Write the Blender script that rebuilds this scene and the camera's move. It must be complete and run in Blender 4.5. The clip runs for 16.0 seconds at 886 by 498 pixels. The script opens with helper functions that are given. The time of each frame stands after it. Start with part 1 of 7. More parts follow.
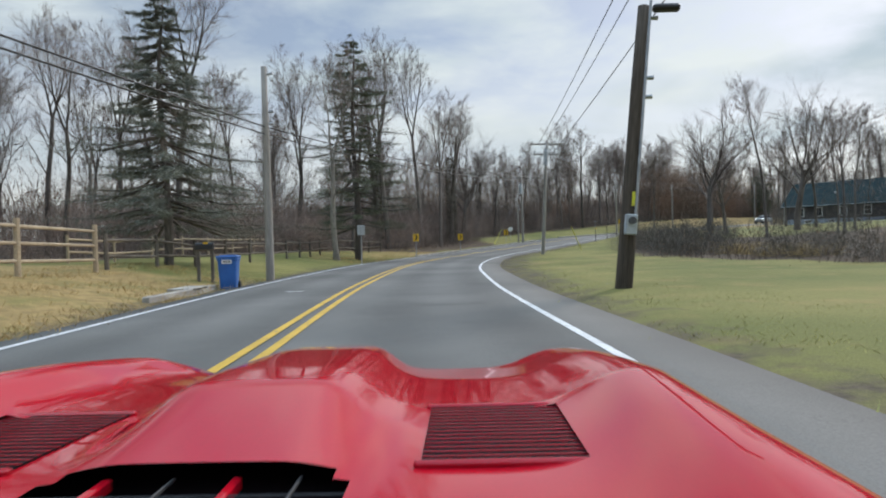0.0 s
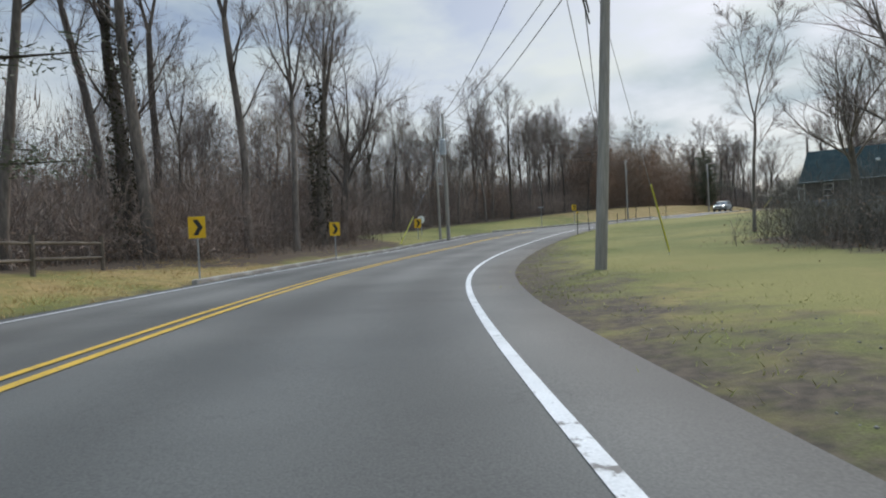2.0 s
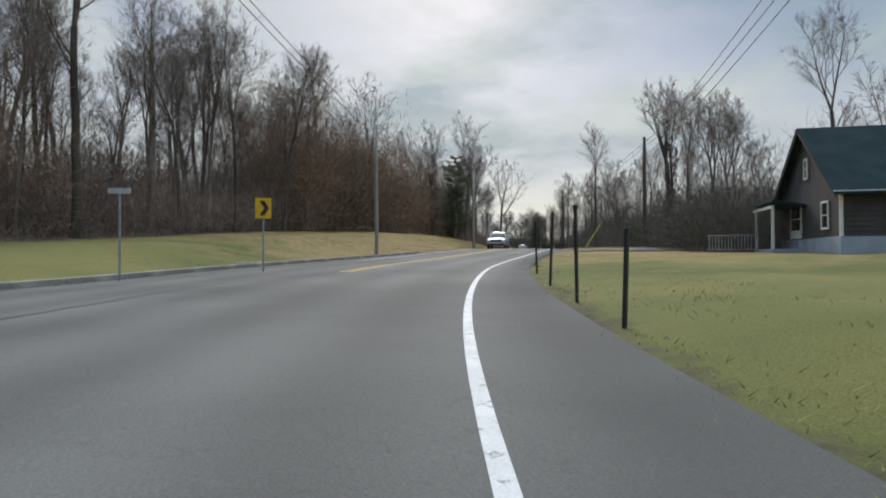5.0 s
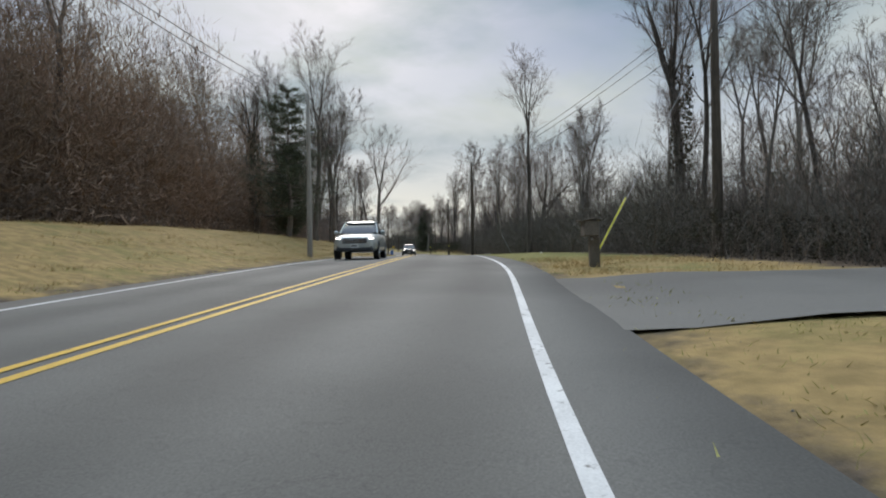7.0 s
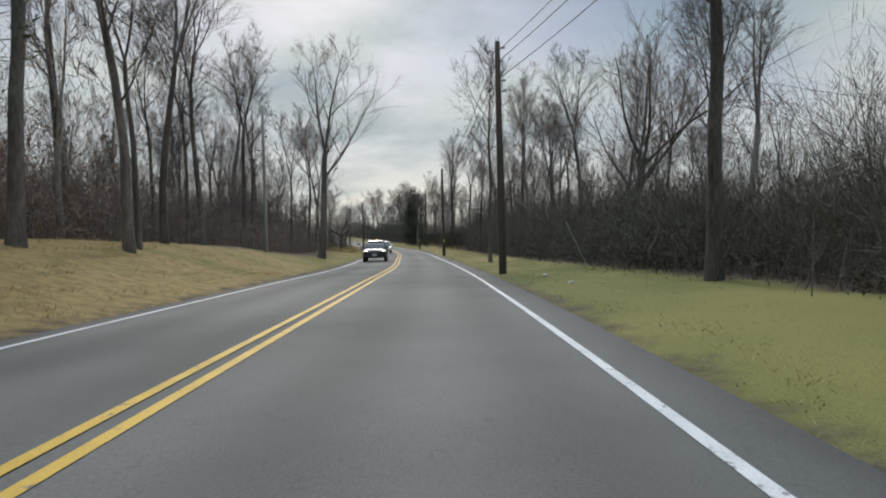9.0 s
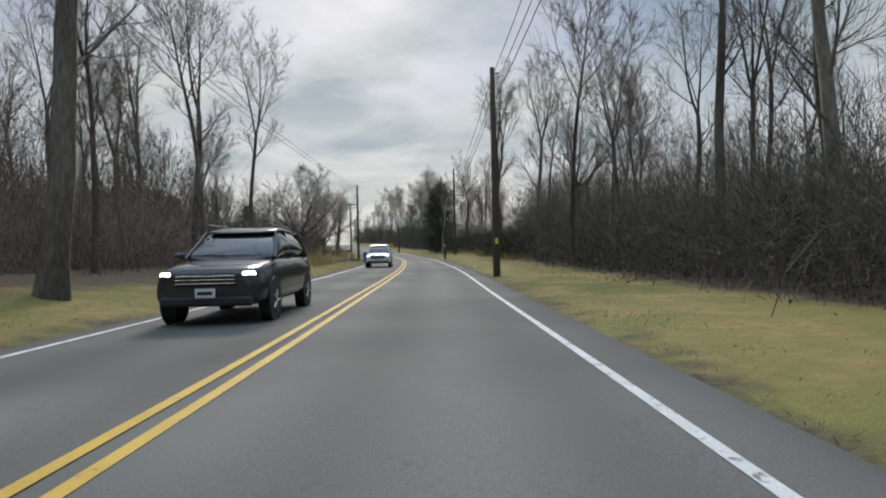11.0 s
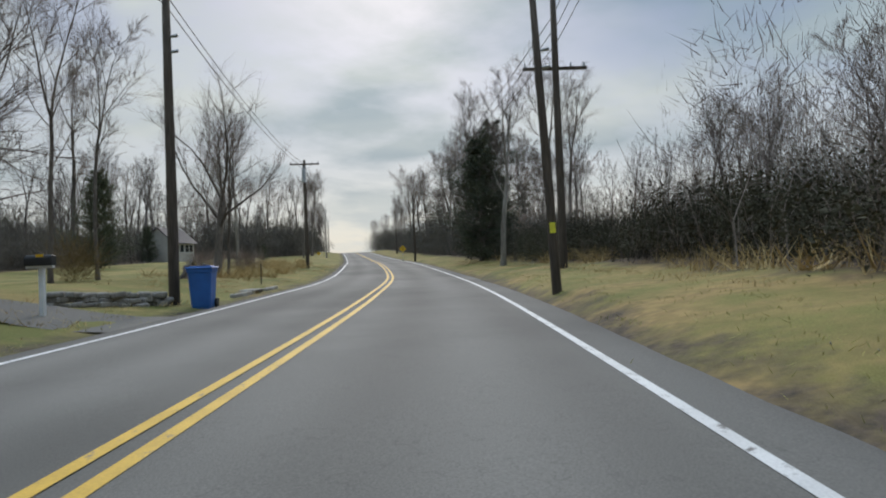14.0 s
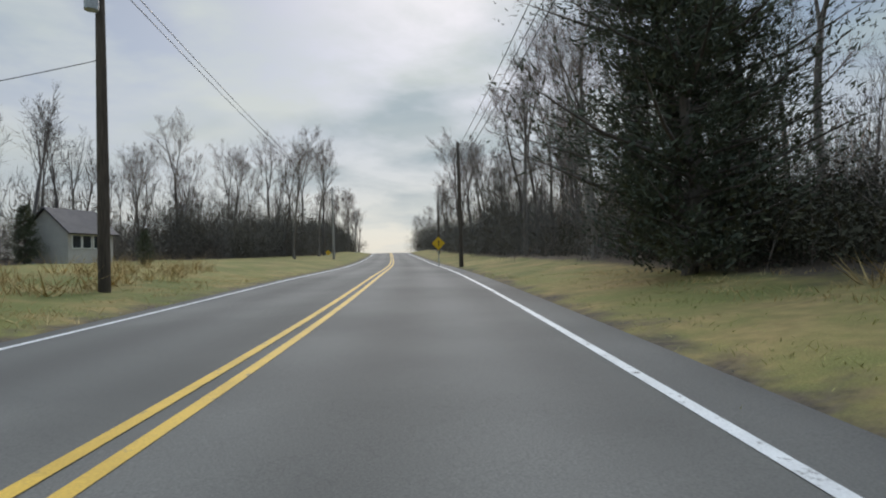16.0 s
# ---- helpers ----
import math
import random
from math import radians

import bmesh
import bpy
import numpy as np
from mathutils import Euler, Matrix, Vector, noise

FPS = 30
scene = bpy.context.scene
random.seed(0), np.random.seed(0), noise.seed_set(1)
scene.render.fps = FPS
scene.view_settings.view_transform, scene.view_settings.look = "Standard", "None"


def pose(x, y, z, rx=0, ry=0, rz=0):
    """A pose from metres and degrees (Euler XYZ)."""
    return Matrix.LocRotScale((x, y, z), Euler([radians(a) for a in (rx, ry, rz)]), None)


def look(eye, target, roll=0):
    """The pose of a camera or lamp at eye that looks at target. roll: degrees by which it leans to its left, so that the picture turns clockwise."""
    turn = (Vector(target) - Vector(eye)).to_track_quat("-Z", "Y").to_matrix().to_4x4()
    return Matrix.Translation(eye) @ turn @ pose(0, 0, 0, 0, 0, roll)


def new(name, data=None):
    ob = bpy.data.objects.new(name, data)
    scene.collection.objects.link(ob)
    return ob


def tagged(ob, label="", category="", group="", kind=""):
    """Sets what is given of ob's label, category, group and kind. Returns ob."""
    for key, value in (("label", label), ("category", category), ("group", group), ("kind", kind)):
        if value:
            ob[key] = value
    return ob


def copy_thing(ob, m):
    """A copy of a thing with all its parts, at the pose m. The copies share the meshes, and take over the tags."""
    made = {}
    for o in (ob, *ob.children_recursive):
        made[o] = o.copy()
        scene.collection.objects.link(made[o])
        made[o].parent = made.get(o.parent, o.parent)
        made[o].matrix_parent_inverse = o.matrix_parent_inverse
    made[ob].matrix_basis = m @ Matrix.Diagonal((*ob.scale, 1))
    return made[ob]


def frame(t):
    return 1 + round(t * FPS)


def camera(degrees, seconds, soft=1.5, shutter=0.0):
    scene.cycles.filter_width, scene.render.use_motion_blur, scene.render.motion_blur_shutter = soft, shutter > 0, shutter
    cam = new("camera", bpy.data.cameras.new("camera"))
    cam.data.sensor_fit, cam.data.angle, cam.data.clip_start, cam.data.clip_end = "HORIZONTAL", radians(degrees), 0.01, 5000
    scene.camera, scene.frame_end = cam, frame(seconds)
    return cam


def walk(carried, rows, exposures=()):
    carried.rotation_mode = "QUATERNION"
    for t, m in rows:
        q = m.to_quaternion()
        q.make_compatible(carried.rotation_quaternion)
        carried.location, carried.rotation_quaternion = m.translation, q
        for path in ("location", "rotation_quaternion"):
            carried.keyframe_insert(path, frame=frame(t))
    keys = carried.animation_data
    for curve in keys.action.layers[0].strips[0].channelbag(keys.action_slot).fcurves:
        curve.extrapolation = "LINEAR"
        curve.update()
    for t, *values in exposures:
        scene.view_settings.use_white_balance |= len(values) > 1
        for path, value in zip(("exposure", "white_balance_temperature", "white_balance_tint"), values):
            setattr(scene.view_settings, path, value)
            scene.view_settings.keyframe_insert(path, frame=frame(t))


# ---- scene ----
FOV = 69.4
cam = camera(FOV, 16.0, soft=2.0, shutter=0.02)
# seconds, place in metres, yaw, pitch, roll in degrees
ROWS = [
    (0, 0.27, -0.47, 1.114, -0.12, -0.73, -1.62),
    (0.5, 0.26, 8.24, 1.044, -1.88, -1.02, -1.63),
    (1, 0.50, 16.86, 0.875, -4.06, -0.93, -2.28),
    (1.5, 0.92, 25.09, 0.815, -6.90, -1.08, -2.37),
    (2, 1.74, 33.23, 0.812, -10.29, -1.01, -2.88),
    (2.5, 3.27, 41.51, 0.814, -14.18, -0.79, -2.44),
    (3, 5.18, 49.65, 0.855, -18.87, -0.42, -1.58),
    (3.5, 7.82, 57.52, 1.009, -24.08, 0.04, -0.88),
    (4, 11.12, 65.14, 1.283, -29.71, 0.45, 0.07),
    (4.5, 15.29, 72.26, 1.579, -34.77, 0.69, 0.18),
    (5, 19.97, 79.29, 1.800, -38.78, 0.84, -0.16),
    (5.5, 25.51, 85.80, 2.061, -42.18, 0.36, -0.32),
    (6, 31.51, 92.01, 2.312, -45.18, 0.23, -0.44),
    (6.5, 37.89, 97.97, 2.575, -47.57, 0.27, -0.62),
    (7, 44.56, 103.70, 2.869, -49.20, 0.47, -0.86),
    (7.5, 51.45, 109.30, 3.231, -49.99, 0.85, -1.28),
    (8, 58.12, 114.73, 3.553, -50.09, 0.37, -1.47),
    (8.5, 64.65, 120.42, 3.858, -50.05, -0.12, -1.30),
    (9, 72.13, 126.99, 3.949, -49.57, -0.53, -1.47),
    (9.5, 80.15, 134.24, 3.917, -49.14, -0.71, -1.36),
    (10, 87.71, 140.87, 3.812, -48.21, -0.61, -1.81),
    (10.5, 94.32, 146.84, 3.768, -47.53, 0.02, -1.36),
    (11, 100.89, 152.73, 3.762, -46.97, 0.25, -1.32),
    (11.5, 107.39, 158.73, 3.755, -46.41, 0.30, -1.52),
    (12, 113.85, 164.79, 3.739, -45.81, 0.18, -1.99),
    (12.5, 120.33, 171.05, 3.703, -45.24, -0.17, -2.75),
    (13, 127.06, 177.81, 3.701, -44.87, 0.25, -2.66),
    (13.5, 133.54, 184.46, 3.688, -44.40, 0.66, -2.47),
    (14, 139.71, 191.06, 3.805, -43.89, 1.04, -2.14),
    (14.5, 146.02, 197.67, 3.842, -43.02, 1.33, -2.03),
    (15, 152.15, 204.49, 3.848, -41.88, 1.75, -1.65),
    (15.5, 157.96, 210.95, 3.869, -40.57, 1.63, -1.79),
    (16, 163.52, 217.63, 4.029, -39.33, 1.38, -1.64),
]


def cam_pose(x, y, z, yaw, pitch, roll):
    q = Euler((0, 0, radians(yaw))).to_matrix().to_4x4() @ Euler((radians(90 + pitch), 0, 0)).to_matrix().to_4x4()
    return Matrix.Translation((x, y, z)) @ q @ Euler((0, 0, radians(roll))).to_matrix().to_4x4()


walk(cam, [(r[0], cam_pose(*r[1:])) for r in ROWS], exposures=[(0.0, 0.42, 6700, 14), (1.5, 0.36, 6750, 14), (3.0, 0.22, 6850, 14), (5.0, 0.1, 6950, 14), (9.0, 0.08, 7000, 14), (16.0, 0.05, 6850, 14)])

# ---- sky and sun ----
SUN_AZ, SUN_EL = 40.0, 32.0  # degrees clockwise from +y, and above the horizon
world = bpy.data.worlds.new("overcast_sky")
scene.world = world
world.use_nodes = True
wn, wl = world.node_tree.nodes, world.node_tree.links
wn.clear()


def wnode(kind, **values):
    n = wn.new(kind)
    for key, v in values.items():
        if key in n.inputs:
            n.inputs[key].default_value = v
    return n


w_out = wnode("ShaderNodeOutputWorld")
w_bg = wnode("ShaderNodeBackground")
w_sky = wnode("ShaderNodeTexSky")
w_sky.sky_type, w_sky.sun_disc = "NISHITA", False
w_sky.sun_elevation, w_sky.sun_rotation = radians(SUN_EL), radians(SUN_AZ)
w_geo = wnode("ShaderNodeTexCoord")
w_sep = wnode("ShaderNodeSeparateXYZ")
wl.new(w_geo.outputs["Generated"], w_sep.inputs[0])
# flat cloud layer: direction divided by its height
w_h = wnode("ShaderNodeMath"); w_h.operation = "MAXIMUM"; w_h.inputs[1].default_value = 0.0
wl.new(w_sep.outputs["Z"], w_h.inputs[0])
w_h2 = wnode("ShaderNodeMath"); w_h2.operation = "ADD"; w_h2.inputs[1].default_value = 0.16
wl.new(w_h.outputs[0], w_h2.inputs[0])
w_div = wnode("ShaderNodeVectorMath"); w_div.operation = "DIVIDE"
w_comb = wnode("ShaderNodeCombineXYZ")
for i in range(3):
    wl.new(w_h2.outputs[0], w_comb.inputs[i])
wl.new(w_geo.outputs["Generated"], w_div.inputs[0])
wl.new(w_comb.outputs[0], w_div.inputs[1])
w_n1 = wnode("ShaderNodeTexNoise", Scale=0.55, Detail=5.0, Roughness=0.5, Distortion=0.3)
w_n2 = wnode("ShaderNodeTexNoise", Scale=1.6, Detail=6.0, Roughness=0.55, Distortion=0.2)
for n in (w_n1, w_n2):
    wl.new(w_div.outputs[0], n.inputs["Vector"])
w_cover = wnode("ShaderNodeMapRange")
for k, v in (("From Min", 0.42), ("From Max", 0.62), ("To Min", 0.35), ("To Max", 0.97)):
    w_cover.inputs[k].default_value = v
wl.new(w_n2.outputs["Fac"], w_cover.inputs["Value"])
w_cloud = wnode("ShaderNodeValToRGB")
w_cloud.color_ramp.elements[0].position, w_cloud.color_ramp.elements[0].color = 0.41, (0.195, 0.315, 0.41, 1)
w_cloud.color_ramp.elements[1].position, w_cloud.color_ramp.elements[1].color = 0.60, (0.555, 0.64, 0.655, 1)
wl.new(w_n1.outputs["Fac"], w_cloud.inputs["Fac"])
w_skys = wnode("ShaderNodeMix"); w_skys.data_type = "RGBA"; w_skys.blend_type = "MULTIPLY"
w_skys.inputs[0].default_value = 1.0
wl.new(w_sky.outputs[0], w_skys.inputs[6]); w_skys.inputs[7].default_value = (0.055, 0.06, 0.07, 1)
w_mix = wnode("ShaderNodeMix"); w_mix.data_type = "RGBA"
wl.new(w_cover.outputs[0], w_mix.inputs[0])
wl.new(w_skys.outputs[2], w_mix.inputs[6]); wl.new(w_cloud.outputs[0], w_mix.inputs[7])
# an overcast sky is brightest overhead; a pale band lies along the horizon
w_zen = wnode("ShaderNodeMapRange")
for k, v in (("From Min", 0.48), ("From Max", 1.0), ("To Min", 1.0), ("To Max", 5.2)):
    w_zen.inputs[k].default_value = v
wl.new(w_sep.outputs["Z"], w_zen.inputs["Value"])
w_hor = wnode("ShaderNodeMapRange")
for k, v in (("From Min", 0.0), ("From Max", 0.30), ("To Min", 0.75), ("To Max", 0.0)):
    w_hor.inputs[k].default_value = v
wl.new(w_sep.outputs["Z"], w_hor.inputs["Value"])
w_mix2 = wnode("ShaderNodeMix"); w_mix2.data_type = "RGBA"; w_mix2.inputs[7].default_value = (0.70, 0.735, 0.705, 1)
wl.new(w_hor.outputs[0], w_mix2.inputs[0]); wl.new(w_mix.outputs[2], w_mix2.inputs[6])
wl.new(w_mix2.outputs[2], w_bg.inputs["Color"]); wl.new(w_zen.outputs[0], w_bg.inputs["Strength"])
wl.new(w_bg.outputs[0], w_out.inputs[0])

sun_data = bpy.data.lights.new("sun", "SUN")
sun_data.energy, sun_data.angle, sun_data.color = 1.6, radians(14), (1.0, 0.95, 0.88)
sun = new("sun", sun_data)
sun.matrix_world = look((0, 0, 60), (-60 * math.sin(radians(SUN_AZ)) / math.tan(radians(SUN_EL)), -60 * math.cos(radians(SUN_AZ)) / math.tan(radians(SUN_EL)), 0))


# ---- materials ----
def material(name, base, second=None, rough=0.8, scale=3.0, fine=40.0, bump=0.3, metal=0.0, stretch=(1, 1, 1), spread=0.15, coat=0.0, distance=0.02, per_object=0.0):
    """Two colours mixed by a broad noise, darkened and lightened by a fine one, with relief from both."""
    m = bpy.data.materials.new(name)
    m.use_nodes = True
    nt = m.node_tree
    n, l = nt.nodes, nt.links
    b = n["Principled BSDF"]
    b.inputs["Roughness"].default_value, b.inputs["Metallic"].default_value = rough, metal
    b.inputs["Coat Weight"].default_value = coat
    b.inputs["Coat Roughness"].default_value = 0.04
    if rough >= 0.9:
        b.inputs["Specular IOR Level"].default_value = 0.15
    co = n.new("ShaderNodeTexCoord")
    mp = n.new("ShaderNodeMapping")
    mp.inputs["Scale"].default_value = stretch
    l.new(co.outputs["Object"], mp.inputs[0])
    a = n.new("ShaderNodeTexNoise"); a.inputs["Scale"].default_value = scale; a.inputs["Detail"].default_value = 4
    f = n.new("ShaderNodeTexNoise"); f.inputs["Scale"].default_value = fine; f.inputs["Detail"].default_value = 3
    l.new(mp.outputs[0], a.inputs["Vector"]); l.new(mp.outputs[0], f.inputs["Vector"])
    ramp = n.new("ShaderNodeMapRange")
    ramp.inputs["From Min"].default_value, ramp.inputs["From Max"].default_value = 0.38, 0.62
    l.new(a.outputs["Fac"], ramp.inputs["Value"])
    mix = n.new("ShaderNodeMix"); mix.data_type = "RGBA"
    mix.inputs[6].default_value = (*base, 1)
    mix.inputs[7].default_value = (*(second or [c * 0.7 for c in base]), 1)
    l.new(ramp.outputs[0], mix.inputs[0])
    v = n.new("ShaderNodeMapRange")
    v.inputs["From Min"].default_value, v.inputs["From Max"].default_value = 0.3, 0.7
    v.inputs["To Min"].default_value, v.inputs["To Max"].default_value = 1 - spread, 1 + spread
    l.new(f.outputs["Fac"], v.inputs["Value"])
    hs = n.new("ShaderNodeHueSaturation")
    l.new(mix.outputs[2], hs.inputs["Color"])
    if per_object:
        oi = n.new("ShaderNodeObjectInfo")
        pr = n.new("ShaderNodeMapRange")
        pr.inputs["To Min"].default_value, pr.inputs["To Max"].default_value = 1 - per_object, 1 + per_object
        l.new(oi.outputs["Random"], pr.inputs["Value"])
        mu = n.new("ShaderNodeMath"); mu.operation = "MULTIPLY"
        l.new(pr.outputs[0], mu.inputs[0]); l.new(v.outputs[0], mu.inputs[1])
        l.new(mu.outputs[0], hs.inputs["Value"])
    else:
        l.new(v.outputs[0], hs.inputs["Value"])
    l.new(hs.outputs[0], b.inputs["Base Color"])
    if bump:
        bp = n.new("ShaderNodeBump")
        bp.inputs["Strength"].default_value, bp.inputs["Distance"].default_value = bump, distance
        l.new(f.outputs["Fac"], bp.inputs["Height"]); l.new(bp.outputs[0], b.inputs["Normal"])
    return m


M_BARK = material("bark", (0.178, 0.152, 0.132), (0.096, 0.081, 0.070), 0.95, 1.2, 14, 0.8, stretch=(1, 1, 0.25), spread=0.3, per_object=0.35)
M_PALE = material("pale_bark", (0.30, 0.27, 0.23), (0.16, 0.14, 0.12), 0.95, 1.0, 12, 0.6, stretch=(1, 1, 0.3), spread=0.25, per_object=0.2)
M_TWIG = material("twig", (0.235, 0.192, 0.170), (0.160, 0.129, 0.114), 0.95, 0.6, 9, 0, spread=0.2, per_object=0.35)
M_NEEDLE = material("needles", (0.105, 0.118, 0.068), (0.068, 0.080, 0.050), 0.8, 0.9, 8, 0, spread=0.35, per_object=0.2)
M_SPRUCE = material("spruce_needles", (0.20, 0.205, 0.155), (0.13, 0.14, 0.11), 0.8, 0.9, 8, 0, spread=0.3)
M_BRUSH = material("bramble", (0.23, 0.185, 0.155), (0.145, 0.118, 0.10), 0.95, 0.12, 3, 0, spread=0.35)
M_LEAF = material("dead_leaf", (0.33, 0.215, 0.15), (0.22, 0.16, 0.12), 0.9, 0.15, 3, 0, spread=0.4)
M_IVY = material("thicket_leaf", (0.076, 0.071, 0.044), (0.050, 0.045, 0.032), 0.9, 0.25, 3, 0, spread=0.4)
M_BUSH = material("bush_twig", (0.36, 0.275, 0.225), (0.24, 0.185, 0.155), 0.95, 0.10, 2, 0, spread=0.35)
# darker copy of bush_twig; puts the right woods' backlit shade into the colour
M_DARKBUSH = material("dark_bush_twig", (0.175, 0.155, 0.130), (0.115, 0.105, 0.088), 0.95, 0.10, 2, 0, spread=0.35)
M_STRAWTWIG = material("ochre_twig", (0.26, 0.19, 0.075), (0.17, 0.12, 0.06), 0.9, 0.5, 4, 0, spread=0.3)
M_FAR = material("far_wood", (0.15, 0.132, 0.124), (0.105, 0.092, 0.087), 1.0, 0.05, 1.0, 0, spread=0.25)
M_POLE = material("pole_wood", (0.115, 0.092, 0.072), (0.065, 0.052, 0.042), 0.9, 1.5, 30, 0.5, stretch=(1, 1, 0.08), spread=0.3)
M_POLEGREY = material("weathered_pole_wood", (0.36, 0.33, 0.29), (0.25, 0.225, 0.20), 0.9, 1.2, 30, 0.4, stretch=(1, 1, 0.08), spread=0.2)
M_WIRE = material("cable_rubber", (0.03, 0.03, 0.032), None, 0.6, 2, 20, 0)
M_STEEL = material("galvanised_steel", (0.42, 0.43, 0.44), (0.32, 0.33, 0.34), 0.45, 5, 60, 0.1, metal=0.8)
M_TANK = material("transformer_paint", (0.42, 0.44, 0.45), (0.36, 0.38, 0.39), 0.5, 3, 30, 0.05)
M_YSIGN = material("sign_yellow", (0.80, 0.47, 0.01), (0.72, 0.41, 0.01), 0.5, 4, 40, 0, spread=0.05)
M_TAG = material("marker_yellow", (0.75, 0.70, 0.05), (0.60, 0.55, 0.05), 0.55, 6, 40, 0, spread=0.1)
M_BLACK = material("black_paint", (0.02, 0.02, 0.02), None, 0.5, 4, 40, 0)
M_WHITE = material("white_paint", (0.78, 0.78, 0.76), (0.66, 0.66, 0.64), 0.55, 3, 30, 0.05, spread=0.06)
M_SIGNBACK = material("sign_back_metal", (0.50, 0.51, 0.52), (0.42, 0.43, 0.43), 0.5, 5, 40, 0, metal=0.6)
M_CONCRETE = material("concrete", (0.42, 0.40, 0.36), (0.30, 0.28, 0.25), 0.9, 2.0, 40, 0.4, spread=0.2, distance=0.005)
M_RAIL = material("new_rail_wood", (0.46, 0.36, 0.24), (0.36, 0.28, 0.19), 0.85, 1.5, 25, 0.3, spread=0.2)
M_RAILOLD = material("old_rail_wood", (0.17, 0.145, 0.12), (0.10, 0.085, 0.07), 0.9, 1.5, 25, 0.4, spread=0.25)
M_BIN = material("bin_plastic", (0.02, 0.13, 0.42), (0.018, 0.11, 0.36), 0.45, 3, 50, 0.05, spread=0.06)
M_RUBBER = material("tyre_rubber", (0.02, 0.02, 0.02), (0.03, 0.03, 0.03), 0.8, 6, 60, 0.2)
M_STONE = material("field_stone", (0.30, 0.28, 0.25), (0.18, 0.165, 0.15), 0.9, 2, 25, 0.5, spread=0.25)
M_SIDING = material("dark_siding", (0.075, 0.068, 0.072), (0.058, 0.053, 0.058), 0.75, 1.2, 30, 0.1)
M_ROOF = material("green_shingle", (0.030, 0.050, 0.052), (0.022, 0.038, 0.040), 0.9, 1.0, 30, 0.3, spread=0.2)
M_FOUND = material("painted_foundation", (0.36, 0.42, 0.50), (0.30, 0.35, 0.42), 0.8, 1.5, 30, 0.2)
M_GLASS = material("window_glass", (0.03, 0.035, 0.04), None, 0.06, 2, 10, 0)


def asphalt():
    m = material("asphalt", (0.140, 0.136, 0.124), (0.086, 0.085, 0.078), 0.88, 0.18, 70, 0.5, spread=0.22, distance=0.006)
    nt = m.node_tree
    n, l = nt.nodes, nt.links
    b = n["Principled BSDF"]
    src = b.inputs["Base Color"].links[0].from_socket
    at = n.new("ShaderNodeAttribute"); at.attribute_name = "across"
    # tyre tracks polished darker, and long thin cracks
    wv = n.new("ShaderNodeMath"); wv.operation = "MULTIPLY"; wv.inputs[1].default_value = 3.7
    l.new(at.outputs["Fac"], wv.inputs[0])
    sn = n.new("ShaderNodeMath"); sn.operation = "SINE"; l.new(wv.outputs[0], sn.inputs[0])
    r = n.new("ShaderNodeMapRange")
    r.inputs["From Min"].default_value, r.inputs["From Max"].default_value = -1, 1
    r.inputs["To Min"].default_value, r.inputs["To Max"].default_value = 0.80, 1.10
    l.new(sn.outputs[0], r.inputs["Value"])
    vo = n.new("ShaderNodeTexVoronoi"); vo.feature = "DISTANCE_TO_EDGE"; vo.inputs["Scale"].default_value = 0.16
    co = n.new("ShaderNodeTexCoord")
    wob = n.new("ShaderNodeTexNoise"); wob.inputs["Scale"].default_value = 0.9; wob.inputs["Detail"].default_value = 5
    l.new(co.outputs["Object"], wob.inputs["Vector"])
    ad = n.new("ShaderNodeMix"); ad.data_type = "VECTOR"; ad.inputs[0].default_value = 0.35
    l.new(co.outputs["Object"], ad.inputs[4])
    sc = n.new("ShaderNodeVectorMath"); sc.operation = "SCALE"; sc.inputs["Scale"].default_value = 9.0
    l.new(wob.outputs["Color"], sc.inputs[0])
    addv = n.new("ShaderNodeVectorMath"); addv.operation = "ADD"
    l.new(co.outputs["Object"], addv.inputs[0]); l.new(sc.outputs[0], addv.inputs[1])
    l.new(addv.outputs[0], vo.inputs["Vector"])
    cr = n.new("ShaderNodeMapRange")
    cr.inputs["From Min"].default_value, cr.inputs["From Max"].default_value = 0.0, 0.006
    cr.inputs["To Min"].default_value, cr.inputs["To Max"].default_value = 0.82, 1.0
    l.new(vo.outputs["Distance"], cr.inputs["Value"])
    mu = n.new("ShaderNodeMath"); mu.operation = "MULTIPLY"
    l.new(r.outputs[0], mu.inputs[0]); l.new(cr.outputs[0], mu.inputs[1])
    hs = n.new("ShaderNodeHueSaturation")
    l.new(src, hs.inputs["Color"]); l.new(mu.outputs[0], hs.inputs["Value"]); l.new(hs.outputs[0], b.inputs["Base Color"])
    return m


def worn_paint(name, colour, wear):
    m = material(name, colour, [c * 0.85 for c in colour], 0.7, 2.0, 60, 0.2, spread=0.12, distance=0.004)
    n, l = m.node_tree.nodes, m.node_tree.links
    b = n["Principled BSDF"]
    src = b.inputs["Base Color"].links[0].from_socket
    co = n.new("ShaderNodeTexCoord")
    no = n.new("ShaderNodeTexNoise"); no.inputs["Scale"].default_value = 7; no.inputs["Detail"].default_value = 7; no.inputs["Roughness"].default_value = 0.7
    l.new(co.outputs["Object"], no.inputs["Vector"])
    r = n.new("ShaderNodeMapRange")
    r.inputs["From Min"].default_value, r.inputs["From Max"].default_value = wear, wear + 0.08
    l.new(no.outputs["Fac"], r.inputs["Value"])
    mx = n.new("ShaderNodeMix"); mx.data_type = "RGBA"; mx.inputs[6].default_value = (*colour, 1); mx.inputs[7].default_value = (0.14, 0.13, 0.12, 1)
    l.new(src, mx.inputs[6]); l.new(r.outputs[0], mx.inputs[0]); l.new(mx.outputs[2], b.inputs["Base Color"])
    return m


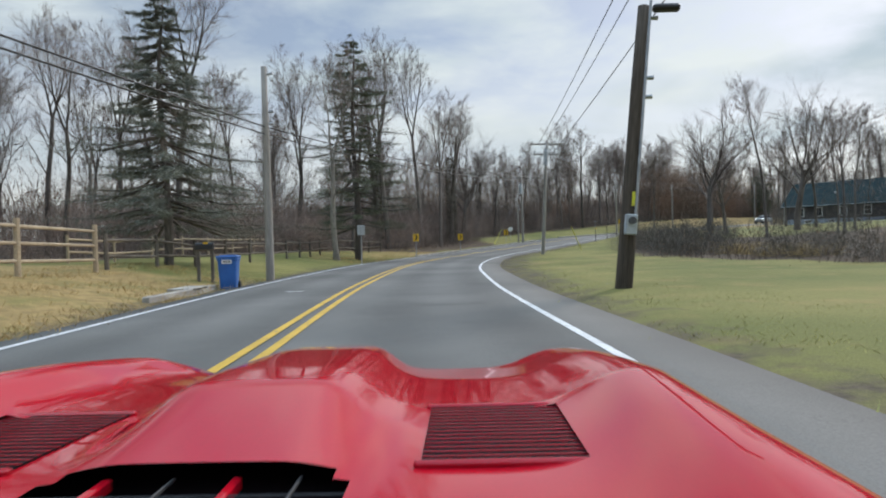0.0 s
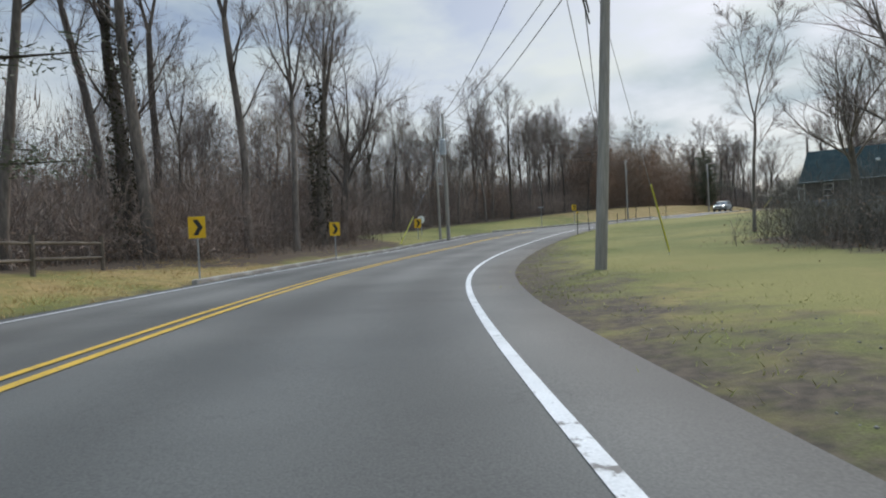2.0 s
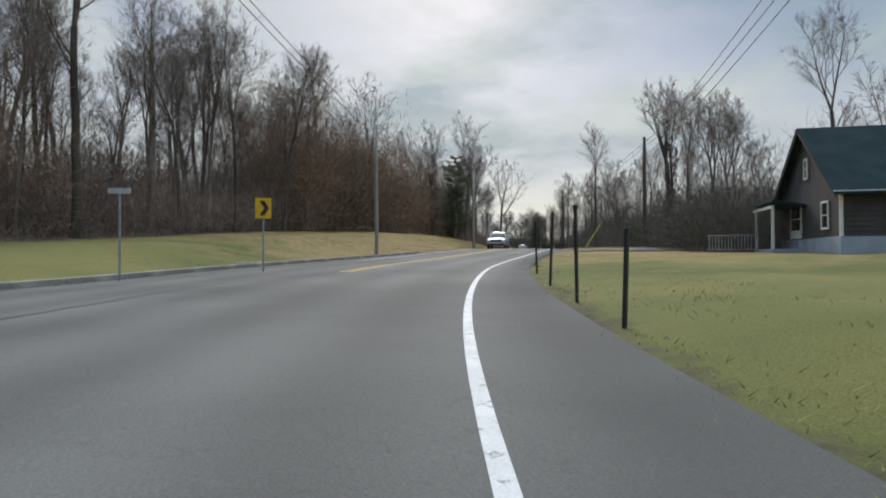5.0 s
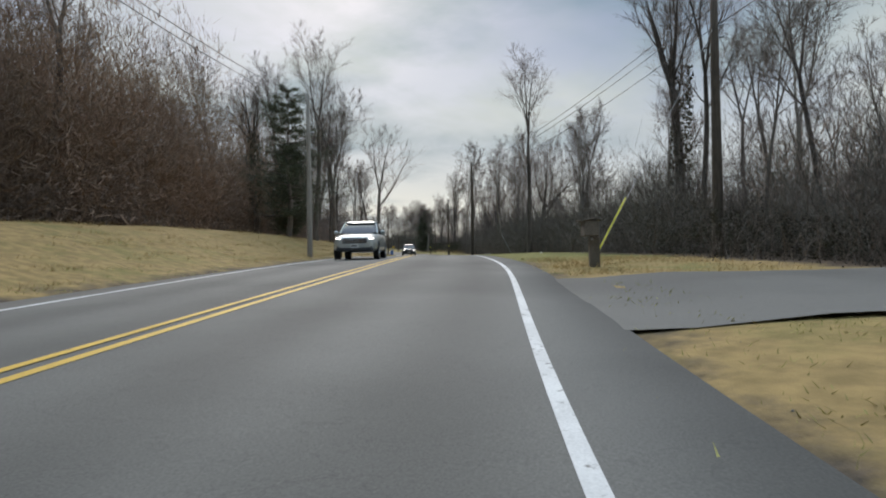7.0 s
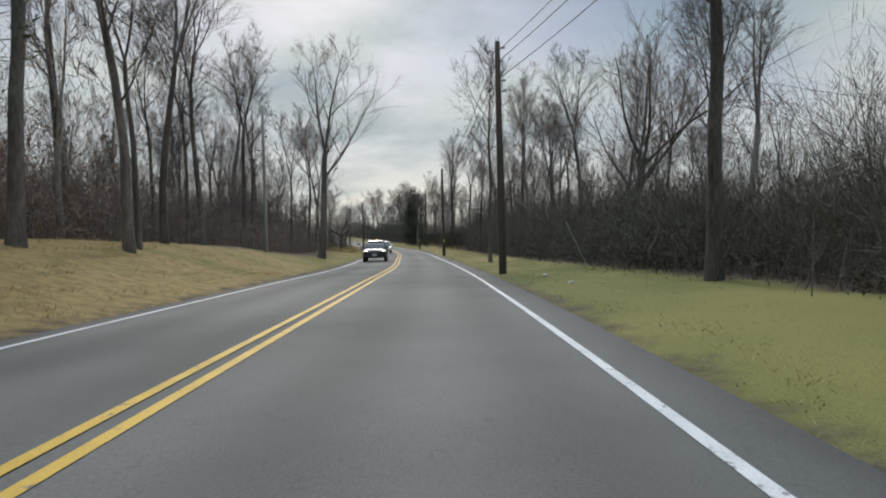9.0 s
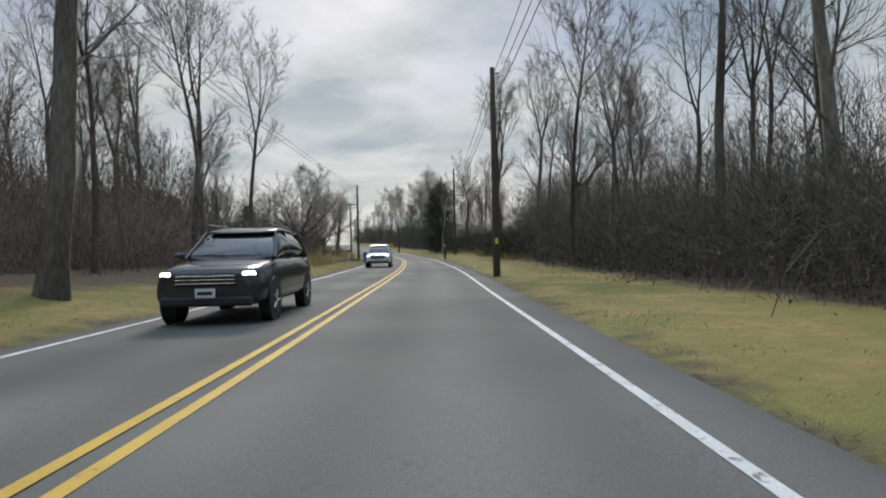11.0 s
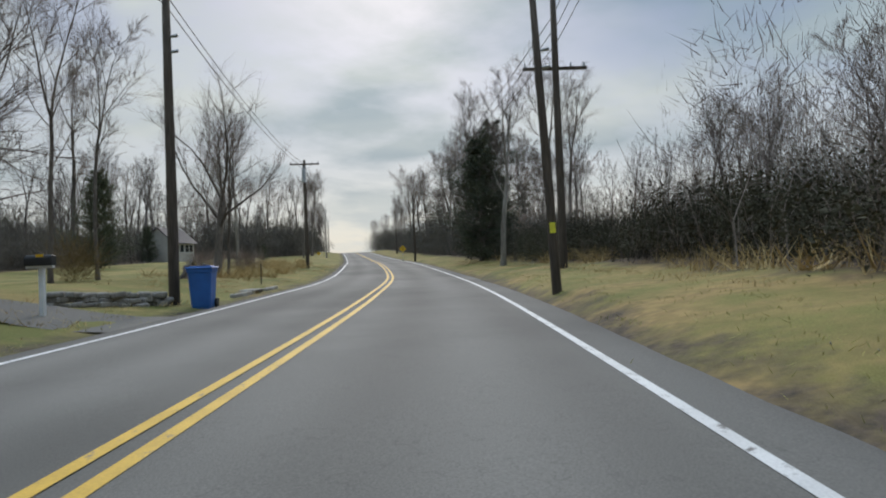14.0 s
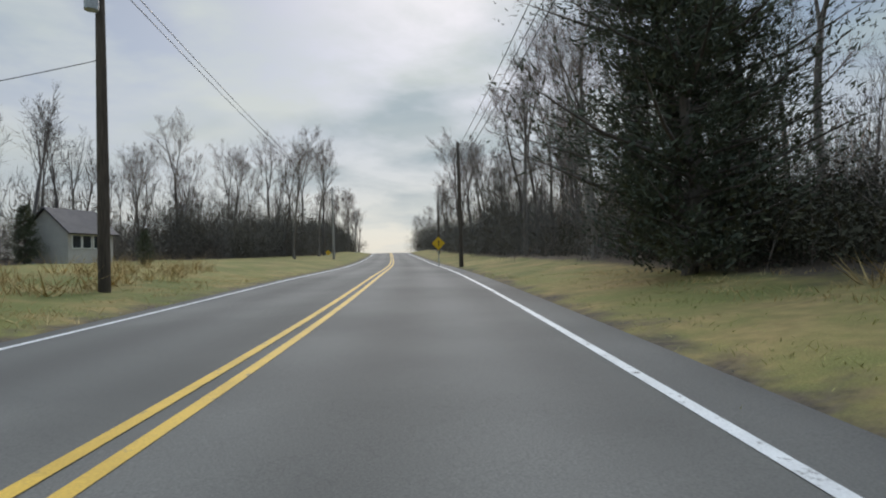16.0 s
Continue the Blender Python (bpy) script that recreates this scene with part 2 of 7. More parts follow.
def ground_material():
    """Grass from green to straw, bare dirt along the verge and leaf litter under the woods, by the masks stored on the sheet."""
    m = material("grass_ground", (0.208, 0.188, 0.064), (0.118, 0.128, 0.039), 0.95, 0.16, 55, 0.25, spread=0.3, distance=0.02)
    n, l = m.node_tree.nodes, m.node_tree.links
    b = n["Principled BSDF"]
    src = b.inputs["Base Color"].links[0].from_socket
    co = n.new("ShaderNodeTexCoord")

    def layer(src, mask, colour, colour2, scale):
        at = n.new("ShaderNodeAttribute"); at.attribute_name = mask
        no = n.new("ShaderNodeTexNoise"); no.inputs["Scale"].default_value = scale; no.inputs["Detail"].default_value = 6; no.inputs["Roughness"].default_value = 0.65
        l.new(co.outputs["Object"], no.inputs["Vector"])
        ad = n.new("ShaderNodeMath"); ad.operation = "ADD"
        l.new(at.outputs["Fac"], ad.inputs[0]); l.new(no.outputs["Fac"], ad.inputs[1])
        r = n.new("ShaderNodeMapRange")
        r.inputs["From Min"].default_value, r.inputs["From Max"].default_value = 0.86, 1.14
        l.new(ad.outputs[0], r.inputs["Value"])
        f2 = n.new("ShaderNodeTexNoise"); f2.inputs["Scale"].default_value = scale * 7; f2.inputs["Detail"].default_value = 4
        l.new(co.outputs["Object"], f2.inputs["Vector"])
        c2 = n.new("ShaderNodeMix"); c2.data_type = "RGBA"; c2.inputs[6].default_value = (*colour, 1); c2.inputs[7].default_value = (*colour2, 1)
        rr = n.new("ShaderNodeMapRange"); rr.inputs["From Min"].default_value, rr.inputs["From Max"].default_value = 0.35, 0.65
        l.new(f2.outputs["Fac"], rr.inputs["Value"]); l.new(rr.outputs[0], c2.inputs[0])
        mx = n.new("ShaderNodeMix"); mx.data_type = "RGBA"
        l.new(src, mx.inputs[6]); l.new(c2.outputs[2], mx.inputs[7]); l.new(r.outputs[0], mx.inputs[0])
        return mx.outputs[2]

    src = layer(src, "straw", (0.37, 0.255, 0.110), (0.235, 0.165, 0.072), 0.5)
    src = layer(src, "litter", (0.115, 0.082, 0.058), (0.07, 0.052, 0.038), 0.9)
    src = layer(src, "dirt", (0.115, 0.090, 0.066), (0.060, 0.049, 0.038), 1.4)
    l.new(src, b.inputs["Base Color"])
    return m


M_ASPHALT = asphalt()
M_YLINE = worn_paint("yellow_line_paint", (0.62, 0.38, 0.045), 0.60)
M_WLINE = worn_paint("white_line_paint", (0.66, 0.66, 0.65), 0.57)
M_GROUND = ground_material()


# ---- mesh helpers ----
def raw_mesh(name, verts, faces, mat, smooth=True):
    me = bpy.data.meshes.new(name)
    me.from_pydata([tuple(v) for v in verts], [], [tuple(f) for f in faces])
    me.materials.append(mat)
    if smooth:
        me.polygons.foreach_set("use_smooth", [True] * len(me.polygons))
    me.update()
    return me


def fast_mesh(name, verts, tris, mat, smooth=False):
    """A mesh from arrays of vertices and triangles."""
    verts, tris = np.asarray(verts, np.float32), np.asarray(tris, np.int32)
    me = bpy.data.meshes.new(name)
    me.vertices.add(len(verts))
    me.vertices.foreach_set("co", verts.ravel())
    me.loops.add(tris.size)
    me.loops.foreach_set("vertex_index", tris.ravel())
    me.polygons.add(len(tris))
    me.polygons.foreach_set("loop_start", np.arange(len(tris), dtype=np.int32) * 3)
    if smooth:
        me.polygons.foreach_set("use_smooth", np.ones(len(tris), bool))
    me.materials.append(mat)
    me.update()
    me.validate()
    return me


def part(name, bm, mat, parent=None, label="", smooth=False):
    """Links a bmesh as one mesh object under a thing or a part."""
    me = bpy.data.meshes.new(name)
    bm.to_mesh(me)
    bm.free()
    me.materials.append(mat)
    if smooth:
        me.polygons.foreach_set("use_smooth", [True] * len(me.polygons))
    ob = new(name, me)
    if parent is not None:
        ob.parent = parent
    return tagged(ob, label)


def part_mesh(name, me, parent=None, label=""):
    ob = new(name, me)
    if parent is not None:
        ob.parent = parent
    return tagged(ob, label)


def empty(name, m, label, category, group="", kind=""):
    ob = new(name)
    ob.empty_display_size = 0.2
    ob.matrix_world = m
    return tagged(ob, label, category, group, kind)


def box(w, d, h, at=(0, 0, 0), bevel=0.01, rot=None, bm=None):
    """A bevelled block, centred on at in x and y, its foot at at's z."""
    own = bmesh.new()
    bmesh.ops.create_cube(own, size=1)
    bmesh.ops.scale(own, vec=(w, d, h), verts=own.verts)
    if bevel:
        bmesh.ops.bevel(own, geom=own.edges[:], offset=min(bevel, 0.45 * min(w, d, h)), segments=1, affect="EDGES")
    m = Matrix.Translation(Vector(at) + Vector((0, 0, h / 2)))
    if rot:
        m = Matrix.Translation(at) @ Euler([radians(a) for a in rot]).to_matrix().to_4x4() @ Matrix.Translation((0, 0, h / 2))
    bmesh.ops.transform(own, matrix=m, verts=own.verts)
    if bm is None:
        return own
    me = bpy.data.meshes.new("tmp")
    own.to_mesh(me); own.free()
    bm.from_mesh(me)
    bpy.data.meshes.remove(me)
    return bm


def rod(p, q, r0, r1=None, sides=8, bm=None):
    bm = bm or bmesh.new()
    p, q = Vector(p), Vector(q)
    r1 = r0 if r1 is None else r1
    made = bmesh.ops.create_cone(bm, cap_ends=True, segments=sides, radius1=r0, radius2=r1, depth=(q - p).length)
    m = Matrix.Translation((p + q) / 2) @ (q - p).to_track_quat("Z", "Y").to_matrix().to_4x4()
    bmesh.ops.transform(bm, matrix=m, verts=made["verts"])
    return bm


def tube(points, radii, sides, verts, faces):
    """Appends a tapering tube along points to the lists."""
    pts = [Vector(p) for p in points]
    base = len(verts)
    for i, p in enumerate(pts):
        d = (pts[min(i + 1, len(pts) - 1)] - pts[max(i - 1, 0)]).normalized()
        a = d.orthogonal().normalized()
        b = d.cross(a)
        for k in range(sides):
            w = 2 * math.pi * k / sides
            verts.append(p + (a * math.cos(w) + b * math.sin(w)) * radii[i])
    for i in range(len(pts) - 1):
        for k in range(sides):
            a, b = base + i * sides + k, base + i * sides + (k + 1) % sides
            faces.append((a, b, b + sides, a + sides))
    return verts, faces


# ---- the road's line ----
ROAD = [(-2.30, -160.00, 0.06), (-1.90, -80.00, 0.06), (-1.70, -35.00, 0.06), (-1.50, 0.00, 0.06), (-1.88, 17.09, 0.01), (-1.11, 33.85, -0.05), (1.82, 50.50, -0.07), (8.23, 66.90, 0.24), (17.18, 81.56, 0.92), (28.91, 94.79, 1.43), (42.35, 106.12, 1.93), (56.61, 116.78, 2.56), (70.50, 128.46, 2.81), (84.55, 140.69, 2.80), (98.36, 153.06, 2.67), (112.02, 166.09, 2.68), (125.63, 179.27, 2.74), (138.53, 192.46, 2.79), (150.70, 205.41, 2.91), (162.26, 218.81, 3.05), (177.41, 238.76, 3.64), (195.02, 263.11, 4.21), (217.80, 295.93, 5.38), (246.00, 337.23, 6.98), (279.70, 386.80, 7.68), (347.70, 485.70, 7.08), (489.30, 691.80, 3.08)]
KNOTS = [-9.0, -4.5, -2.0] + [float(i) for i in range(17)] + [17.4, 19.1, 21.4, 24.2, 27.6, 34.4, 48.5]


def spline(points, knots, step=1.0):
    """Points along a Catmull-Rom curve, with the knot value at each."""
    out, us = [], []
    P = np.array(points, float)
    for i in range(len(P) - 1):
        a, b = P[max(i - 1, 0)], P[min(i + 2, len(P) - 1)]
        p, q = P[i], P[i + 1]
        h = knots[i + 1] - knots[i]
        m0 = (q - a) / (knots[i + 1] - knots[max(i - 1, 0)]) * h
        m1 = (b - p) / (knots[min(i + 2, len(P) - 1)] - knots[i]) * h
        n = max(2, int(np.linalg.norm(q - p) / step))
        for k in range(n):
            t = k / n
            out.append((2 * t**3 - 3 * t**2 + 1) * p + (t**3 - 2 * t**2 + t) * m0 + (-2 * t**3 + 3 * t**2) * q + (t**3 - t**2) * m1)
            us.append(knots[i] + h * t)
    out.append(P[-1]); us.append(knots[-1])
    return np.array(out), np.array(us)


LINE, LINE_U = spline(ROAD, KNOTS)
TAN = np.gradient(LINE[:, :2], axis=0)
TAN /= np.linalg.norm(TAN, axis=1)[:, None]
RIGHT = np.stack([TAN[:, 1], -TAN[:, 0]], 1)


def lane_right(u):
    return np.interp(u, [0, 1, 1.5, 2.5, 3.5, 4.5, 6, 7, 9, 12, 16], [3.50, 3.52, 3.51, 3.72, 3.82, 3.93, 3.82, 3.70, 3.68, 3.45, 3.34])


def lane_left(u):
    return np.interp(u, [0, 2, 4, 9, 12, 16], [3.18, 3.26, 3.26, 3.23, 3.27, 3.40])


def edge_right(u):
    return lane_right(u) + np.interp(u, [0, 1.5, 2.5, 3.5, 5.0, 6.5, 7.5, 9, 16], [0.95, 0.9, 0.9, 1.3, 1.5, 1.2, 0.9, 0.65, 0.7])


def edge_left(u):
    return lane_left(u) + np.interp(u, [0, 3.0, 4.65, 4.85, 5.05, 5.3, 5.55, 5.8, 6.6, 7.4, 8.0, 16], [0.45, 0.45, 0.55, 0.8, 2.2, 3.2, 2.4, 1.7, 1.6, 1.0, 0.5, 0.45])


def station(x, y):
    """For places: the knot value of the nearest point of the road's line, the offset to its right, and its height."""
    x, y = np.atleast_1d(np.asarray(x, float)), np.atleast_1d(np.asarray(y, float))
    us, ds, zs = np.empty(len(x)), np.empty(len(x)), np.empty(len(x))
    for a in range(0, len(x), 4000):
        dx = x[a:a + 4000, None] - LINE[None, :, 0]
        dy = y[a:a + 4000, None] - LINE[None, :, 1]
        q = dx * dx + dy * dy
        i = q.argmin(1)
        rows = np.arange(len(i))
        along = dx[rows, i] * TAN[i, 0] + dy[rows, i] * TAN[i, 1]
        side = dx[rows, i] * RIGHT[i, 0] + dy[rows, i] * RIGHT[i, 1]
        j = np.clip(i + np.sign(along).astype(int), 0, len(LINE) - 1)
        gap = np.maximum(np.hypot(*(LINE[j, :2] - LINE[i, :2]).T), 1e-6)
        f = np.where(j == i, 0, np.clip(np.abs(along) / gap, 0, 1))
        us[a:a + 4000] = LINE_U[i] * (1 - f) + LINE_U[j] * f
        zs[a:a + 4000] = LINE[i, 2] * (1 - f) + LINE[j, 2] * f
        ds[a:a + 4000] = np.sign(side) * np.sqrt(q[rows, i] - np.minimum(along**2, q[rows, i]) + (np.maximum(np.abs(along) - gap, 0)) ** 2)
    return us, ds, zs


def ground_z(x, y):
    """The height of the ground at places."""
    u, d, z = station(x, y)
    right = d > 0
    off = np.where(right, d - edge_right(u), -d - edge_left(u))
    h6 = np.where(right, np.interp(u, [0, 2, 3, 4, 5, 6.5, 8, 12.5, 14, 16, 20], [0.0, 0.05, 0.1, 0.15, 0.15, 0.1, 0.0, 0.1, 0.5, 0.5, 0.5]),
                  np.interp(u, [0, 1.5, 2.6, 4.0, 5.0, 6.0, 7.2, 9.5, 10.4, 11, 11.6, 12.2, 13, 16, 20], [0.95, 0.60, 0.70, 0.50, 0.3, 0.6, 1.35, 1.5, 1.6, 1.45, 1.0, 0.6, 0.65, 0.6, 0.5]))
    h40 = np.where(right, np.interp(u, [0, 2, 3, 4, 5, 6.5, 8, 12, 16, 20], [0.0, 0.45, 1.25, 1.8, 1.5, 0.75, 0.0, 0.3, 0.3, 1.0]),
                   np.interp(u, [0, 1.5, 2.6, 4.5, 6, 7.2, 9.5, 11, 13, 16, 20], [1.3, 1.1, 1.4, 2.4, 2.8, 2.8, 2.4, 1.4, 0.9, 0.9, 1.1]))
    t1 = np.clip(off / 6, 0, 1)
    t1 = t1 * t1 * (3 - 2 * t1)
    t2 = np.clip((off - 6) / 34, 0, 1)
    rise = h6 * t1 + (h40 - h6) * t2
    verge = np.where(off < 0.15, -0.14, np.interp(off, [0.15, 0.9, 2.0], [-0.10, -0.015, 0.0]))
    lump = 0.05 * np.sin(x * 0.9 + 1.3 * np.sin(y * 0.4)) * np.sin(y * 0.8 + np.sin(x * 0.5)) * np.clip(off / 3, 0, 1)
    rise = rise + np.where(right, 0.30 * np.interp(off, [0.7, 1.6, 5, 12], [0, 1, 0.8, 0]) * np.interp(u, [4.3, 4.7, 5.2, 5.7], [0, 1, 1, 0]), 0)
    rise = rise + np.where(right, 0.26 * np.interp(off, [0.2, 0.7, 8, 14], [0, 1, 0.8, 0]) * np.interp(u, [13.2, 14.2, 15.6, 16.6], [0, 1, 1, 0]), 0)
    far = np.clip((np.abs(d) - 60) / 400, 0, 1)
    return (z + rise) * (1 - far) + 3.0 * far + verge + lump


def gz(x, y):
    return float(ground_z(x, y)[0])


def beside(u, d):
    """The place at offset d to the right of the road's line at knot value u."""
    x = np.interp(u, LINE_U, LINE[:, 0]); y = np.interp(u, LINE_U, LINE[:, 1])
    nx = np.interp(u, LINE_U, RIGHT[:, 0]); ny = np.interp(u, LINE_U, RIGHT[:, 1])
    return float(x + nx * d), float(y + ny * d)


def heading(u):
    """Degrees to turn +y onto the road's direction at u."""
    i = int(np.abs(LINE_U - u).argmin())
    return math.degrees(math.atan2(-TAN[i, 0], TAN[i, 1]))


def ribbon(name, mat, left, right, lift, us=None, crown=0.0, parts=1, skirt=0.0):
    """A strip along the road's line between two offsets, which may vary along it."""
    keep = np.ones(len(LINE), bool) if us is None else (LINE_U >= us[0]) & (LINE_U <= us[1])
    L, R, U = LINE[keep], RIGHT[keep], LINE_U[keep]
    lo, hi = left(U), right(U)
    verts, across = [], []
    cols = [k / parts for k in range(parts + 1)]
    for i in range(len(L)):
        for c in cols:
            d = lo[i] + (hi[i] - lo[i]) * c
            verts.append((L[i, 0] + R[i, 0] * d, L[i, 1] + R[i, 1] * d, L[i, 2] + lift - crown * abs(d)))
            across.append(d)
        if skirt:
            for d in (lo[i], hi[i]):
                verts.append((L[i, 0] + R[i, 0] * d, L[i, 1] + R[i, 1] * d, L[i, 2] + lift - crown * abs(d) - skirt))
                across.append(d)
    w = len(cols) + (2 if skirt else 0)
    faces = []
    for i in range(len(L) - 1):
        a, b = i * w, (i + 1) * w
        for k in range(parts):
            faces.append((a + k, a + k + 1, b + k + 1, b + k))
        if skirt:
            faces.append((a + parts + 1, a, b, b + parts + 1))
            faces.append((a + parts, a + parts + 2, b + parts + 2, b + parts))
    me = raw_mesh(name, verts, faces, mat, True)
    at = me.attributes.new("across", "FLOAT", "POINT")
    at.data.foreach_set("value", np.array(across, np.float32))
    return new(name, me)


CROWN = 0.012
tagged(ribbon("road", M_ASPHALT, lambda u: -edge_left(u), edge_right, 0.0, crown=CROWN, parts=8, skirt=0.14), "worn grey two-lane asphalt road with faint cracks", "road", kind="structure")


def line_strip(name, mat, centre, width, us, label):
    return tagged(ribbon(name, mat, lambda u: centre(u) - width / 2, lambda u: centre(u) + width / 2, 0.005, us, CROWN), label, "road marking", kind="structure")


for a, b in ((-9, 5.15), (5.95, 48)):
    line_strip("yellow_line", M_YLINE, lambda u: 0 * u - 0.13, 0.11, (a, b), "worn yellow centre line painted on asphalt")
    line_strip("yellow_line", M_YLINE, lambda u: 0 * u + 0.13, 0.11, (a, b), "worn yellow centre line painted on asphalt")
line_strip("white_line", M_WLINE, lane_right, 0.105, (-9, 48), "white edge line painted on asphalt")
line_strip("white_line", M_WLINE, lambda u: -lane_left(u), 0.12, (-9, 5.0), "white edge line painted on asphalt")
line_strip("white_line", M_WLINE, lambda u: -lane_left(u), 0.12, (6.6, 48), "white edge line painted on asphalt")


# ---- the ground: one sheet ----
def axis(lo, hi, fine, far_lo, far_hi):
    mid = np.arange(lo, hi + 0.01, fine)
    steps = np.array([3, 7, 13, 22, 35, 55, 90, 150, 260, 450, 800, 1400, 2400])
    return np.concatenate([lo - steps[::-1], mid, hi + steps])


def woods_mask(u, d):
    """1 where leaf litter and woods lie, 0 on grass."""
    r = np.interp(u, [0, 1.0, 1.6, 2.2, 3.45, 3.7, 4.0, 5.6, 6.4, 7.2, 8.0, 12, 14, 16, 20], [22, 17, 13, 12, 12.3, 26, 60, 60, 30, 12, 10, 8.5, 7.4, 7.6, 8.5])
    lft = np.interp(u, [0, 1.0, 2.0, 2.9, 3.4, 4.35, 4.75, 5.5, 6.5, 8.0, 9.5, 11, 12, 13, 13.7, 14.4, 16, 19.2, 20.2, 21.2], [20, 17, 12, 8.5, 5.0, 4.8, 13, 14, 14, 13, 11.5, 8, 6.4, 7.5, 11, 23, 27, 28, 18, 11])
    edge = np.where(d > 0, r, lft)
    return np.clip((np.abs(d) - edge) / 3 + 0.5, 0, 1)


GX, GY = axis(-46, 262, 1.3, 0, 0), axis(-40, 372, 1.3, 0, 0)
gx, gy = np.meshgrid(GX, GY)
gxf, gyf = gx.ravel(), gy.ravel()
gzf = ground_z(gxf, gyf)
gu, gd, _ = station(gxf, gyf)
nx_ = len(GX)
quad = np.arange(len(gxf)).reshape(gx.shape)
q00, q10, q11, q01 = quad[:-1, :-1].ravel(), quad[:-1, 1:].ravel(), quad[1:, 1:].ravel(), quad[1:, :-1].ravel()
ground_me = fast_mesh("ground", np.stack([gxf, gyf, gzf], 1), np.concatenate([np.stack([q00, q10, q11], 1), np.stack([q00, q11, q01], 1)]), M_GROUND, True)
off_road = np.where(gd > 0, gd - edge_right(gu), -gd - edge_left(gu))
masks = {
    "litter": woods_mask(gu, gd) * 0.9,
    "straw": np.where(gd < 0, np.interp(gu, [-1, 0, 1.05, 1.35, 2.4, 3.2, 3.8, 5.8, 7.0, 9.8, 11, 12, 13, 14, 16], [0.6, 0.64, 0.6, 0.2, 0.35, 0.55, 0.4, 0.12, 0.62, 0.66, 0.55, 0.4, 0.5, 0.4, 0.42]),
                      np.interp(gu, [0, 2.0, 3.5, 5, 6.6, 7.2, 8.1, 8.4, 9.6, 10.4, 12, 14, 16], [0.30, 0.38, 0.22, 0.10, 0.5, 0.64, 0.60, 0.10, 0.12, 0.36, 0.46, 0.50, 0.46])),
    "dirt": np.clip(1 - off_road / np.where(gd > 0, np.interp(gu, [0, 0.5, 1.5, 2.6, 3.6, 4.3, 7, 16], [1.0, 1.2, 2.6, 3.6, 3.0, 0.6, 0.8, 1.1]), 1.2), 0, 1) ** 0.6 * 0.66,
}
for key, v in masks.items():
    ground_me.attributes.new(key, "FLOAT", "POINT").data.foreach_set("value", v.astype(np.float32))
tagged(new("ground", ground_me), "rough winter grass with straw, dirt verges and leaf litter", "ground", kind="structure")


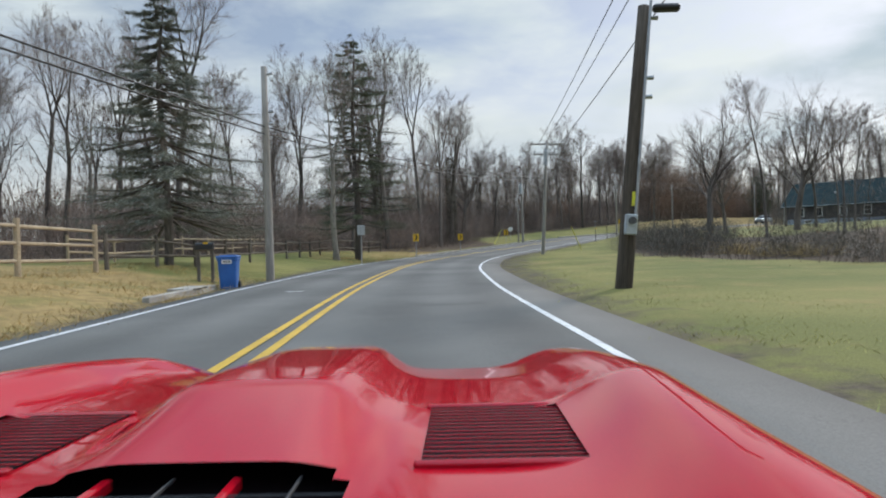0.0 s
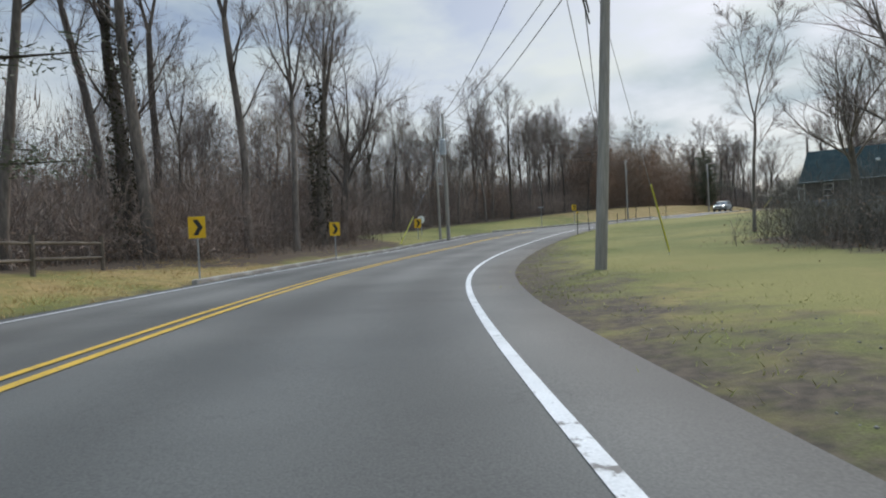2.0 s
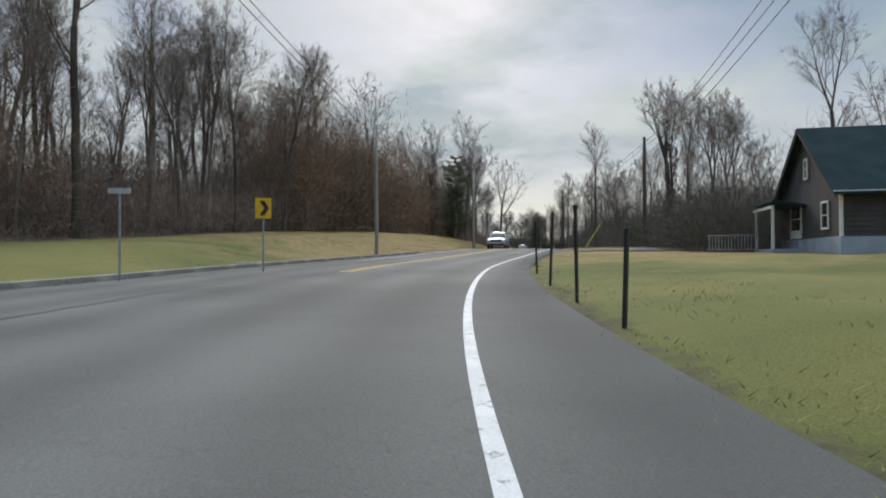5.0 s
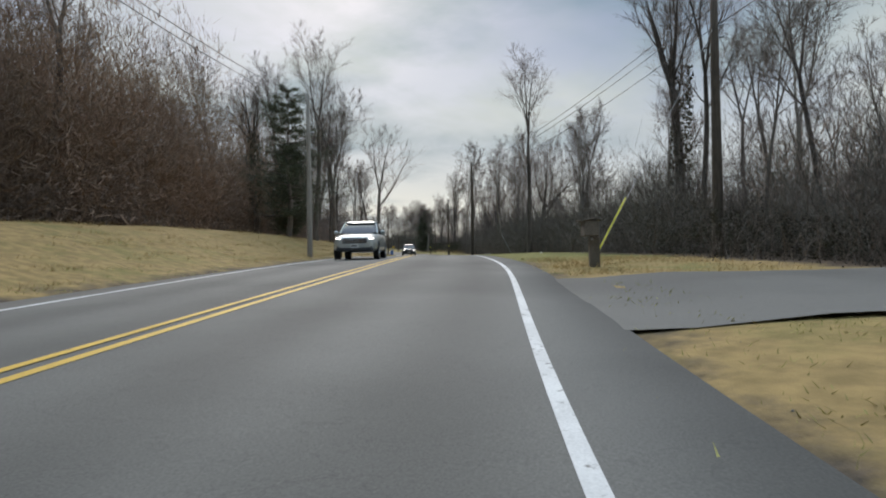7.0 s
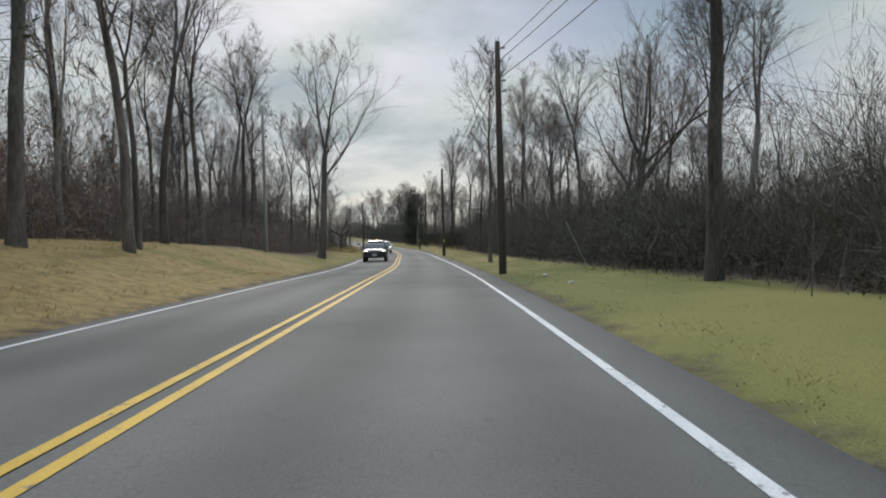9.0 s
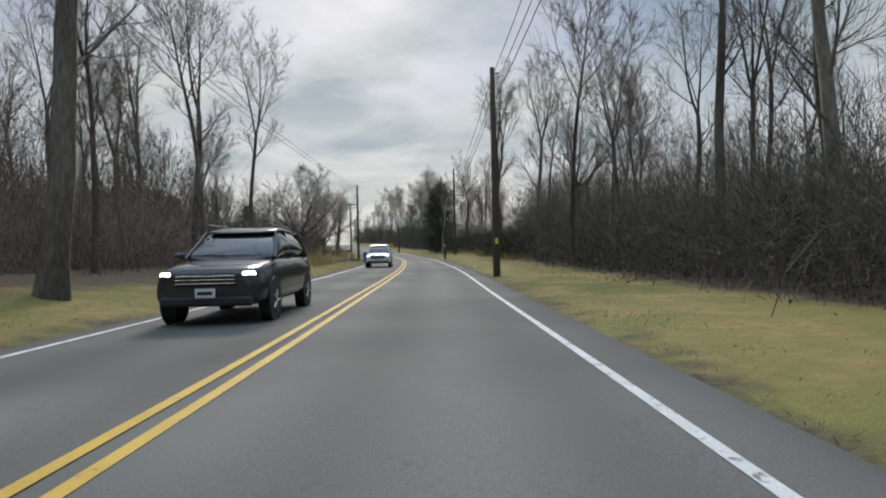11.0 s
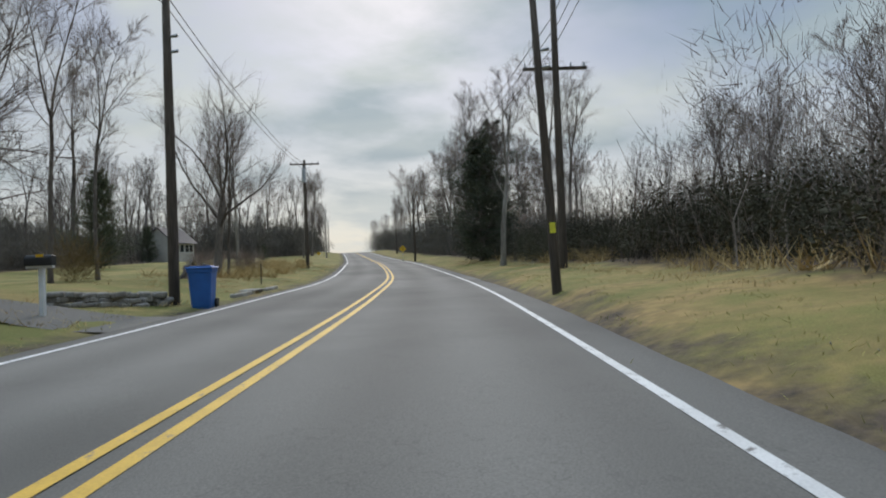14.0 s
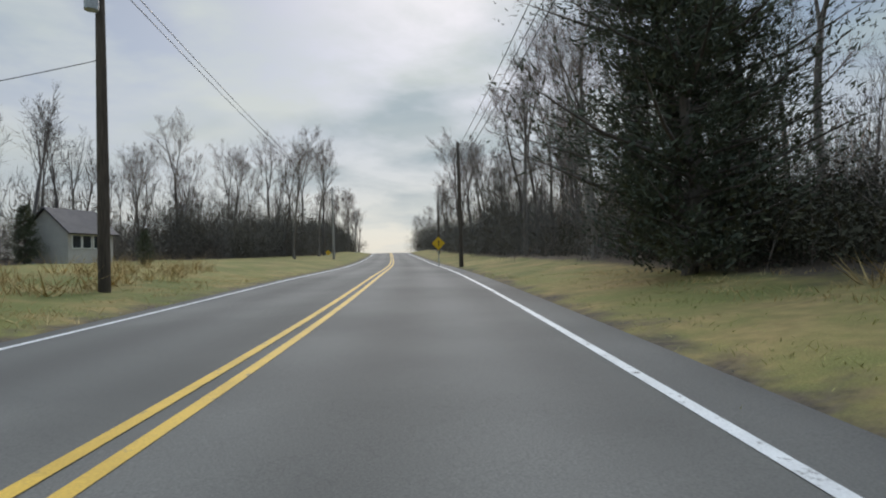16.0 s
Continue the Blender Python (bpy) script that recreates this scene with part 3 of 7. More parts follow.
# ---- trees ----
def bare_tree(seed, height, radius, style, lite=False, limb=None):
    """Meshes of a leafless tree: the trunk with its leaders and limbs, and the crown of branches and fine twigs."""
    rnd = random.Random(seed)
    tv, tf, cv, cf, lv, lf = [], [], [], [], [], []

    def bent(p, d, length, n, wander, lift):
        pts = [Vector(p)]
        d = Vector(d).normalized()
        for _ in range(n):
            d = (d + Vector((rnd.uniform(-1, 1), rnd.uniform(-1, 1), rnd.uniform(-1, 1))) * wander + Vector((0, 0, lift))).normalized()
            pts.append(pts[-1] + d * length / n)
        return pts

    def out(d, angle, turn):
        a = Vector(d).orthogonal().normalized()
        a.rotate(Matrix.Rotation(turn, 3, Vector(d)))
        return (Vector(d) * math.cos(angle) + a * math.sin(angle)).normalized()

    def along(pts, f):
        n = len(pts) - 1
        k = min(int(f * n), n - 1)
        return pts[k].lerp(pts[k + 1], f * n - k), (pts[k + 1] - pts[k]).normalized()

    def blade(p, d, length, r):
        a = out(d, 1.5708, rnd.uniform(0, 6.28)) * r
        base = len(cv)
        cv.extend((p - a, p + a, p + d * length))
        cf.append((base, base + 1, base + 2))

    twigs = 3 if lite else {"forest": 12, "spread": 15, "apple": 13, "snag": 1}[style]

    def spray(p, d, length, r):
        """A side branch with its twigs."""
        pts = bent(p, d, length, 3, 0.22, 0.07 if style != "apple" else 0.02)
        if lite:
            blade(pts[0], (pts[-1] - pts[0]).normalized(), length, r * 1.3)
        else:
            tube(pts, [r, r * 0.75, r * 0.5, r * 0.2], 3, cv, cf)
        for _ in range(twigs):
            q, dd = along(pts, rnd.uniform(0.12, 1.0))
            dt = (out(dd, rnd.uniform(0.3, 0.85), rnd.uniform(0, 6.28)) + Vector((0, 0, 0.2))).normalized()
            L = length * rnd.uniform(0.3, 0.7) + 0.2
            blade(q, dt, L, rnd.uniform(0.006, 0.010) * (2.2 if lite else 1))
            if not lite and rnd.random() < 0.85:
                blade(q + dt * L * rnd.uniform(0.3, 0.6), out(dt, rnd.uniform(0.35, 0.7), rnd.uniform(0, 6.28)), L * rnd.uniform(0.45, 0.75), 0.006)

    def branch(p, d, length, r):
        n = 5
        wander, lift = {"forest": (0.13, 0.11), "spread": (0.20, 0.05), "apple": (0.30, 0.0), "snag": (0.2, 0.05)}[style]
        pts = bent(p, d, length, n, wander, lift)
        tube(pts, [r * (1 - 0.82 * i / n) for i in range(n + 1)], 3 if lite else 5, lv, lf)
        for i in range({"forest": 8, "spread": 11, "apple": 12, "snag": 2}[style]):
            f = 0.18 + 0.82 * (i + rnd.random()) / {"forest": 8, "spread": 11, "apple": 12, "snag": 2}[style]
            q, dd = along(pts, min(f, 0.999))
            spray(q, out(dd, rnd.uniform(0.4, 0.95), rnd.uniform(0, 6.28)), length * rnd.uniform(0.32, 0.6) * (1.15 - 0.55 * f), max(r * 0.4 * (1.1 - 0.6 * f), 0.009))

    n = 9
    lean = Vector((rnd.uniform(-0.06, 0.06), rnd.uniform(-0.06, 0.06), 1))
    if style == "apple":
        lean = Vector((rnd.uniform(-0.3, 0.3), rnd.uniform(-0.25, 0.25), 1))
    trunk_top = {"forest": rnd.uniform(0.42, 0.62), "spread": 0.45, "apple": 0.36, "snag": 1.0}[style] * height
    pts = bent((0, 0, -0.15), lean, trunk_top, n, 0.06, 0.05)
    taper = {"forest": 0.38, "spread": 0.35, "apple": 0.25, "snag": 0.8}[style]
    rs = [radius * (1 - taper * i / n) for i in range(n + 1)]
    rs[0] *= 1.35
    tube(pts, rs, 4 if lite else 8, tv, tf)
    top_d = (pts[-1] - pts[-2]).normalized()
    if style == "forest":
        for i in range(3):  # thin side limbs below the fork
            q, dd = along(pts, rnd.uniform(0.55, 0.98))
            branch(q, out(dd, rnd.uniform(0.6, 1.0), rnd.uniform(0, 6.28)), height * rnd.uniform(0.12, 0.2), radius * 0.25)
        leaders = rnd.choice((1, 2, 2, 3))
        turn = rnd.uniform(0, 6.28)
        for k in range(leaders):
            d = top_d if leaders == 1 else out(top_d, rnd.uniform(0.12, 0.34), turn + 6.283 * k / leaders + rnd.uniform(-0.5, 0.5))
            L = (height - trunk_top) * rnd.uniform(0.82, 1.05)
            r0 = rs[-1] * (1.0 if leaders == 1 else 0.74)
            lp = bent(pts[-1], d, L, 7, 0.09, 0.09)
            tube(lp, [r0 * (1 - 0.9 * i / 7) for i in range(8)], 3 if lite else 6, lv, lf)
            count = 12 if leaders == 1 else 7 if leaders == 2 else 5
            for i in range(count):
                f = 0.08 + 0.92 * (i + rnd.random() * 0.8) / count
                q, dd = along(lp, min(f, 0.999))
                branch(q, out(dd, rnd.uniform(0.4, 0.8), 2.4 * i + rnd.uniform(-0.5, 0.5)), height * 0.25 * (1.15 - 0.7 * f) * rnd.uniform(0.7, 1.2), max(r0 * (1 - 0.85 * f) * 0.5, 0.02))
    else:
        count, low = {"spread": (9, 0.55), "apple": (8, 0.6), "snag": (7, 0.45)}[style]
        for i in range(count):
            f = low + (1 - low) * (i + rnd.random() * 0.8) / count
            q, dd = along(pts, min(f, 0.999))
            ang = {"spread": rnd.uniform(0.25, 0.85), "apple": rnd.uniform(0.6, 1.25), "snag": rnd.uniform(0.6, 1.2)}[style]
            L = {"spread": 0.56 * height, "apple": 0.62 * height, "snag": 0.13 * height}[style] * rnd.uniform(0.7, 1.15)
            branch(q, out(dd, ang, 2.4 * i + rnd.uniform(-0.4, 0.4)), L, rs[-1] * 0.52)
    if limb is not None:
        z, d, L = limb
        k = min(range(n + 1), key=lambda i: abs(pts[i].z - z))
        branch(pts[k], Vector(d).normalized(), L, rs[k] * 0.5)
        branch(pts[k], Vector((d[0], d[1], d[2] * 1.6)).normalized(), L * 0.8, rs[k] * 0.25)
    return tv, tf, cv, cf, lv, lf


def vine_leaves(seed, height, radius):
    """Flakes of ivy round a trunk."""
    rng = np.random.RandomState(seed)
    n = 2600
    z = rng.rand(n) ** 0.8 * height
    a = rng.rand(n) * 6.283
    r = radius * (1.05 + 1.1 * rng.rand(n) * (1 - z / height * 0.5))
    c = np.stack([np.cos(a) * r, np.sin(a) * r, z], 1)
    v = c[:, None] + rng.normal(0, 0.06, (n, 3, 3))
    return v.reshape(-1, 3), np.arange(3 * n).reshape(-1, 3)


def conifer(seed, height, style):
    """Meshes of an evergreen: trunk with boughs, and the needle sprays."""
    rng = np.random.RandomState(seed)
    tv, tf, lv, lf = [], [], [], []
    n = 8
    pts = [Vector((0.12 * math.sin(i), 0.1 * math.cos(1.7 * i), -0.15 + (height + 0.1) * i / n)) for i in range(n + 1)]
    base = height * (0.02 if style == "cedar" else 0.018)
    tube(pts, [base * (1 - 0.93 * i / n) for i in range(n + 1)], 8, tv, tf)
    sv, st = [], []
    cfg = {"spruce": (34, 7, 0.16, 0.46, 300, 0.125), "hemlock": (32, 6, 0.15, 0.36, 420, 0.085), "cedar": (28, 8, 0.03, 0.34, 190, 0.13), "pine": (20, 6, 0.16, 0.34, 260, 0.17)}[style]
    whorls, per, low, reach, blades, size = cfg
    for w in range(whorls):
        f = low + (1 - low) * (w + rng.rand() * 0.6) / whorls
        z = f * height
        shape = {"spruce": 1 - f, "hemlock": (1 - f) ** 0.8, "cedar": (1 - f) ** 0.6 * (0.55 + 0.45 * min(1, f / 0.25)), "pine": (1 - f) ** 0.5}[style]
        for k in range(per):
            if rng.rand() < 0.12:
                continue
            a = 6.283 * (k + rng.rand() * 0.8) / per + w * 1.3
            L = height * reach * shape * rng.uniform(0.6, 1.15) + 0.25
            L *= rng.uniform(0.5, 1.3) * (1 + 0.22 * math.sin(a + 0.8 * w) + 0.15 * math.sin(2 * a + 0.5 * w))
            droop = {"spruce": -0.22, "hemlock": -0.12, "cedar": 0.25, "pine": 0.10}[style] + rng.uniform(-0.12, 0.12)
            d = Vector((math.cos(a), math.sin(a), droop)).normalized()
            p = Vector((0, 0, z + rng.uniform(-0.03, 0.03) * height))
            mid = p + d * L * 0.55 + Vector((0, 0, -0.03 * L))
            end = p + d * L + Vector((0, 0, 0.05 * L))
            tube([p, mid, end], [0.012 * L + 0.012, 0.008 * L + 0.008, 0.004], 4, lv, lf)
            m = int(blades * (0.4 + 0.6 * min(1, L / (height * 0.15))))
            fr = rng.uniform(0.25, 1.0, m) ** 0.8
            c = np.array([(p.lerp(mid, x / 0.55) if x < 0.55 else mid.lerp(end, (x - 0.55) / 0.45))[:] for x in fr])
            c = c + rng.normal(0, {"spruce": 0.05, "hemlock": 0.06, "cedar": 0.09, "pine": 0.08}[style], c.shape) * L * np.array([1.0, 1.0, 0.45 if style in ("spruce", "hemlock") else 1.0])
            side = np.array([-math.sin(a), math.cos(a), 0])
            sgn = rng.choice([-1, 1], m)
            s = size * (0.6 + 0.8 * rng.rand(m)) * (1.1 - 0.5 * fr) * (0.7 + 0.06 * height)
            dirv = np.array(d)[None] * rng.uniform(0.3, 1.0, (m, 1)) + side[None] * sgn[:, None] * rng.uniform(0.3, 1.0, (m, 1)) + rng.normal(0, 0.38, (m, 3))
            if style == "spruce":
                dirv[:, 2] -= rng.uniform(0.2, 0.7, m)
            if style in ("cedar", "pine"):
                dirv[:, 2] += rng.uniform(0.0, 0.7, m)
            wide = np.cross(dirv, rng.normal(0, 1, (m, 3)))
            wide /= np.linalg.norm(wide, axis=1)[:, None] + 1e-9
            wide *= (s * {"spruce": 0.085, "hemlock": 0.13, "cedar": 0.20, "pine": 0.11}[style])[:, None]
            v = np.stack([c - wide, c + wide, c + dirv * s[:, None]], 1).reshape(-1, 3)
            st.append(np.arange(3 * m).reshape(-1, 3) + sum(len(q) for q in sv))
            sv.append(v)
    return tv, tf, np.concatenate(sv), np.concatenate(st), lv, lf


def tree_thing(name, meshes, trunk_mat, crown_mat, label, category, group, vines=None):
    tv, tf, cv, cf, lv, lf = meshes
    root = empty(name, Matrix(), label, category, group)
    part_mesh("trunk", raw_mesh("trunk", tv, tf, trunk_mat), root)
    tagged(part_mesh("branching", raw_mesh("branching", lv, lf, trunk_mat), root), kind="stuff")
    if isinstance(cv, list):
        part_mesh("crown", raw_mesh("crown", cv, cf, crown_mat, False), root)
    else:
        part_mesh("crown", fast_mesh("crown", cv, cf, crown_mat), root)
    if vines is not None:
        part_mesh("ivy", fast_mesh("ivy", *vines, M_IVY), root, "dark ivy climbing the trunk")
    return root


FOREST_LABEL = "tall leafless deciduous tree with bare grey-brown branches"
FOREST = [tree_thing("bare_tree", bare_tree(10 + i, h, r, "forest"), M_BARK, M_TWIG, FOREST_LABEL, "tree", "leafless woodland trees")
          for i, (h, r) in enumerate(((14, 0.16), (15.5, 0.19), (13, 0.13), (16.5, 0.21), (12, 0.11), (14.5, 0.15)))]
PALE_TREE = tree_thing("bare_tree", bare_tree(31, 13, 0.2, "forest"), M_PALE, M_TWIG, "tall leafless tree with pale grey bark", "tree", "leafless woodland trees")
VINE_TREE = tree_thing("ivy_clad_tree", bare_tree(33, 14.5, 0.30, "forest"), M_BARK, M_TWIG, "leafless tree with its trunk wrapped in dark ivy", "tree", "ivy-clad trees", vine_leaves(3, 9.5, 0.32))
SPREAD = [tree_thing("spreading_tree", bare_tree(41 + i, h, r, "spread"), M_BARK, M_TWIG, "broad leafless tree with a wide crown of fine twigs", "tree", "broad leafless trees") for i, (h, r) in enumerate(((12, 0.27), (14, 0.33), (10, 0.22)))]
BIG_TREE = tree_thing("bare_tree", bare_tree(77, 18.5, 0.30, "forest", False, (7.0, (0.85, -0.53, 0.75), 8.5)), M_BARK, M_TWIG, "very tall leafless tree with one long low limb over the road", "tree", "leafless woodland trees")
APPLE = tree_thing("apple_tree", bare_tree(52, 6.2, 0.24, "apple"), M_BARK, M_TWIG, "low crooked leafless apple tree on grass", "tree", "crooked apple trees")
SNAG = tree_thing("dead_tree", bare_tree(61, 11.5, 0.2, "snag"), M_PALE, M_PALE, "dead pale tree with few broken branches", "tree", "dead trees")
SPRUCE = tree_thing("spruce", conifer(71, 10.6, "spruce"), M_BARK, M_SPRUCE, "sparse grey-green spruce with drooping boughs", "tree", "spruces by the fence")
HEMLOCK = tree_thing("hemlock", conifer(72, 14.6, "hemlock"), M_BARK, M_NEEDLE, "tall dark green hemlock beside the fence", "tree", "spruces by the fence")
CEDAR = tree_thing("cedar", conifer(73, 9.2, "cedar"), M_BARK, M_NEEDLE, "dense dark evergreen cedar among bare trees", "tree", "dark evergreens")
PINE = tree_thing("pine", conifer(74, 11.5, "pine"), M_BARK, M_NEEDLE, "dark pine with dense green needle clumps", "tree", "dark evergreens")

PLACED = []  # x, y of every tree, to keep them apart
used_first = set()


def plant(proto, x, y, scale=1.0, turn=0.0, lean=0.0):
    PLACED.append((x, y))
    m = Matrix.Translation((x, y, gz(x, y) - 0.03)) @ Euler((radians(lean), 0, radians(turn))).to_matrix().to_4x4()
    if proto.name not in used_first:
        used_first.add(proto.name)
        proto.matrix_world = m @ Matrix.Diagonal((scale, scale, scale, 1))
        return proto
    ob = copy_thing(proto, m)
    ob.scale = (scale, scale, scale)
    return ob


# single trees that stand out
plant(SPRUCE, -10.00, 23.51)
plant(HEMLOCK, -5.24, 41.65)
plant(PALE_TREE, -6.24, 39.13, 0.95)
plant(SPREAD[0], 22.45, 52.43, 1.0, 40)
plant(SPREAD[2], 27.27, 60.14, 0.9, 10)
plant(FOREST[1], 36.1, 60.6, 0.72, 20)
plant(FOREST[5], 37.2, 67.9, 0.7, 80)
plant(FOREST[0], 30.2, 47.0, 0.68, 130)
plant(FOREST[2], 33.6, 51.0, 0.75, 210)
plant(FOREST[4], 28.2, 44.5, 0.7, 300)
plant(SPREAD[1], 32.58, 57.55, 0.9, 100)
plant(SPREAD[0], 67.92, 104.89, 0.5, 70)
plant(VINE_TREE, 1.50, 73.3, 1.05, 30)
plant(FOREST[3], -4.7, 58.4, 1.15, 10)
plant(VINE_TREE, -5.6, 59.4, 1.0, 200)
plant(FOREST[1], -1.9, 65.3, 1.2, 77)
plant(FOREST[0], 0.2, 67.8, 1.15, 140)
plant(FOREST[5], -7.1, 52.9, 1.1, 20)
plant(SPREAD[1], 3.0, 78.3, 1.0, 150)
plant(FOREST[2], 2.3, 76.0, 1.15, 300)
plant(FOREST[4], 19.5, 57.4, 0.75, 0)
plant(FOREST[2], 26.0, 50.0, 0.95, 0)
plant(BIG_TREE, 105.1, 168.0, 1.0, 0)
plant(FOREST[3], 77.5, 145.9, 1.0, 60)
plant(FOREST[1], 81.2, 147.9, 0.9, 15)
plant(FOREST[4], 82.0, 149.0, 1.0, 200)
plant(FOREST[3], 88.0, 132.0, 0.95, 0)
plant(SPREAD[1], 104.0, 141.3, 0.9, 30)
plant(FOREST[0], 84.84, 152.95, 1.0, 20)
plant(FOREST[2], 104.81, 150.96, 1.0, 50)
plant(PINE, 70.6, 139.9, 0.88, 0)
plant(CEDAR, 72.6, 142.6, 0.75, 20)
plant(APPLE, *beside(13.65, -7.6), 1.1, 15)
plant(APPLE, *beside(14.7, -8.1), 0.95, 160)
plant(FOREST[3], 147.4, 188.9, 1.0, 200)
plant(FOREST[1], 148.2, 190.1, 0.95, 120)
plant(SPREAD[1], 148.9, 182.4, 1.0, 10)
plant(CEDAR, 176.6, 225.0, 1.05, 0)
plant(PINE, 179.6, 226.4, 0.98, 90)
plant(PALE_TREE, 167.76, 215.28, 0.85, 30)
plant(SPREAD[2], 153.2, 220.8, 0.9, 200)
plant(FOREST[2], 154.1, 221.5, 0.62, 90)
plant(SNAG, 160.5, 233.5, 0.7, 200)
plant(CEDAR, 155.1, 246.0, 0.85, 0)
plant(FOREST[4], 145.00, 215.31, 0.85, 10)
plant(FOREST[4], 146.93, 217.11, 0.8, 140)
plant(FOREST[2], 143.21, 213.82, 0.8, 250)
plant(FOREST[1], 177.90, 226.07, 0.85, 0)
plant(FOREST[5], 181.69, 229.28, 0.8, 80)
plant(FOREST[2], 179.59, 225.29, 0.8, 30)
plant(FOREST[0], 185.25, 234.22, 0.8, 130)
plant(FOREST[3], 178.6, 220.2, 0.9, 80)

far_rnd = random.Random(4)
for k in range(26):
    side = -1 if k % 2 else 1
    plant(FOREST[far_rnd.randrange(6)], *beside(17.8 + 0.36 * k + far_rnd.uniform(0, 0.4) + (1.6 if side < 0 else 0.8), side * far_rnd.uniform(8.5, 12.5)), far_rnd.uniform(0.7, 0.95), 50 * k)
for k in range(13):
    plant(CEDAR if k % 3 else PINE, *beside(far_rnd.uniform(13.6, 19.5), -far_rnd.uniform(27, 48)), far_rnd.uniform(0.5, 0.9), 40 * k)

for k in range(17):  # slender trees behind the evergreen shrubs
    plant(FOREST[far_rnd.randrange(6)], *beside(14.0 + 0.2 * k, far_rnd.uniform(19, 33)), far_rnd.uniform(0.6, 0.82), 73 * k, far_rnd.uniform(-4, 4))

# the woods on both sides
rng = np.random.RandomState(5)
cand = np.stack([rng.uniform(-60, 290, 26000), rng.uniform(-30, 400, 26000)], 1)
cu, cd, _ = station(cand[:, 0], cand[:, 1])
wood = woods_mask(cu, cd)
side_edge = np.where(cd > 0, edge_right(cu), edge_left(cu))
depth_in = np.abs(cd)
FAR_TREES = []
near_count = 0
ORDER = np.argsort(rng.rand(len(cand)) + 0.012 * depth_in)
for i in ORDER:
    x, y = cand[i]
    u, d = cu[i], cd[i]
    if wood[i] < 0.75 or u < -3.5 or u > 29 or abs(d) < 8 or abs(d) > 75:
        continue
    if d > 0 and u < 5.6 and math.hypot(x - 55, y - 93) < 16:  # round the house
        continue
    if d > 0 and 2.3 < u < 6.2 and abs(d) < 58:
        continue
    if 0 < d < 13.5 and 8.4 < u < 10.6:
        continue
    if d > 22 and 5.6 < u < 7.6:
        continue
    if d > 0 and 14.2 < u < 17.3 and d < 27:
        continue
    if d > 0 and u > 6.4 and rng.rand() < 0.12:
        continue
    gap = 2.3 if abs(d) < 30 else 3.0
    if any(abs(x - a) < gap and abs(y - b) < gap for a, b in PLACED):
        continue
    if abs(d) < 30 and near_count < 250 and u < 22 and (rng.rand() < 0.8 or (d < 0 and 3.4 < u < 7.5)):
        pick = rng.rand()
        proto = VINE_TREE if pick < 0.06 else PALE_TREE if pick < 0.16 else CEDAR if (pick > 0.965 and u > 6) else FOREST[rng.randint(6)]
        if proto is VINE_TREE and d > 0 and u > 11:
            proto = FOREST[1]
        spot = (float(x), float(y), float(rng.uniform(0.75, 1.15)) * (0.74 if d < 0 and u < 2.1 else 0.8 if u < 2.3 else 1.0) * (0.8 if d < 0 and 3.8 < u < 6.4 else 1.05 if d < 0 and 6.4 <= u < 7.8 else 1.1 if d < 0 and 2.0 < u < 8.5 else 1.0) * (0.55 if proto is CEDAR else 1.0) * (0.68 if d > 0 and 6.0 < u < 8.0 else 1.0), float(rng.uniform(0, 360)), float(rng.uniform(-4, 4)))
        if (d > 0 and u < 2.4 and (near_count % 5 > 1 or not 13.5 < d < 40)) or (d > 0 and 9.0 < u < 12.0 and near_count % 2):  # open lawn with few trees, and a thinner edge of the woods
            PLACED.append(spot[:2])
        else:
            plant(proto, *spot)
        near_count += 1
    elif abs(d) > 28 and len(FAR_TREES) < 330:
        PLACED.append((x, y))
        FAR_TREES.append((float(x), float(y)))

for x, y in [beside(5.3 + 3.7 * rng.rand(), -14.5 - 13 * rng.rand()) for _ in range(84)]:
    if not any(abs(x - a) < 1.5 and abs(y - b) < 1.5 for a, b in PLACED):
        plant(FOREST[rng.randint(6)], x, y, float(rng.uniform(0.75, 1.05)) * (0.78 if station(x, y)[0][0] < 6.4 else 1.0), float(rng.uniform(0, 360)), float(rng.uniform(-4, 4)))

# tree lines far off: round the open fields, and to close the view
for a in range(280):
    ang = rng.uniform(0, 6.283)
    r = rng.uniform(0, 1)
    if a % 3 == 0:
        x, y = 60 + 75 * r + rng.normal(0, 3), 20 + 75 * r + rng.normal(0, 6)  # behind the house
    elif a % 3 == 1:
        x, y = 60 + 130 * r, 190 + 130 * r + rng.normal(0, 6)  # beyond the lawns
    else:
        x, y = 120 + 260 * math.cos(ang), 170 + 300 * math.sin(ang)
    u, d, _ = station(x, y)
    if abs(d[0]) > 30:
        FAR_TREES.append((x, y))


def far_tree(seed):
    """A light tree for the distance, as arrays: a trunk with limbs and a haze of twigs."""
    tv, tf, cv, cf, lv, lf = bare_tree(seed, 12.5, 0.18, "forest" if seed % 3 else "spread", True)
    V, T, n = [], [], 0
    for v, f in ((tv, tf), (lv, lf), (cv, cf)):
        V.append(np.array([p[:] for p in v]))
        for q in f:
            T.append((q[0] + n, q[1] + n, q[2] + n))
            if len(q) == 4:
                T.append((q[0] + n, q[2] + n, q[3] + n))
        n += len(v)
    return np.concatenate(V), np.array(T)


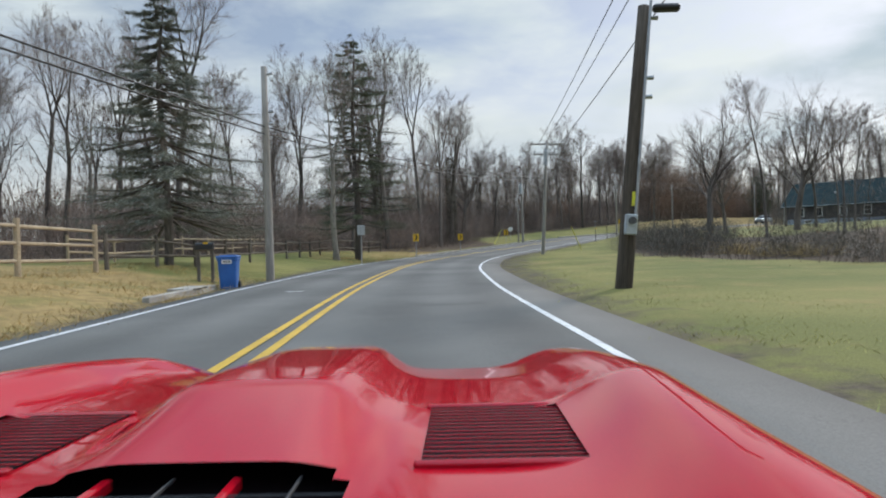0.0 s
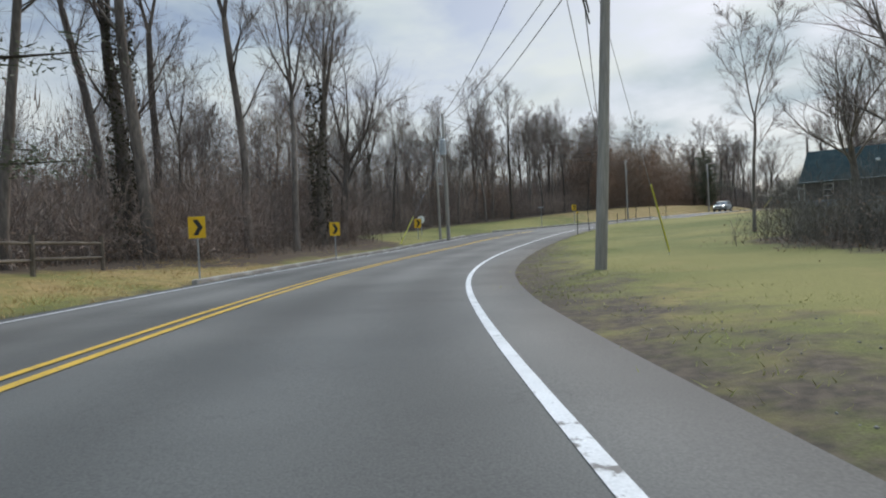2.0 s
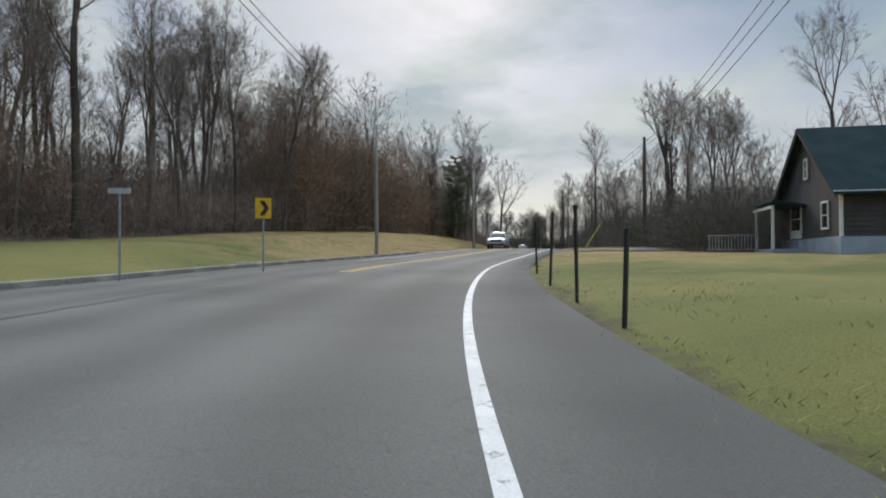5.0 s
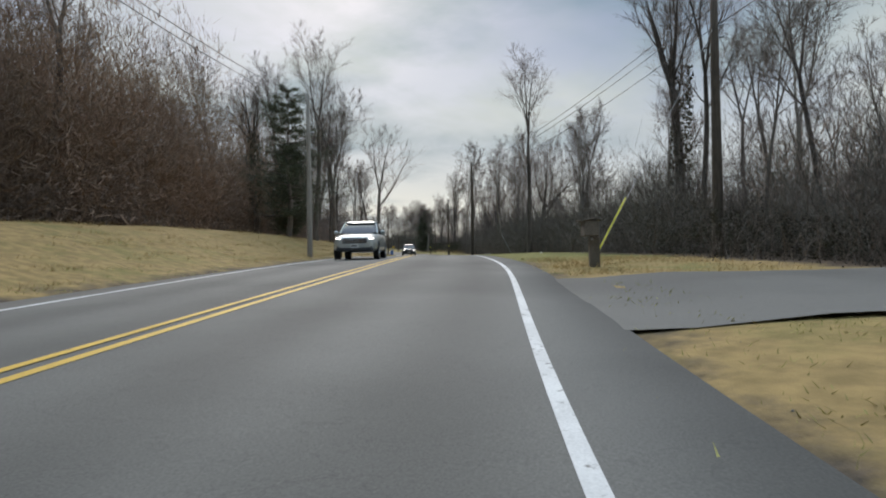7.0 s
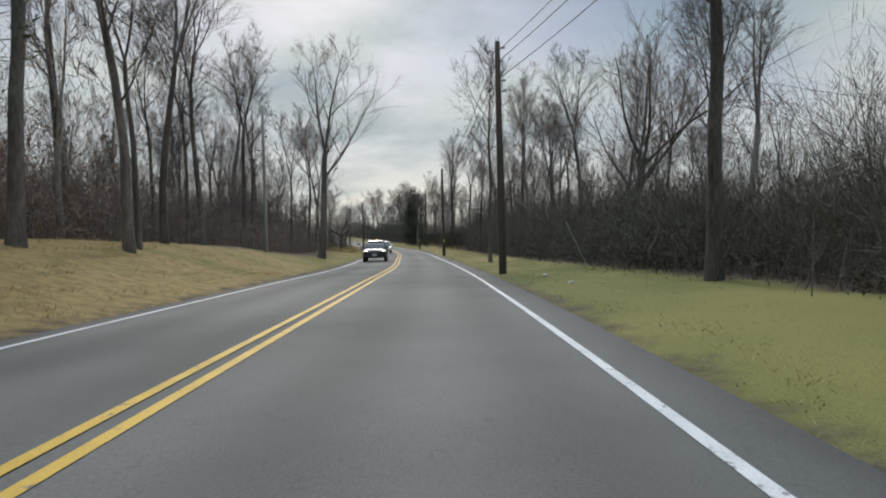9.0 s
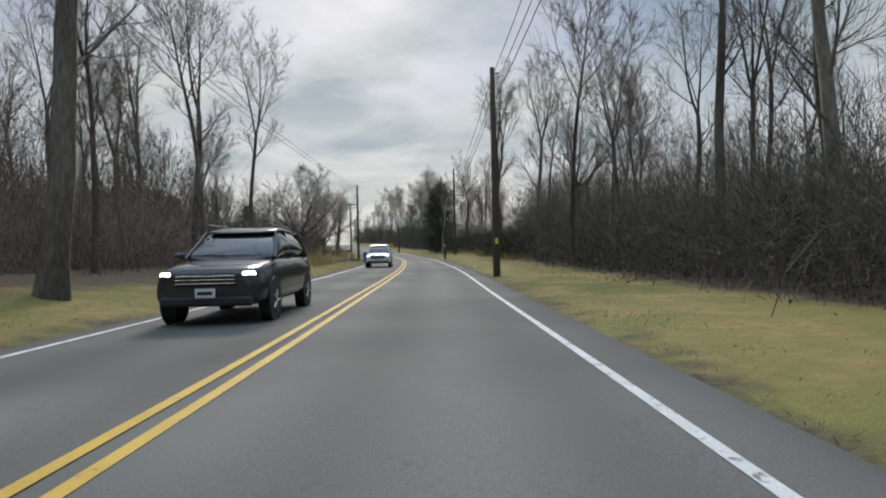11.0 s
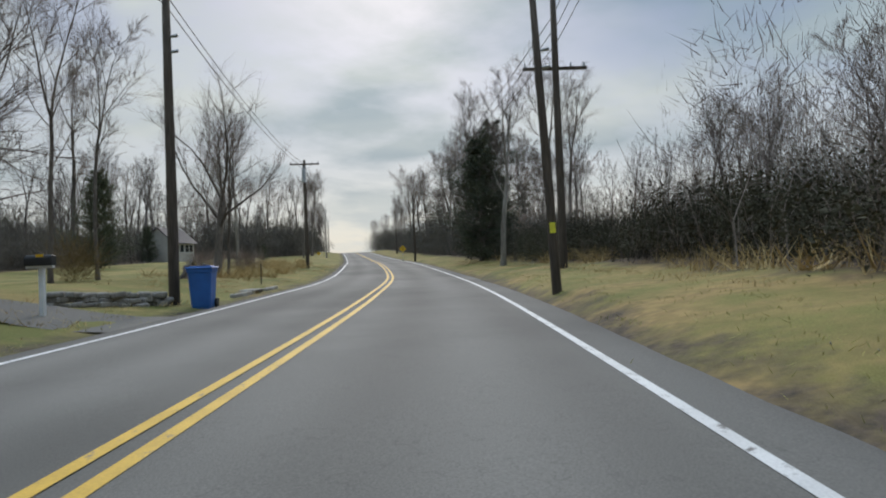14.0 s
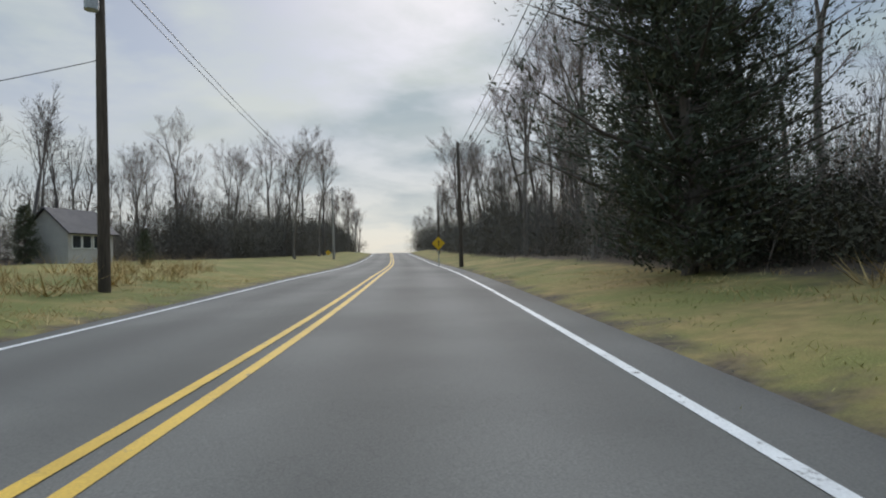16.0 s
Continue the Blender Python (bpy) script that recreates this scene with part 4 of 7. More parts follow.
def scatter(name, templates, places, mat, label, category, smooth=False, lo=0.8, hi=1.2, seed=1):
    """Many copies of templates joined into one mesh of kind stuff."""
    r = np.random.RandomState(seed)
    VS, TS, n = [], [], 0
    P = np.array(places, float)
    Z = ground_z(P[:, 0], P[:, 1])
    for k in range(len(P)):
        V, T = templates[r.randint(len(templates))]
        a, s, sz = r.uniform(0, 6.283), r.uniform(lo, hi), r.uniform(lo, hi)
        c, q = math.cos(a), math.sin(a)
        W = np.stack([(V[:, 0] * c - V[:, 1] * q) * s + P[k, 0], (V[:, 0] * q + V[:, 1] * c) * s + P[k, 1], V[:, 2] * sz + Z[k]], 1)
        VS.append(W); TS.append(T + n); n += len(W)
    return tagged(new(name, fast_mesh(name, np.concatenate(VS), np.concatenate(TS), mat, smooth)), label, category, kind="stuff")



# ---- undergrowth ----
def bramble(seed, height, width, stems, leaves):
    """A thicket clump: arching stems as thin blades, with side twigs; and its clinging leaves apart."""
    r = np.random.RandomState(seed)
    V, T = [], []
    for _ in range(stems):
        p = np.array([r.normal(0, width * 0.35), r.normal(0, width * 0.35), -0.05])
        d = np.array([r.normal(0, 0.22), r.normal(0, 0.22), 1.0])
        L = height * r.uniform(0.45, 1.1)
        for seg in range(3):
            q = p + d / np.linalg.norm(d) * L / 3
            wv = np.cross(d, r.normal(0, 1, 3)); wv *= (0.011 - 0.003 * seg) / (np.linalg.norm(wv) + 1e-9)
            b = len(V)
            V += [p - wv, p + wv, q + wv * 0.7, q - wv * 0.7]
            T += [(b, b + 1, b + 2), (b, b + 2, b + 3)]
            for _ in range(2):
                e = p + (q - p) * r.rand()
                dd = d * 0.6 + r.normal(0, 0.4, 3); dd[2] = abs(dd[2])
                w2 = np.cross(dd, r.normal(0, 1, 3)); w2 *= 0.006 / (np.linalg.norm(w2) + 1e-9)
                b = len(V)
                V += [e - w2, e + w2, e + dd * L * 0.3]
                T += [(b, b + 1, b + 2)]
            p = q
            d = d + np.array([r.normal(0, 0.25), r.normal(0, 0.25), -0.12])
    LV = []
    for _ in range(leaves):
        h = r.rand() ** 1.8 * 0.85
        c = np.array([r.normal(0, width * 0.40 * (1.1 - h)), r.normal(0, width * 0.40 * (1.1 - h)), h * height])
        LV.append(c[None] + r.normal(0, 0.026, (3, 3)))
    LV = np.concatenate(LV) if LV else np.zeros((0, 3))
    return (np.array(V), np.array(T)), (LV, np.arange(len(LV)).reshape(-1, 3))


def band(u0, u1, side, near, deep, count, seed):
    """Places in the strip between two depths into the woods beside a stretch of road."""
    r = np.random.RandomState(seed)
    out = []
    for _ in range(count):
        u = r.uniform(u0, u1)
        p = beside(u, side * (near(u) + deep * r.rand() ** 1.6))
        if math.hypot(p[0] - 170.5, p[1] - 276.5) > 7.5:  # clear of the small house
            out.append(p)
    return out


def wood_edge(side):
    if side > 0:
        return lambda u: float(np.interp(u, [0, 1.0, 1.6, 2.2, 3.45, 3.7, 4.0, 5.6, 6.4, 7.2, 8.0, 12, 14, 16, 20], [22, 17.5, 13.5, 12.5, 12.8, 26, 60, 60, 30, 12.5, 10.5, 9, 8.4, 8.6, 9]))
    return lambda u: float(np.interp(u, [0, 1.0, 2.0, 2.9, 3.4, 4.35, 4.75, 5.5, 6.5, 8.0, 9.5, 11, 12, 13, 13.7, 14.4, 16, 19.2, 20.2, 21.2], [20, 17, 12.5, 9.5, 7.2, 6.8, 13.5, 14.5, 14.5, 13.5, 12, 9, 8.5, 9.5, 12.5, 23.5, 27.5, 28.5, 18.5, 11.5]))


low = [bramble(300 + i, 1.5, 2.2, 11, 90) for i in range(4)]
tall = [bramble(320 + i, 3.6, 3.0, 14, 170) for i in range(4)]
far_sets = [far_tree(200 + i) for i in range(4)]
far_brush = [(V * np.array([1.6, 1.6, 1.3]), T) for (V, T), _ in tall]
far_leaf = [(V * np.array([2.2, 2.2, 1.4]), T) for _, (V, T) in tall]
FAR_SPOTS = [p for k, p in enumerate(FAR_TREES) if k % 2 and abs(station(*p)[1][0]) > 30]
scatter("far_brush", far_brush, FAR_SPOTS, M_FAR, "grey brush at the foot of the distant woods", "brush", seed=4)
scatter("far_brush_leaves", far_leaf, FAR_SPOTS, M_FAR, "dull leaves in the distant brush", "brush", seed=4)
scatter("far_woods", far_sets, FAR_TREES[:250], M_FAR, "distant leafless woods, grey-brown and hazy", "trees", seed=3)
places_low = (band(-1, 2.4, -1, wood_edge(-1), 14, 160, 1) + band(2.2, 3.5, -1, wood_edge(-1), 9, 170, 2) + band(3.5, 6.6, -1, wood_edge(-1), 10, 220, 3)
              + band(6.6, 10.2, -1, wood_edge(-1), 9, 170, 4) + band(10.2, 13.2, -1, wood_edge(-1), 9, 170, 5)
              + band(0.4, 3.45, 1, wood_edge(1), 4, 110, 6) + band(6.6, 16, 1, wood_edge(1), 8, 420, 7) + band(16, 22, 1, wood_edge(1), 8, 110, 8) + band(17.5, 22, -1, wood_edge(-1), 8, 90, 9))
places_tall = (band(2.2, 3.5, -1, lambda u: wood_edge(-1)(u) + 2, 12, 60, 12) + band(3.5, 6.6, -1, lambda u: wood_edge(-1)(u) + 3, 16, 130, 13)
               + band(6.6, 10.2, -1, lambda u: wood_edge(-1)(u) + 3, 16, 130, 14) + band(10.2, 13.2, -1, lambda u: wood_edge(-1)(u) + 3, 16, 100, 15) + band(-1, 2.2, -1, lambda u: wood_edge(-1)(u) + 4, 20, 110, 19)
               + band(0.6, 1.6, 1, lambda u: 40.0, 20, 40, 16) + band(6.6, 16, 1, lambda u: wood_edge(1)(u) + 1, 15, 430, 17) + band(14.2, 17.6, 1, lambda u: wood_edge(1)(u) + 2.5, 8, 60, 27) + band(16, 23, 1, lambda u: wood_edge(1)(u) + 1, 14, 130, 18)
               + band(17, 23, -1, lambda u: wood_edge(-1)(u) + 2, 14, 90, 20))
# saplings and thin stems among the trees
thin = [bramble(340 + i, 7.0, 4.0, 13, 0)[0] for i in range(4)]
thin = [(V * np.array([1, 1, 1.0]), T) for V, T in thin]
places_thin = (band(-1, 2.4, -1, lambda u: wood_edge(-1)(u) + 3, 22, 130, 31) + band(2.2, 7, -1, lambda u: wood_edge(-1)(u) + 1.5, 20, 230, 32) + band(7, 13.2, -1, lambda u: wood_edge(-1)(u) + 2, 20, 230, 33)
               + band(0.5, 3.3, 1, lambda u: wood_edge(1)(u) + 1.5, 12, 10, 34) + band(6.6, 14.4, 1, lambda u: wood_edge(1)(u) + 2, 22, 330, 35) + band(14.4, 23, 1, lambda u: wood_edge(1)(u) + 9, 18, 130, 36) + band(17, 24, -1, lambda u: wood_edge(-1)(u) + 2, 18, 100, 37))
scatter("saplings", thin, places_thin, M_TWIG, "thin leafless saplings crowding the woods", "saplings", seed=15)
scatter("undergrowth", [t[0] for t in low], places_low, M_BRUSH, "low tangled brown brambles along the edge of the woods", "brush", seed=11)
low_dark = [p for p in places_low if station(*p)[1][0] > 0 and station(*p)[0][0] > 6.5]
places_low = [p for p in places_low if p not in low_dark]
# bramble leaves right of the road take a dark colour for backlit shade
scatter("low_shaded_leaves", [t[1] for t in low], low_dark, M_IVY, "leaves in the low brambles, coloured dark for backlit shade", "brush", seed=16)
scatter("fallen_leaves_on_brush", [t[1] for t in low], places_low, M_LEAF, "dead brown leaves caught in the low brambles", "brush", seed=11)
scatter("thicket", [t[0] for t in tall], places_tall, M_BRUSH, "tall dense leafless thicket in the woods", "brush", seed=12)
scatter("thicket_leaves", [t[1] for t in tall], [p for p in places_tall if station(*p)[1][0] < 0 or station(*p)[0][0] < 6.5], M_LEAF, "dull brown leaves clinging to the thicket", "brush", seed=13)


def brush_mass(seed, height, width, count, blade):
    """A dense leafless bush: short twigs filling several overlapping domes."""
    r = np.random.RandomState(seed)
    lobes = np.stack([r.normal(0, 0.28, 6) * width, r.normal(0, 0.28, 6) * width, r.uniform(0.15, 0.45, 6) * height], 1)
    size = r.uniform(0.55, 1.0, 6)
    k = r.randint(0, 6, count)
    v = r.normal(0, 1, (count, 3))
    v /= np.linalg.norm(v, axis=1)[:, None]
    v *= (r.rand(count) ** 0.45)[:, None]
    c = lobes[k] + v * np.stack([size[k] * width * 0.34, size[k] * width * 0.34, size[k] * height * 0.5], 1)
    c[:, 2] = np.abs(c[:, 2]) * 0.95
    d = v * 0.8 + r.normal(0, 0.45, (count, 3)) + np.array([0, 0, 0.7])
    d *= (r.uniform(0.35, 0.85, count) / np.linalg.norm(d, axis=1))[:, None]
    w = np.cross(d, r.normal(0, 1, (count, 3)))
    w *= blade / (np.linalg.norm(w, axis=1)[:, None] + 1e-9)
    return np.stack([c - w, c + w, c + d], 1).reshape(-1, 3), np.arange(3 * count).reshape(-1, 3)


def shrub_mass(seed, height, width, count, leaf):
    """A dense evergreen bush: small leaves on the outer half of several domes."""
    r = np.random.RandomState(seed)
    lobes = np.stack([r.normal(0, 0.30, 8) * width, r.normal(0, 0.30, 8) * width, r.uniform(0.1, 0.6, 8) * height], 1)
    size = r.uniform(0.5, 1.0, 8)
    k = r.randint(0, 8, count)
    v = r.normal(0, 1, (count, 3))
    v /= np.linalg.norm(v, axis=1)[:, None]
    v *= r.uniform(0.62, 1.12, count)[:, None]
    c = lobes[k] + v * np.stack([size[k] * width * 0.30, size[k] * width * 0.30, size[k] * height * 0.36], 1)
    c[:, 2] = np.abs(c[:, 2])
    return (c[:, None] + r.normal(0, leaf, (count, 3, 3))).reshape(-1, 3), np.arange(3 * count).reshape(-1, 3)


def past(side, extra):
    return lambda u: wood_edge(side)(u) + extra


mass = [brush_mass(500 + i, 4.2, 4.4, 950, 0.012) for i in range(5)]
high = [brush_mass(520 + i, 7.0, 6.0, 760, 0.030) for i in range(5)]
green = [shrub_mass(540 + i, 2.9, 3.4, 2400, 0.034) for i in range(5)]
left_mass = (band(-1, 2.2, -1, past(-1, 5), 18, 60, 51) + band(2.2, 3.6, -1, past(-1, 1.5), 10, 50, 52) + band(3.4, 7.2, -1, past(-1, 2.5), 12, 110, 53)
             + band(7.0, 13.3, -1, past(-1, 2.5), 12, 150, 54))
scatter("bare_bushes", mass, left_mass, M_BUSH, "dense brown leafless bushes filling the foot of the woods", "brush", seed=61)
right_mass = band(13.0, 24, -1, past(-1, 1.0), 12, 210, 55) + band(13.2, 14.4, -1, lambda u: 9.5, 6, 16, 56) + band(6.6, 13.6, 1, past(1, 0.8), 12, 205, 58) + band(12.6, 17.4, 1, past(1, 3.5), 10, 60, 59) + band(17, 24, 1, past(1, 0.8), 10, 90, 60)
fine = [brush_mass(600 + i, 5.6, 4.6, 1350, 0.0085) for i in range(5)]
scatter("dark_bushes", fine, right_mass, M_DARKBUSH, "tangled leafless bushes and vines along the woods, darkened as in backlight", "brush", lo=0.5, hi=1.3, seed=62)
scatter("tall_thicket", high, band(2.2, 7.4, -1, past(-1, 8), 20, 110, 63) + band(7.4, 13.2, -1, past(-1, 8), 20, 90, 64) + band(-1, 2.2, -1, past(-1, 12), 25, 50, 65) + band(14.0, 22, -1, lambda u: 40.0, 25, 60, 66)
        + band(6.8, 14.2, 1, past(1, 9), 20, 110, 67) + band(0.4, 2.0, 1, lambda u: 46.0, 25, 40, 68) + band(17, 24, 1, past(1, 6), 20, 50, 69) + band(2.6, 6.4, 1, lambda u: 64.0, 20, 60, 70), M_BUSH, "hazy grey-brown young growth deep in the woods", "brush", lo=0.8, hi=1.3, seed=71)
scatter("evergreen_shrubs", green, band(13.5, 17.2, 1, past(1, 0.2), 5, 190, 72) + band(13.4, 17.0, 1, past(1, 3), 5, 90, 172) + band(7.6, 12.8, 1, past(1, 1.2), 7, 60, 73) + band(16.4, 20, 1, past(1, 1.5), 6, 22, 74) + band(13.8, 17.4, -1, lambda u: 30.0, 20, 26, 75), M_IVY, "dense dark evergreen shrubs overgrown with vines", "shrub", lo=0.5, hi=1.06, seed=76)
scatter("low_dark_bushes", fine, band(1.0, 3.5, 1, past(1, 0.6), 5, 60, 57) + band(2.9, 3.5, 1, past(1, 0.5), 4, 26, 157), M_DARKBUSH, "low dark leafless bushes along the edge of the lawn", "brush", lo=0.2, hi=0.62, seed=63)
haze = [brush_mass(580 + i, 12.5, 6.0, 900, 0.011) for i in range(4)]
scatter("young_trees", haze, band(-1, 3.4, -1, past(-1, 6), 22, 45, 81) + band(3.4, 9.0, -1, past(-1, 3), 18, 120, 82) + band(9.0, 14.0, -1, past(-1, 3), 20, 60, 83) + band(6.8, 14.2, 1, past(1, 9), 18, 50, 84) + band(13.2, 15.6, 1, past(1, 6), 14, 60, 184), M_TWIG, "crowded thin leafless young trees", "trees", lo=0.8, hi=1.15, seed=85)
scatter("far_left_thicket", [(V * np.array([1, 1, 1.25]), T) for V, T in high], band(18.5, 27, -1, past(-1, 4), 14, 110, 86) + band(12.8, 19, -1, past(-1, 5), 16, 110, 87), M_DARKBUSH, "dark leafless thicket behind the lawn", "brush", lo=0.6, hi=1.4, seed=88)
scatter("russet_young_trees", [brush_mass(590 + i, 13.0, 6.0, 1100, 0.016) for i in range(3)], band(7.6, 10.0, -1, past(-1, 1.0), 11, 120, 89) + band(8.1, 9.3, -1, past(-1, 0.5), 7, 40, 189) + band(4.0, 7.0, -1, past(-1, 4), 14, 35, 90), M_LEAF, "slender trees still holding russet leaves", "trees", lo=0.8, hi=1.25, seed=91)
scatter("roadside_thicket", [(V * np.array([1, 1, 1.3]), T) for V, T in high], band(20.2, 28, -1, past(-1, 0.5), 9, 110, 92) + band(19, 28, 1, past(1, 1), 9, 70, 93), M_DARKBUSH, "dark brown roadside thicket in the distance", "brush", lo=0.5, hi=1.35, seed=94)
ochre = [brush_mass(560, 1.7, 1.8, 900, 0.008)]
scatter("ochre_bush", ochre, [beside(15.27, -10.5)], M_STRAWTWIG, "round yellow-brown leafless bush on the lawn", "shrub", seed=77)
scatter("lawn_bushes", [brush_mass(570 + i, 1.5, 2.0, 700, 0.008) for i in range(2)], [beside(15.9, -9.5), beside(16.1, -8.0), beside(16.3, -10.5), beside(14.2, -11.5), beside(13.9, -10.0), beside(13.75, -12.0), beside(13.3, -9.5), beside(13.5, -11.0)], M_BUSH, "low brown leafless bushes on the lawn", "shrub", seed=78)


# ---- utility poles and wires ----
def utility_pole(x, y, height, radius, mat, label, turn=0.0, arms=0, tank=False, lean=(0, 0), lift=0.0, drop=0.0, tag=False, meter=False, street=False, braces=True):
    root = empty("utility_pole", Matrix.Translation((x, y, gz(x, y) - 0.02)) @ Euler((radians(lean[0]), radians(lean[1]), radians(turn))).to_matrix().to_4x4(), label, "utility pole", "utility poles along the road")
    v, f = tube([(0, 0, -0.3), (0.01, 0, height * 0.3), (0, 0.01, height * 0.7), (0, 0, height)], [radius * 1.08, radius, radius * 0.85, radius * 0.7], 12, [], [])
    f.append(tuple(range(len(v) - 12, len(v))))
    part_mesh("pole", raw_mesh("pole", v, f, mat), root)
    for k in range(arms):
        z = height - 0.35 - drop - 0.75 * k
        w = 2.3 if k == 0 else 1.9
        part("crossarm", box(w, 0.09, 0.11, (0, radius + 0.03, z), 0.008), mat, root)
        for s in (-1, -0.55, 0.55, 1):
            part("insulator", rod((s * (w / 2 - 0.08), radius + 0.03, z + 0.11), (s * (w / 2 - 0.08), radius + 0.03, z + 0.26), 0.045, 0.025, 8), M_STEEL, root)
        if braces and k == 0:
            for s in (-1, 1):
                part("brace", rod((s * 0.55, radius + 0.02, z), (0, radius * 0.9, z - 0.5), 0.015, None, 5), M_STEEL, root)
    if not arms:
        for z in (height - 0.25, height - 1.5, height - 1.9):
            part("insulator", rod((radius * 0.5, 0, z), (radius * 0.5 + 0.22, 0, z + 0.03), 0.035, 0.05, 8), M_STEEL, root)
    if tank:
        b = rod((0.0, -radius - 0.24, height - 2.9 + lift), (0.0, -radius - 0.24, height - 1.9 + lift), 0.23 - 0.06 * lift, None, 16)
        rod((0.0, -radius - 0.24, height - 1.9 + lift), (0.0, -radius - 0.24, height - 1.8 + lift), 0.23 - 0.06 * lift, 0.12, 16, b)
        tank_ob = part("transformer", b, M_TANK, root, "grey transformer can")
        for s in (-0.1, 0.1):
            part("bushing", rod((s, -radius - 0.24, height - 1.82 + lift), (s, -radius - 0.24, height - 1.6 + lift), 0.04, 0.025, 8), M_TANK, tank_ob)
    if tag:
        part("marker", box(0.13, 0.02, 0.24, (0, -radius - 0.012, 1.42), 0.004), M_TAG, root, "yellow reflective marker plate")
    if meter:
        part("meter_box", box(0.24, 0.16, 0.42, (-0.02, -radius - 0.09, 1.15), 0.02), M_TANK, root, "grey electric meter box")
        part("meter_dial", rod((-0.02, -radius - 0.17, 1.44), (-0.02, -radius - 0.24, 1.44), 0.08, 0.075, 14), M_GLASS, root)
        part("conduit", rod((0.08, -radius - 0.04, 1.5), (0.08, -radius - 0.04, 6.0), 0.03, None, 8), M_STEEL, root)
        part("marker", box(0.1, 0.02, 0.3, (0.04, -radius - 0.012, 1.75), 0.004), M_TAG, root, "yellow reflective marker plate")
    if street:
        part("lamp_arm", rod((0, 0, 5.82), (0.3, -0.12, 5.9), 0.03, None, 8), M_STEEL, root)
        part("lamp_head", box(0.55, 0.24, 0.14, (0.42, -0.16, 5.82), 0.05, (0, 0, -15)), M_BLACK, root)
    return root


DARK_POLE = "dark creosoted wooden utility pole standing in grass"
GREY_POLE = "weathered grey wooden utility pole standing in grass"
utility_pole(4.08, 13.0, 5.95, 0.17, M_POLE, "dark utility pole with meter box and street lamp", 0, lean=(0, 5.5), meter=True, street=True)
utility_pole(7.71, 46.60, 8.4, 0.125, M_POLEGREY, "weathered utility pole with crossarms and grey transformer", -14, 2, True, (0, 3.5), True)
utility_pole(-5.45, 20.8, 7.2, 0.13, M_POLEGREY, GREY_POLE, 0)
utility_pole(10.20, 77.4, 9.0, 0.13, M_POLEGREY, "weathered utility pole with grey transformer beside a kerb", -25, 0, True)
utility_pole(9.75, 78.2, 6.0, 0.09, M_POLEGREY, "slim grey pole beside a utility pole", 0)
utility_pole(21.02, 75.16, 7.4, 0.095, M_POLEGREY, GREY_POLE, -30)
utility_pole(40.85, 111.63, 7.8, 0.11, M_POLEGREY, GREY_POLE, -45)
utility_pole(63.66, 128.64, 7.9, 0.12, M_POLEGREY, GREY_POLE, -50)
utility_pole(95.08, 160.85, 9.0, 0.105, M_POLEGREY, GREY_POLE, -50)
utility_pole(67.38, 110.90, 9.5, 0.17, M_POLE, DARK_POLE, -50)
utility_pole(92.25, 141.15, 8.9, 0.14, M_POLE, DARK_POLE, -48)
utility_pole(122.54, 169.81, 9.0, 0.15, M_POLE, "dark wooden utility pole with a yellow marker", -45, tag=True)
utility_pole(146.09, 207.67, 8.4, 0.13, M_POLE, DARK_POLE, -43)
utility_pole(151.62, 199.76, 7.1, 0.105, M_POLE, "dark wooden utility pole with a yellow marker", -43, tag=True, lean=(0, -2.5))
utility_pole(158.55, 204.5, 10.4, 0.14, M_POLE, DARK_POLE, -43, 1, drop=2.9)
utility_pole(167.0, 234.9, 8.6, 0.14, M_POLE, "dark utility pole with crossarm and small transformer", -40, 1, True, lift=1.1)
utility_pole(189.6, 247.7, 7.8, 0.13, M_POLE, DARK_POLE, -37)
utility_pole(200.70, 283.00, 8.4, 0.14, M_POLEGREY, GREY_POLE, -35)
utility_pole(222.50, 290.50, 8.2, 0.14, M_POLE, DARK_POLE, -35)
utility_pole(232.00, 329.00, 8.4, 0.14, M_POLEGREY, GREY_POLE, -35)


def wire(a, b, sag, r=0.014, label="black overhead cable sagging between poles"):
    a, b = Vector(a), Vector(b)
    pts = [a.lerp(b, i / 16) - Vector((0, 0, sag * 4 * (i / 16) * (1 - i / 16))) for i in range(17)]
    v, f = tube(pts, [r] * 17, 5, [], [])
    return tagged(new("overhead_wire", raw_mesh("overhead_wire", v, f, M_WIRE)), label, "cable", "overhead cables")


def top(x, y, h, dx=0.0):
    return (x + dx, y, gz(x, y) + h)


RIGHT_LINE = [(1.4, -30, 8.6), (7.9, 46.9, 8.1)]
for a, b in zip(RIGHT_LINE, RIGHT_LINE[1:]):
    for dx, dz in ((-0.3, 0), (0.1, -0.05), (0.0, -1.5)):
        wire(top(*a, dx)[:2] + (top(*a)[2] + dz,), top(*b, dx)[:2] + (top(*b)[2] + dz,), 0.8)
for dx, dz in ((-0.7, 0.0), (0.6, 0.0), (0.0, -1.4)):
    wire((7.8 + dx, 47.1, gz(7.8, 47.1) + 8.2 + dz), (10.20 + dx * 0.3, 77.4, gz(10.20, 77.4) + 8.7 + dz), 0.5)
    wire((7.8 + dx, 47.1, gz(7.8, 47.1) + 7.9 + dz), (21.02, 75.16, gz(21.02, 75.16) + 5.1 + dz * 0.3), 0.45)
for dz in (0.0, -0.25):
    wire((-17.5, -20, 7.3 + dz), (-5.45, 20.8, gz(-5.45, 20.8) + 5.2 + dz), 0.35, 0.024)
    wire((-5.45, 20.8, gz(-5.45, 20.8) + 5.2 + dz), (7.71, 46.60, gz(7.71, 46.60) + 5.7 + dz), 0.45, 0.02)
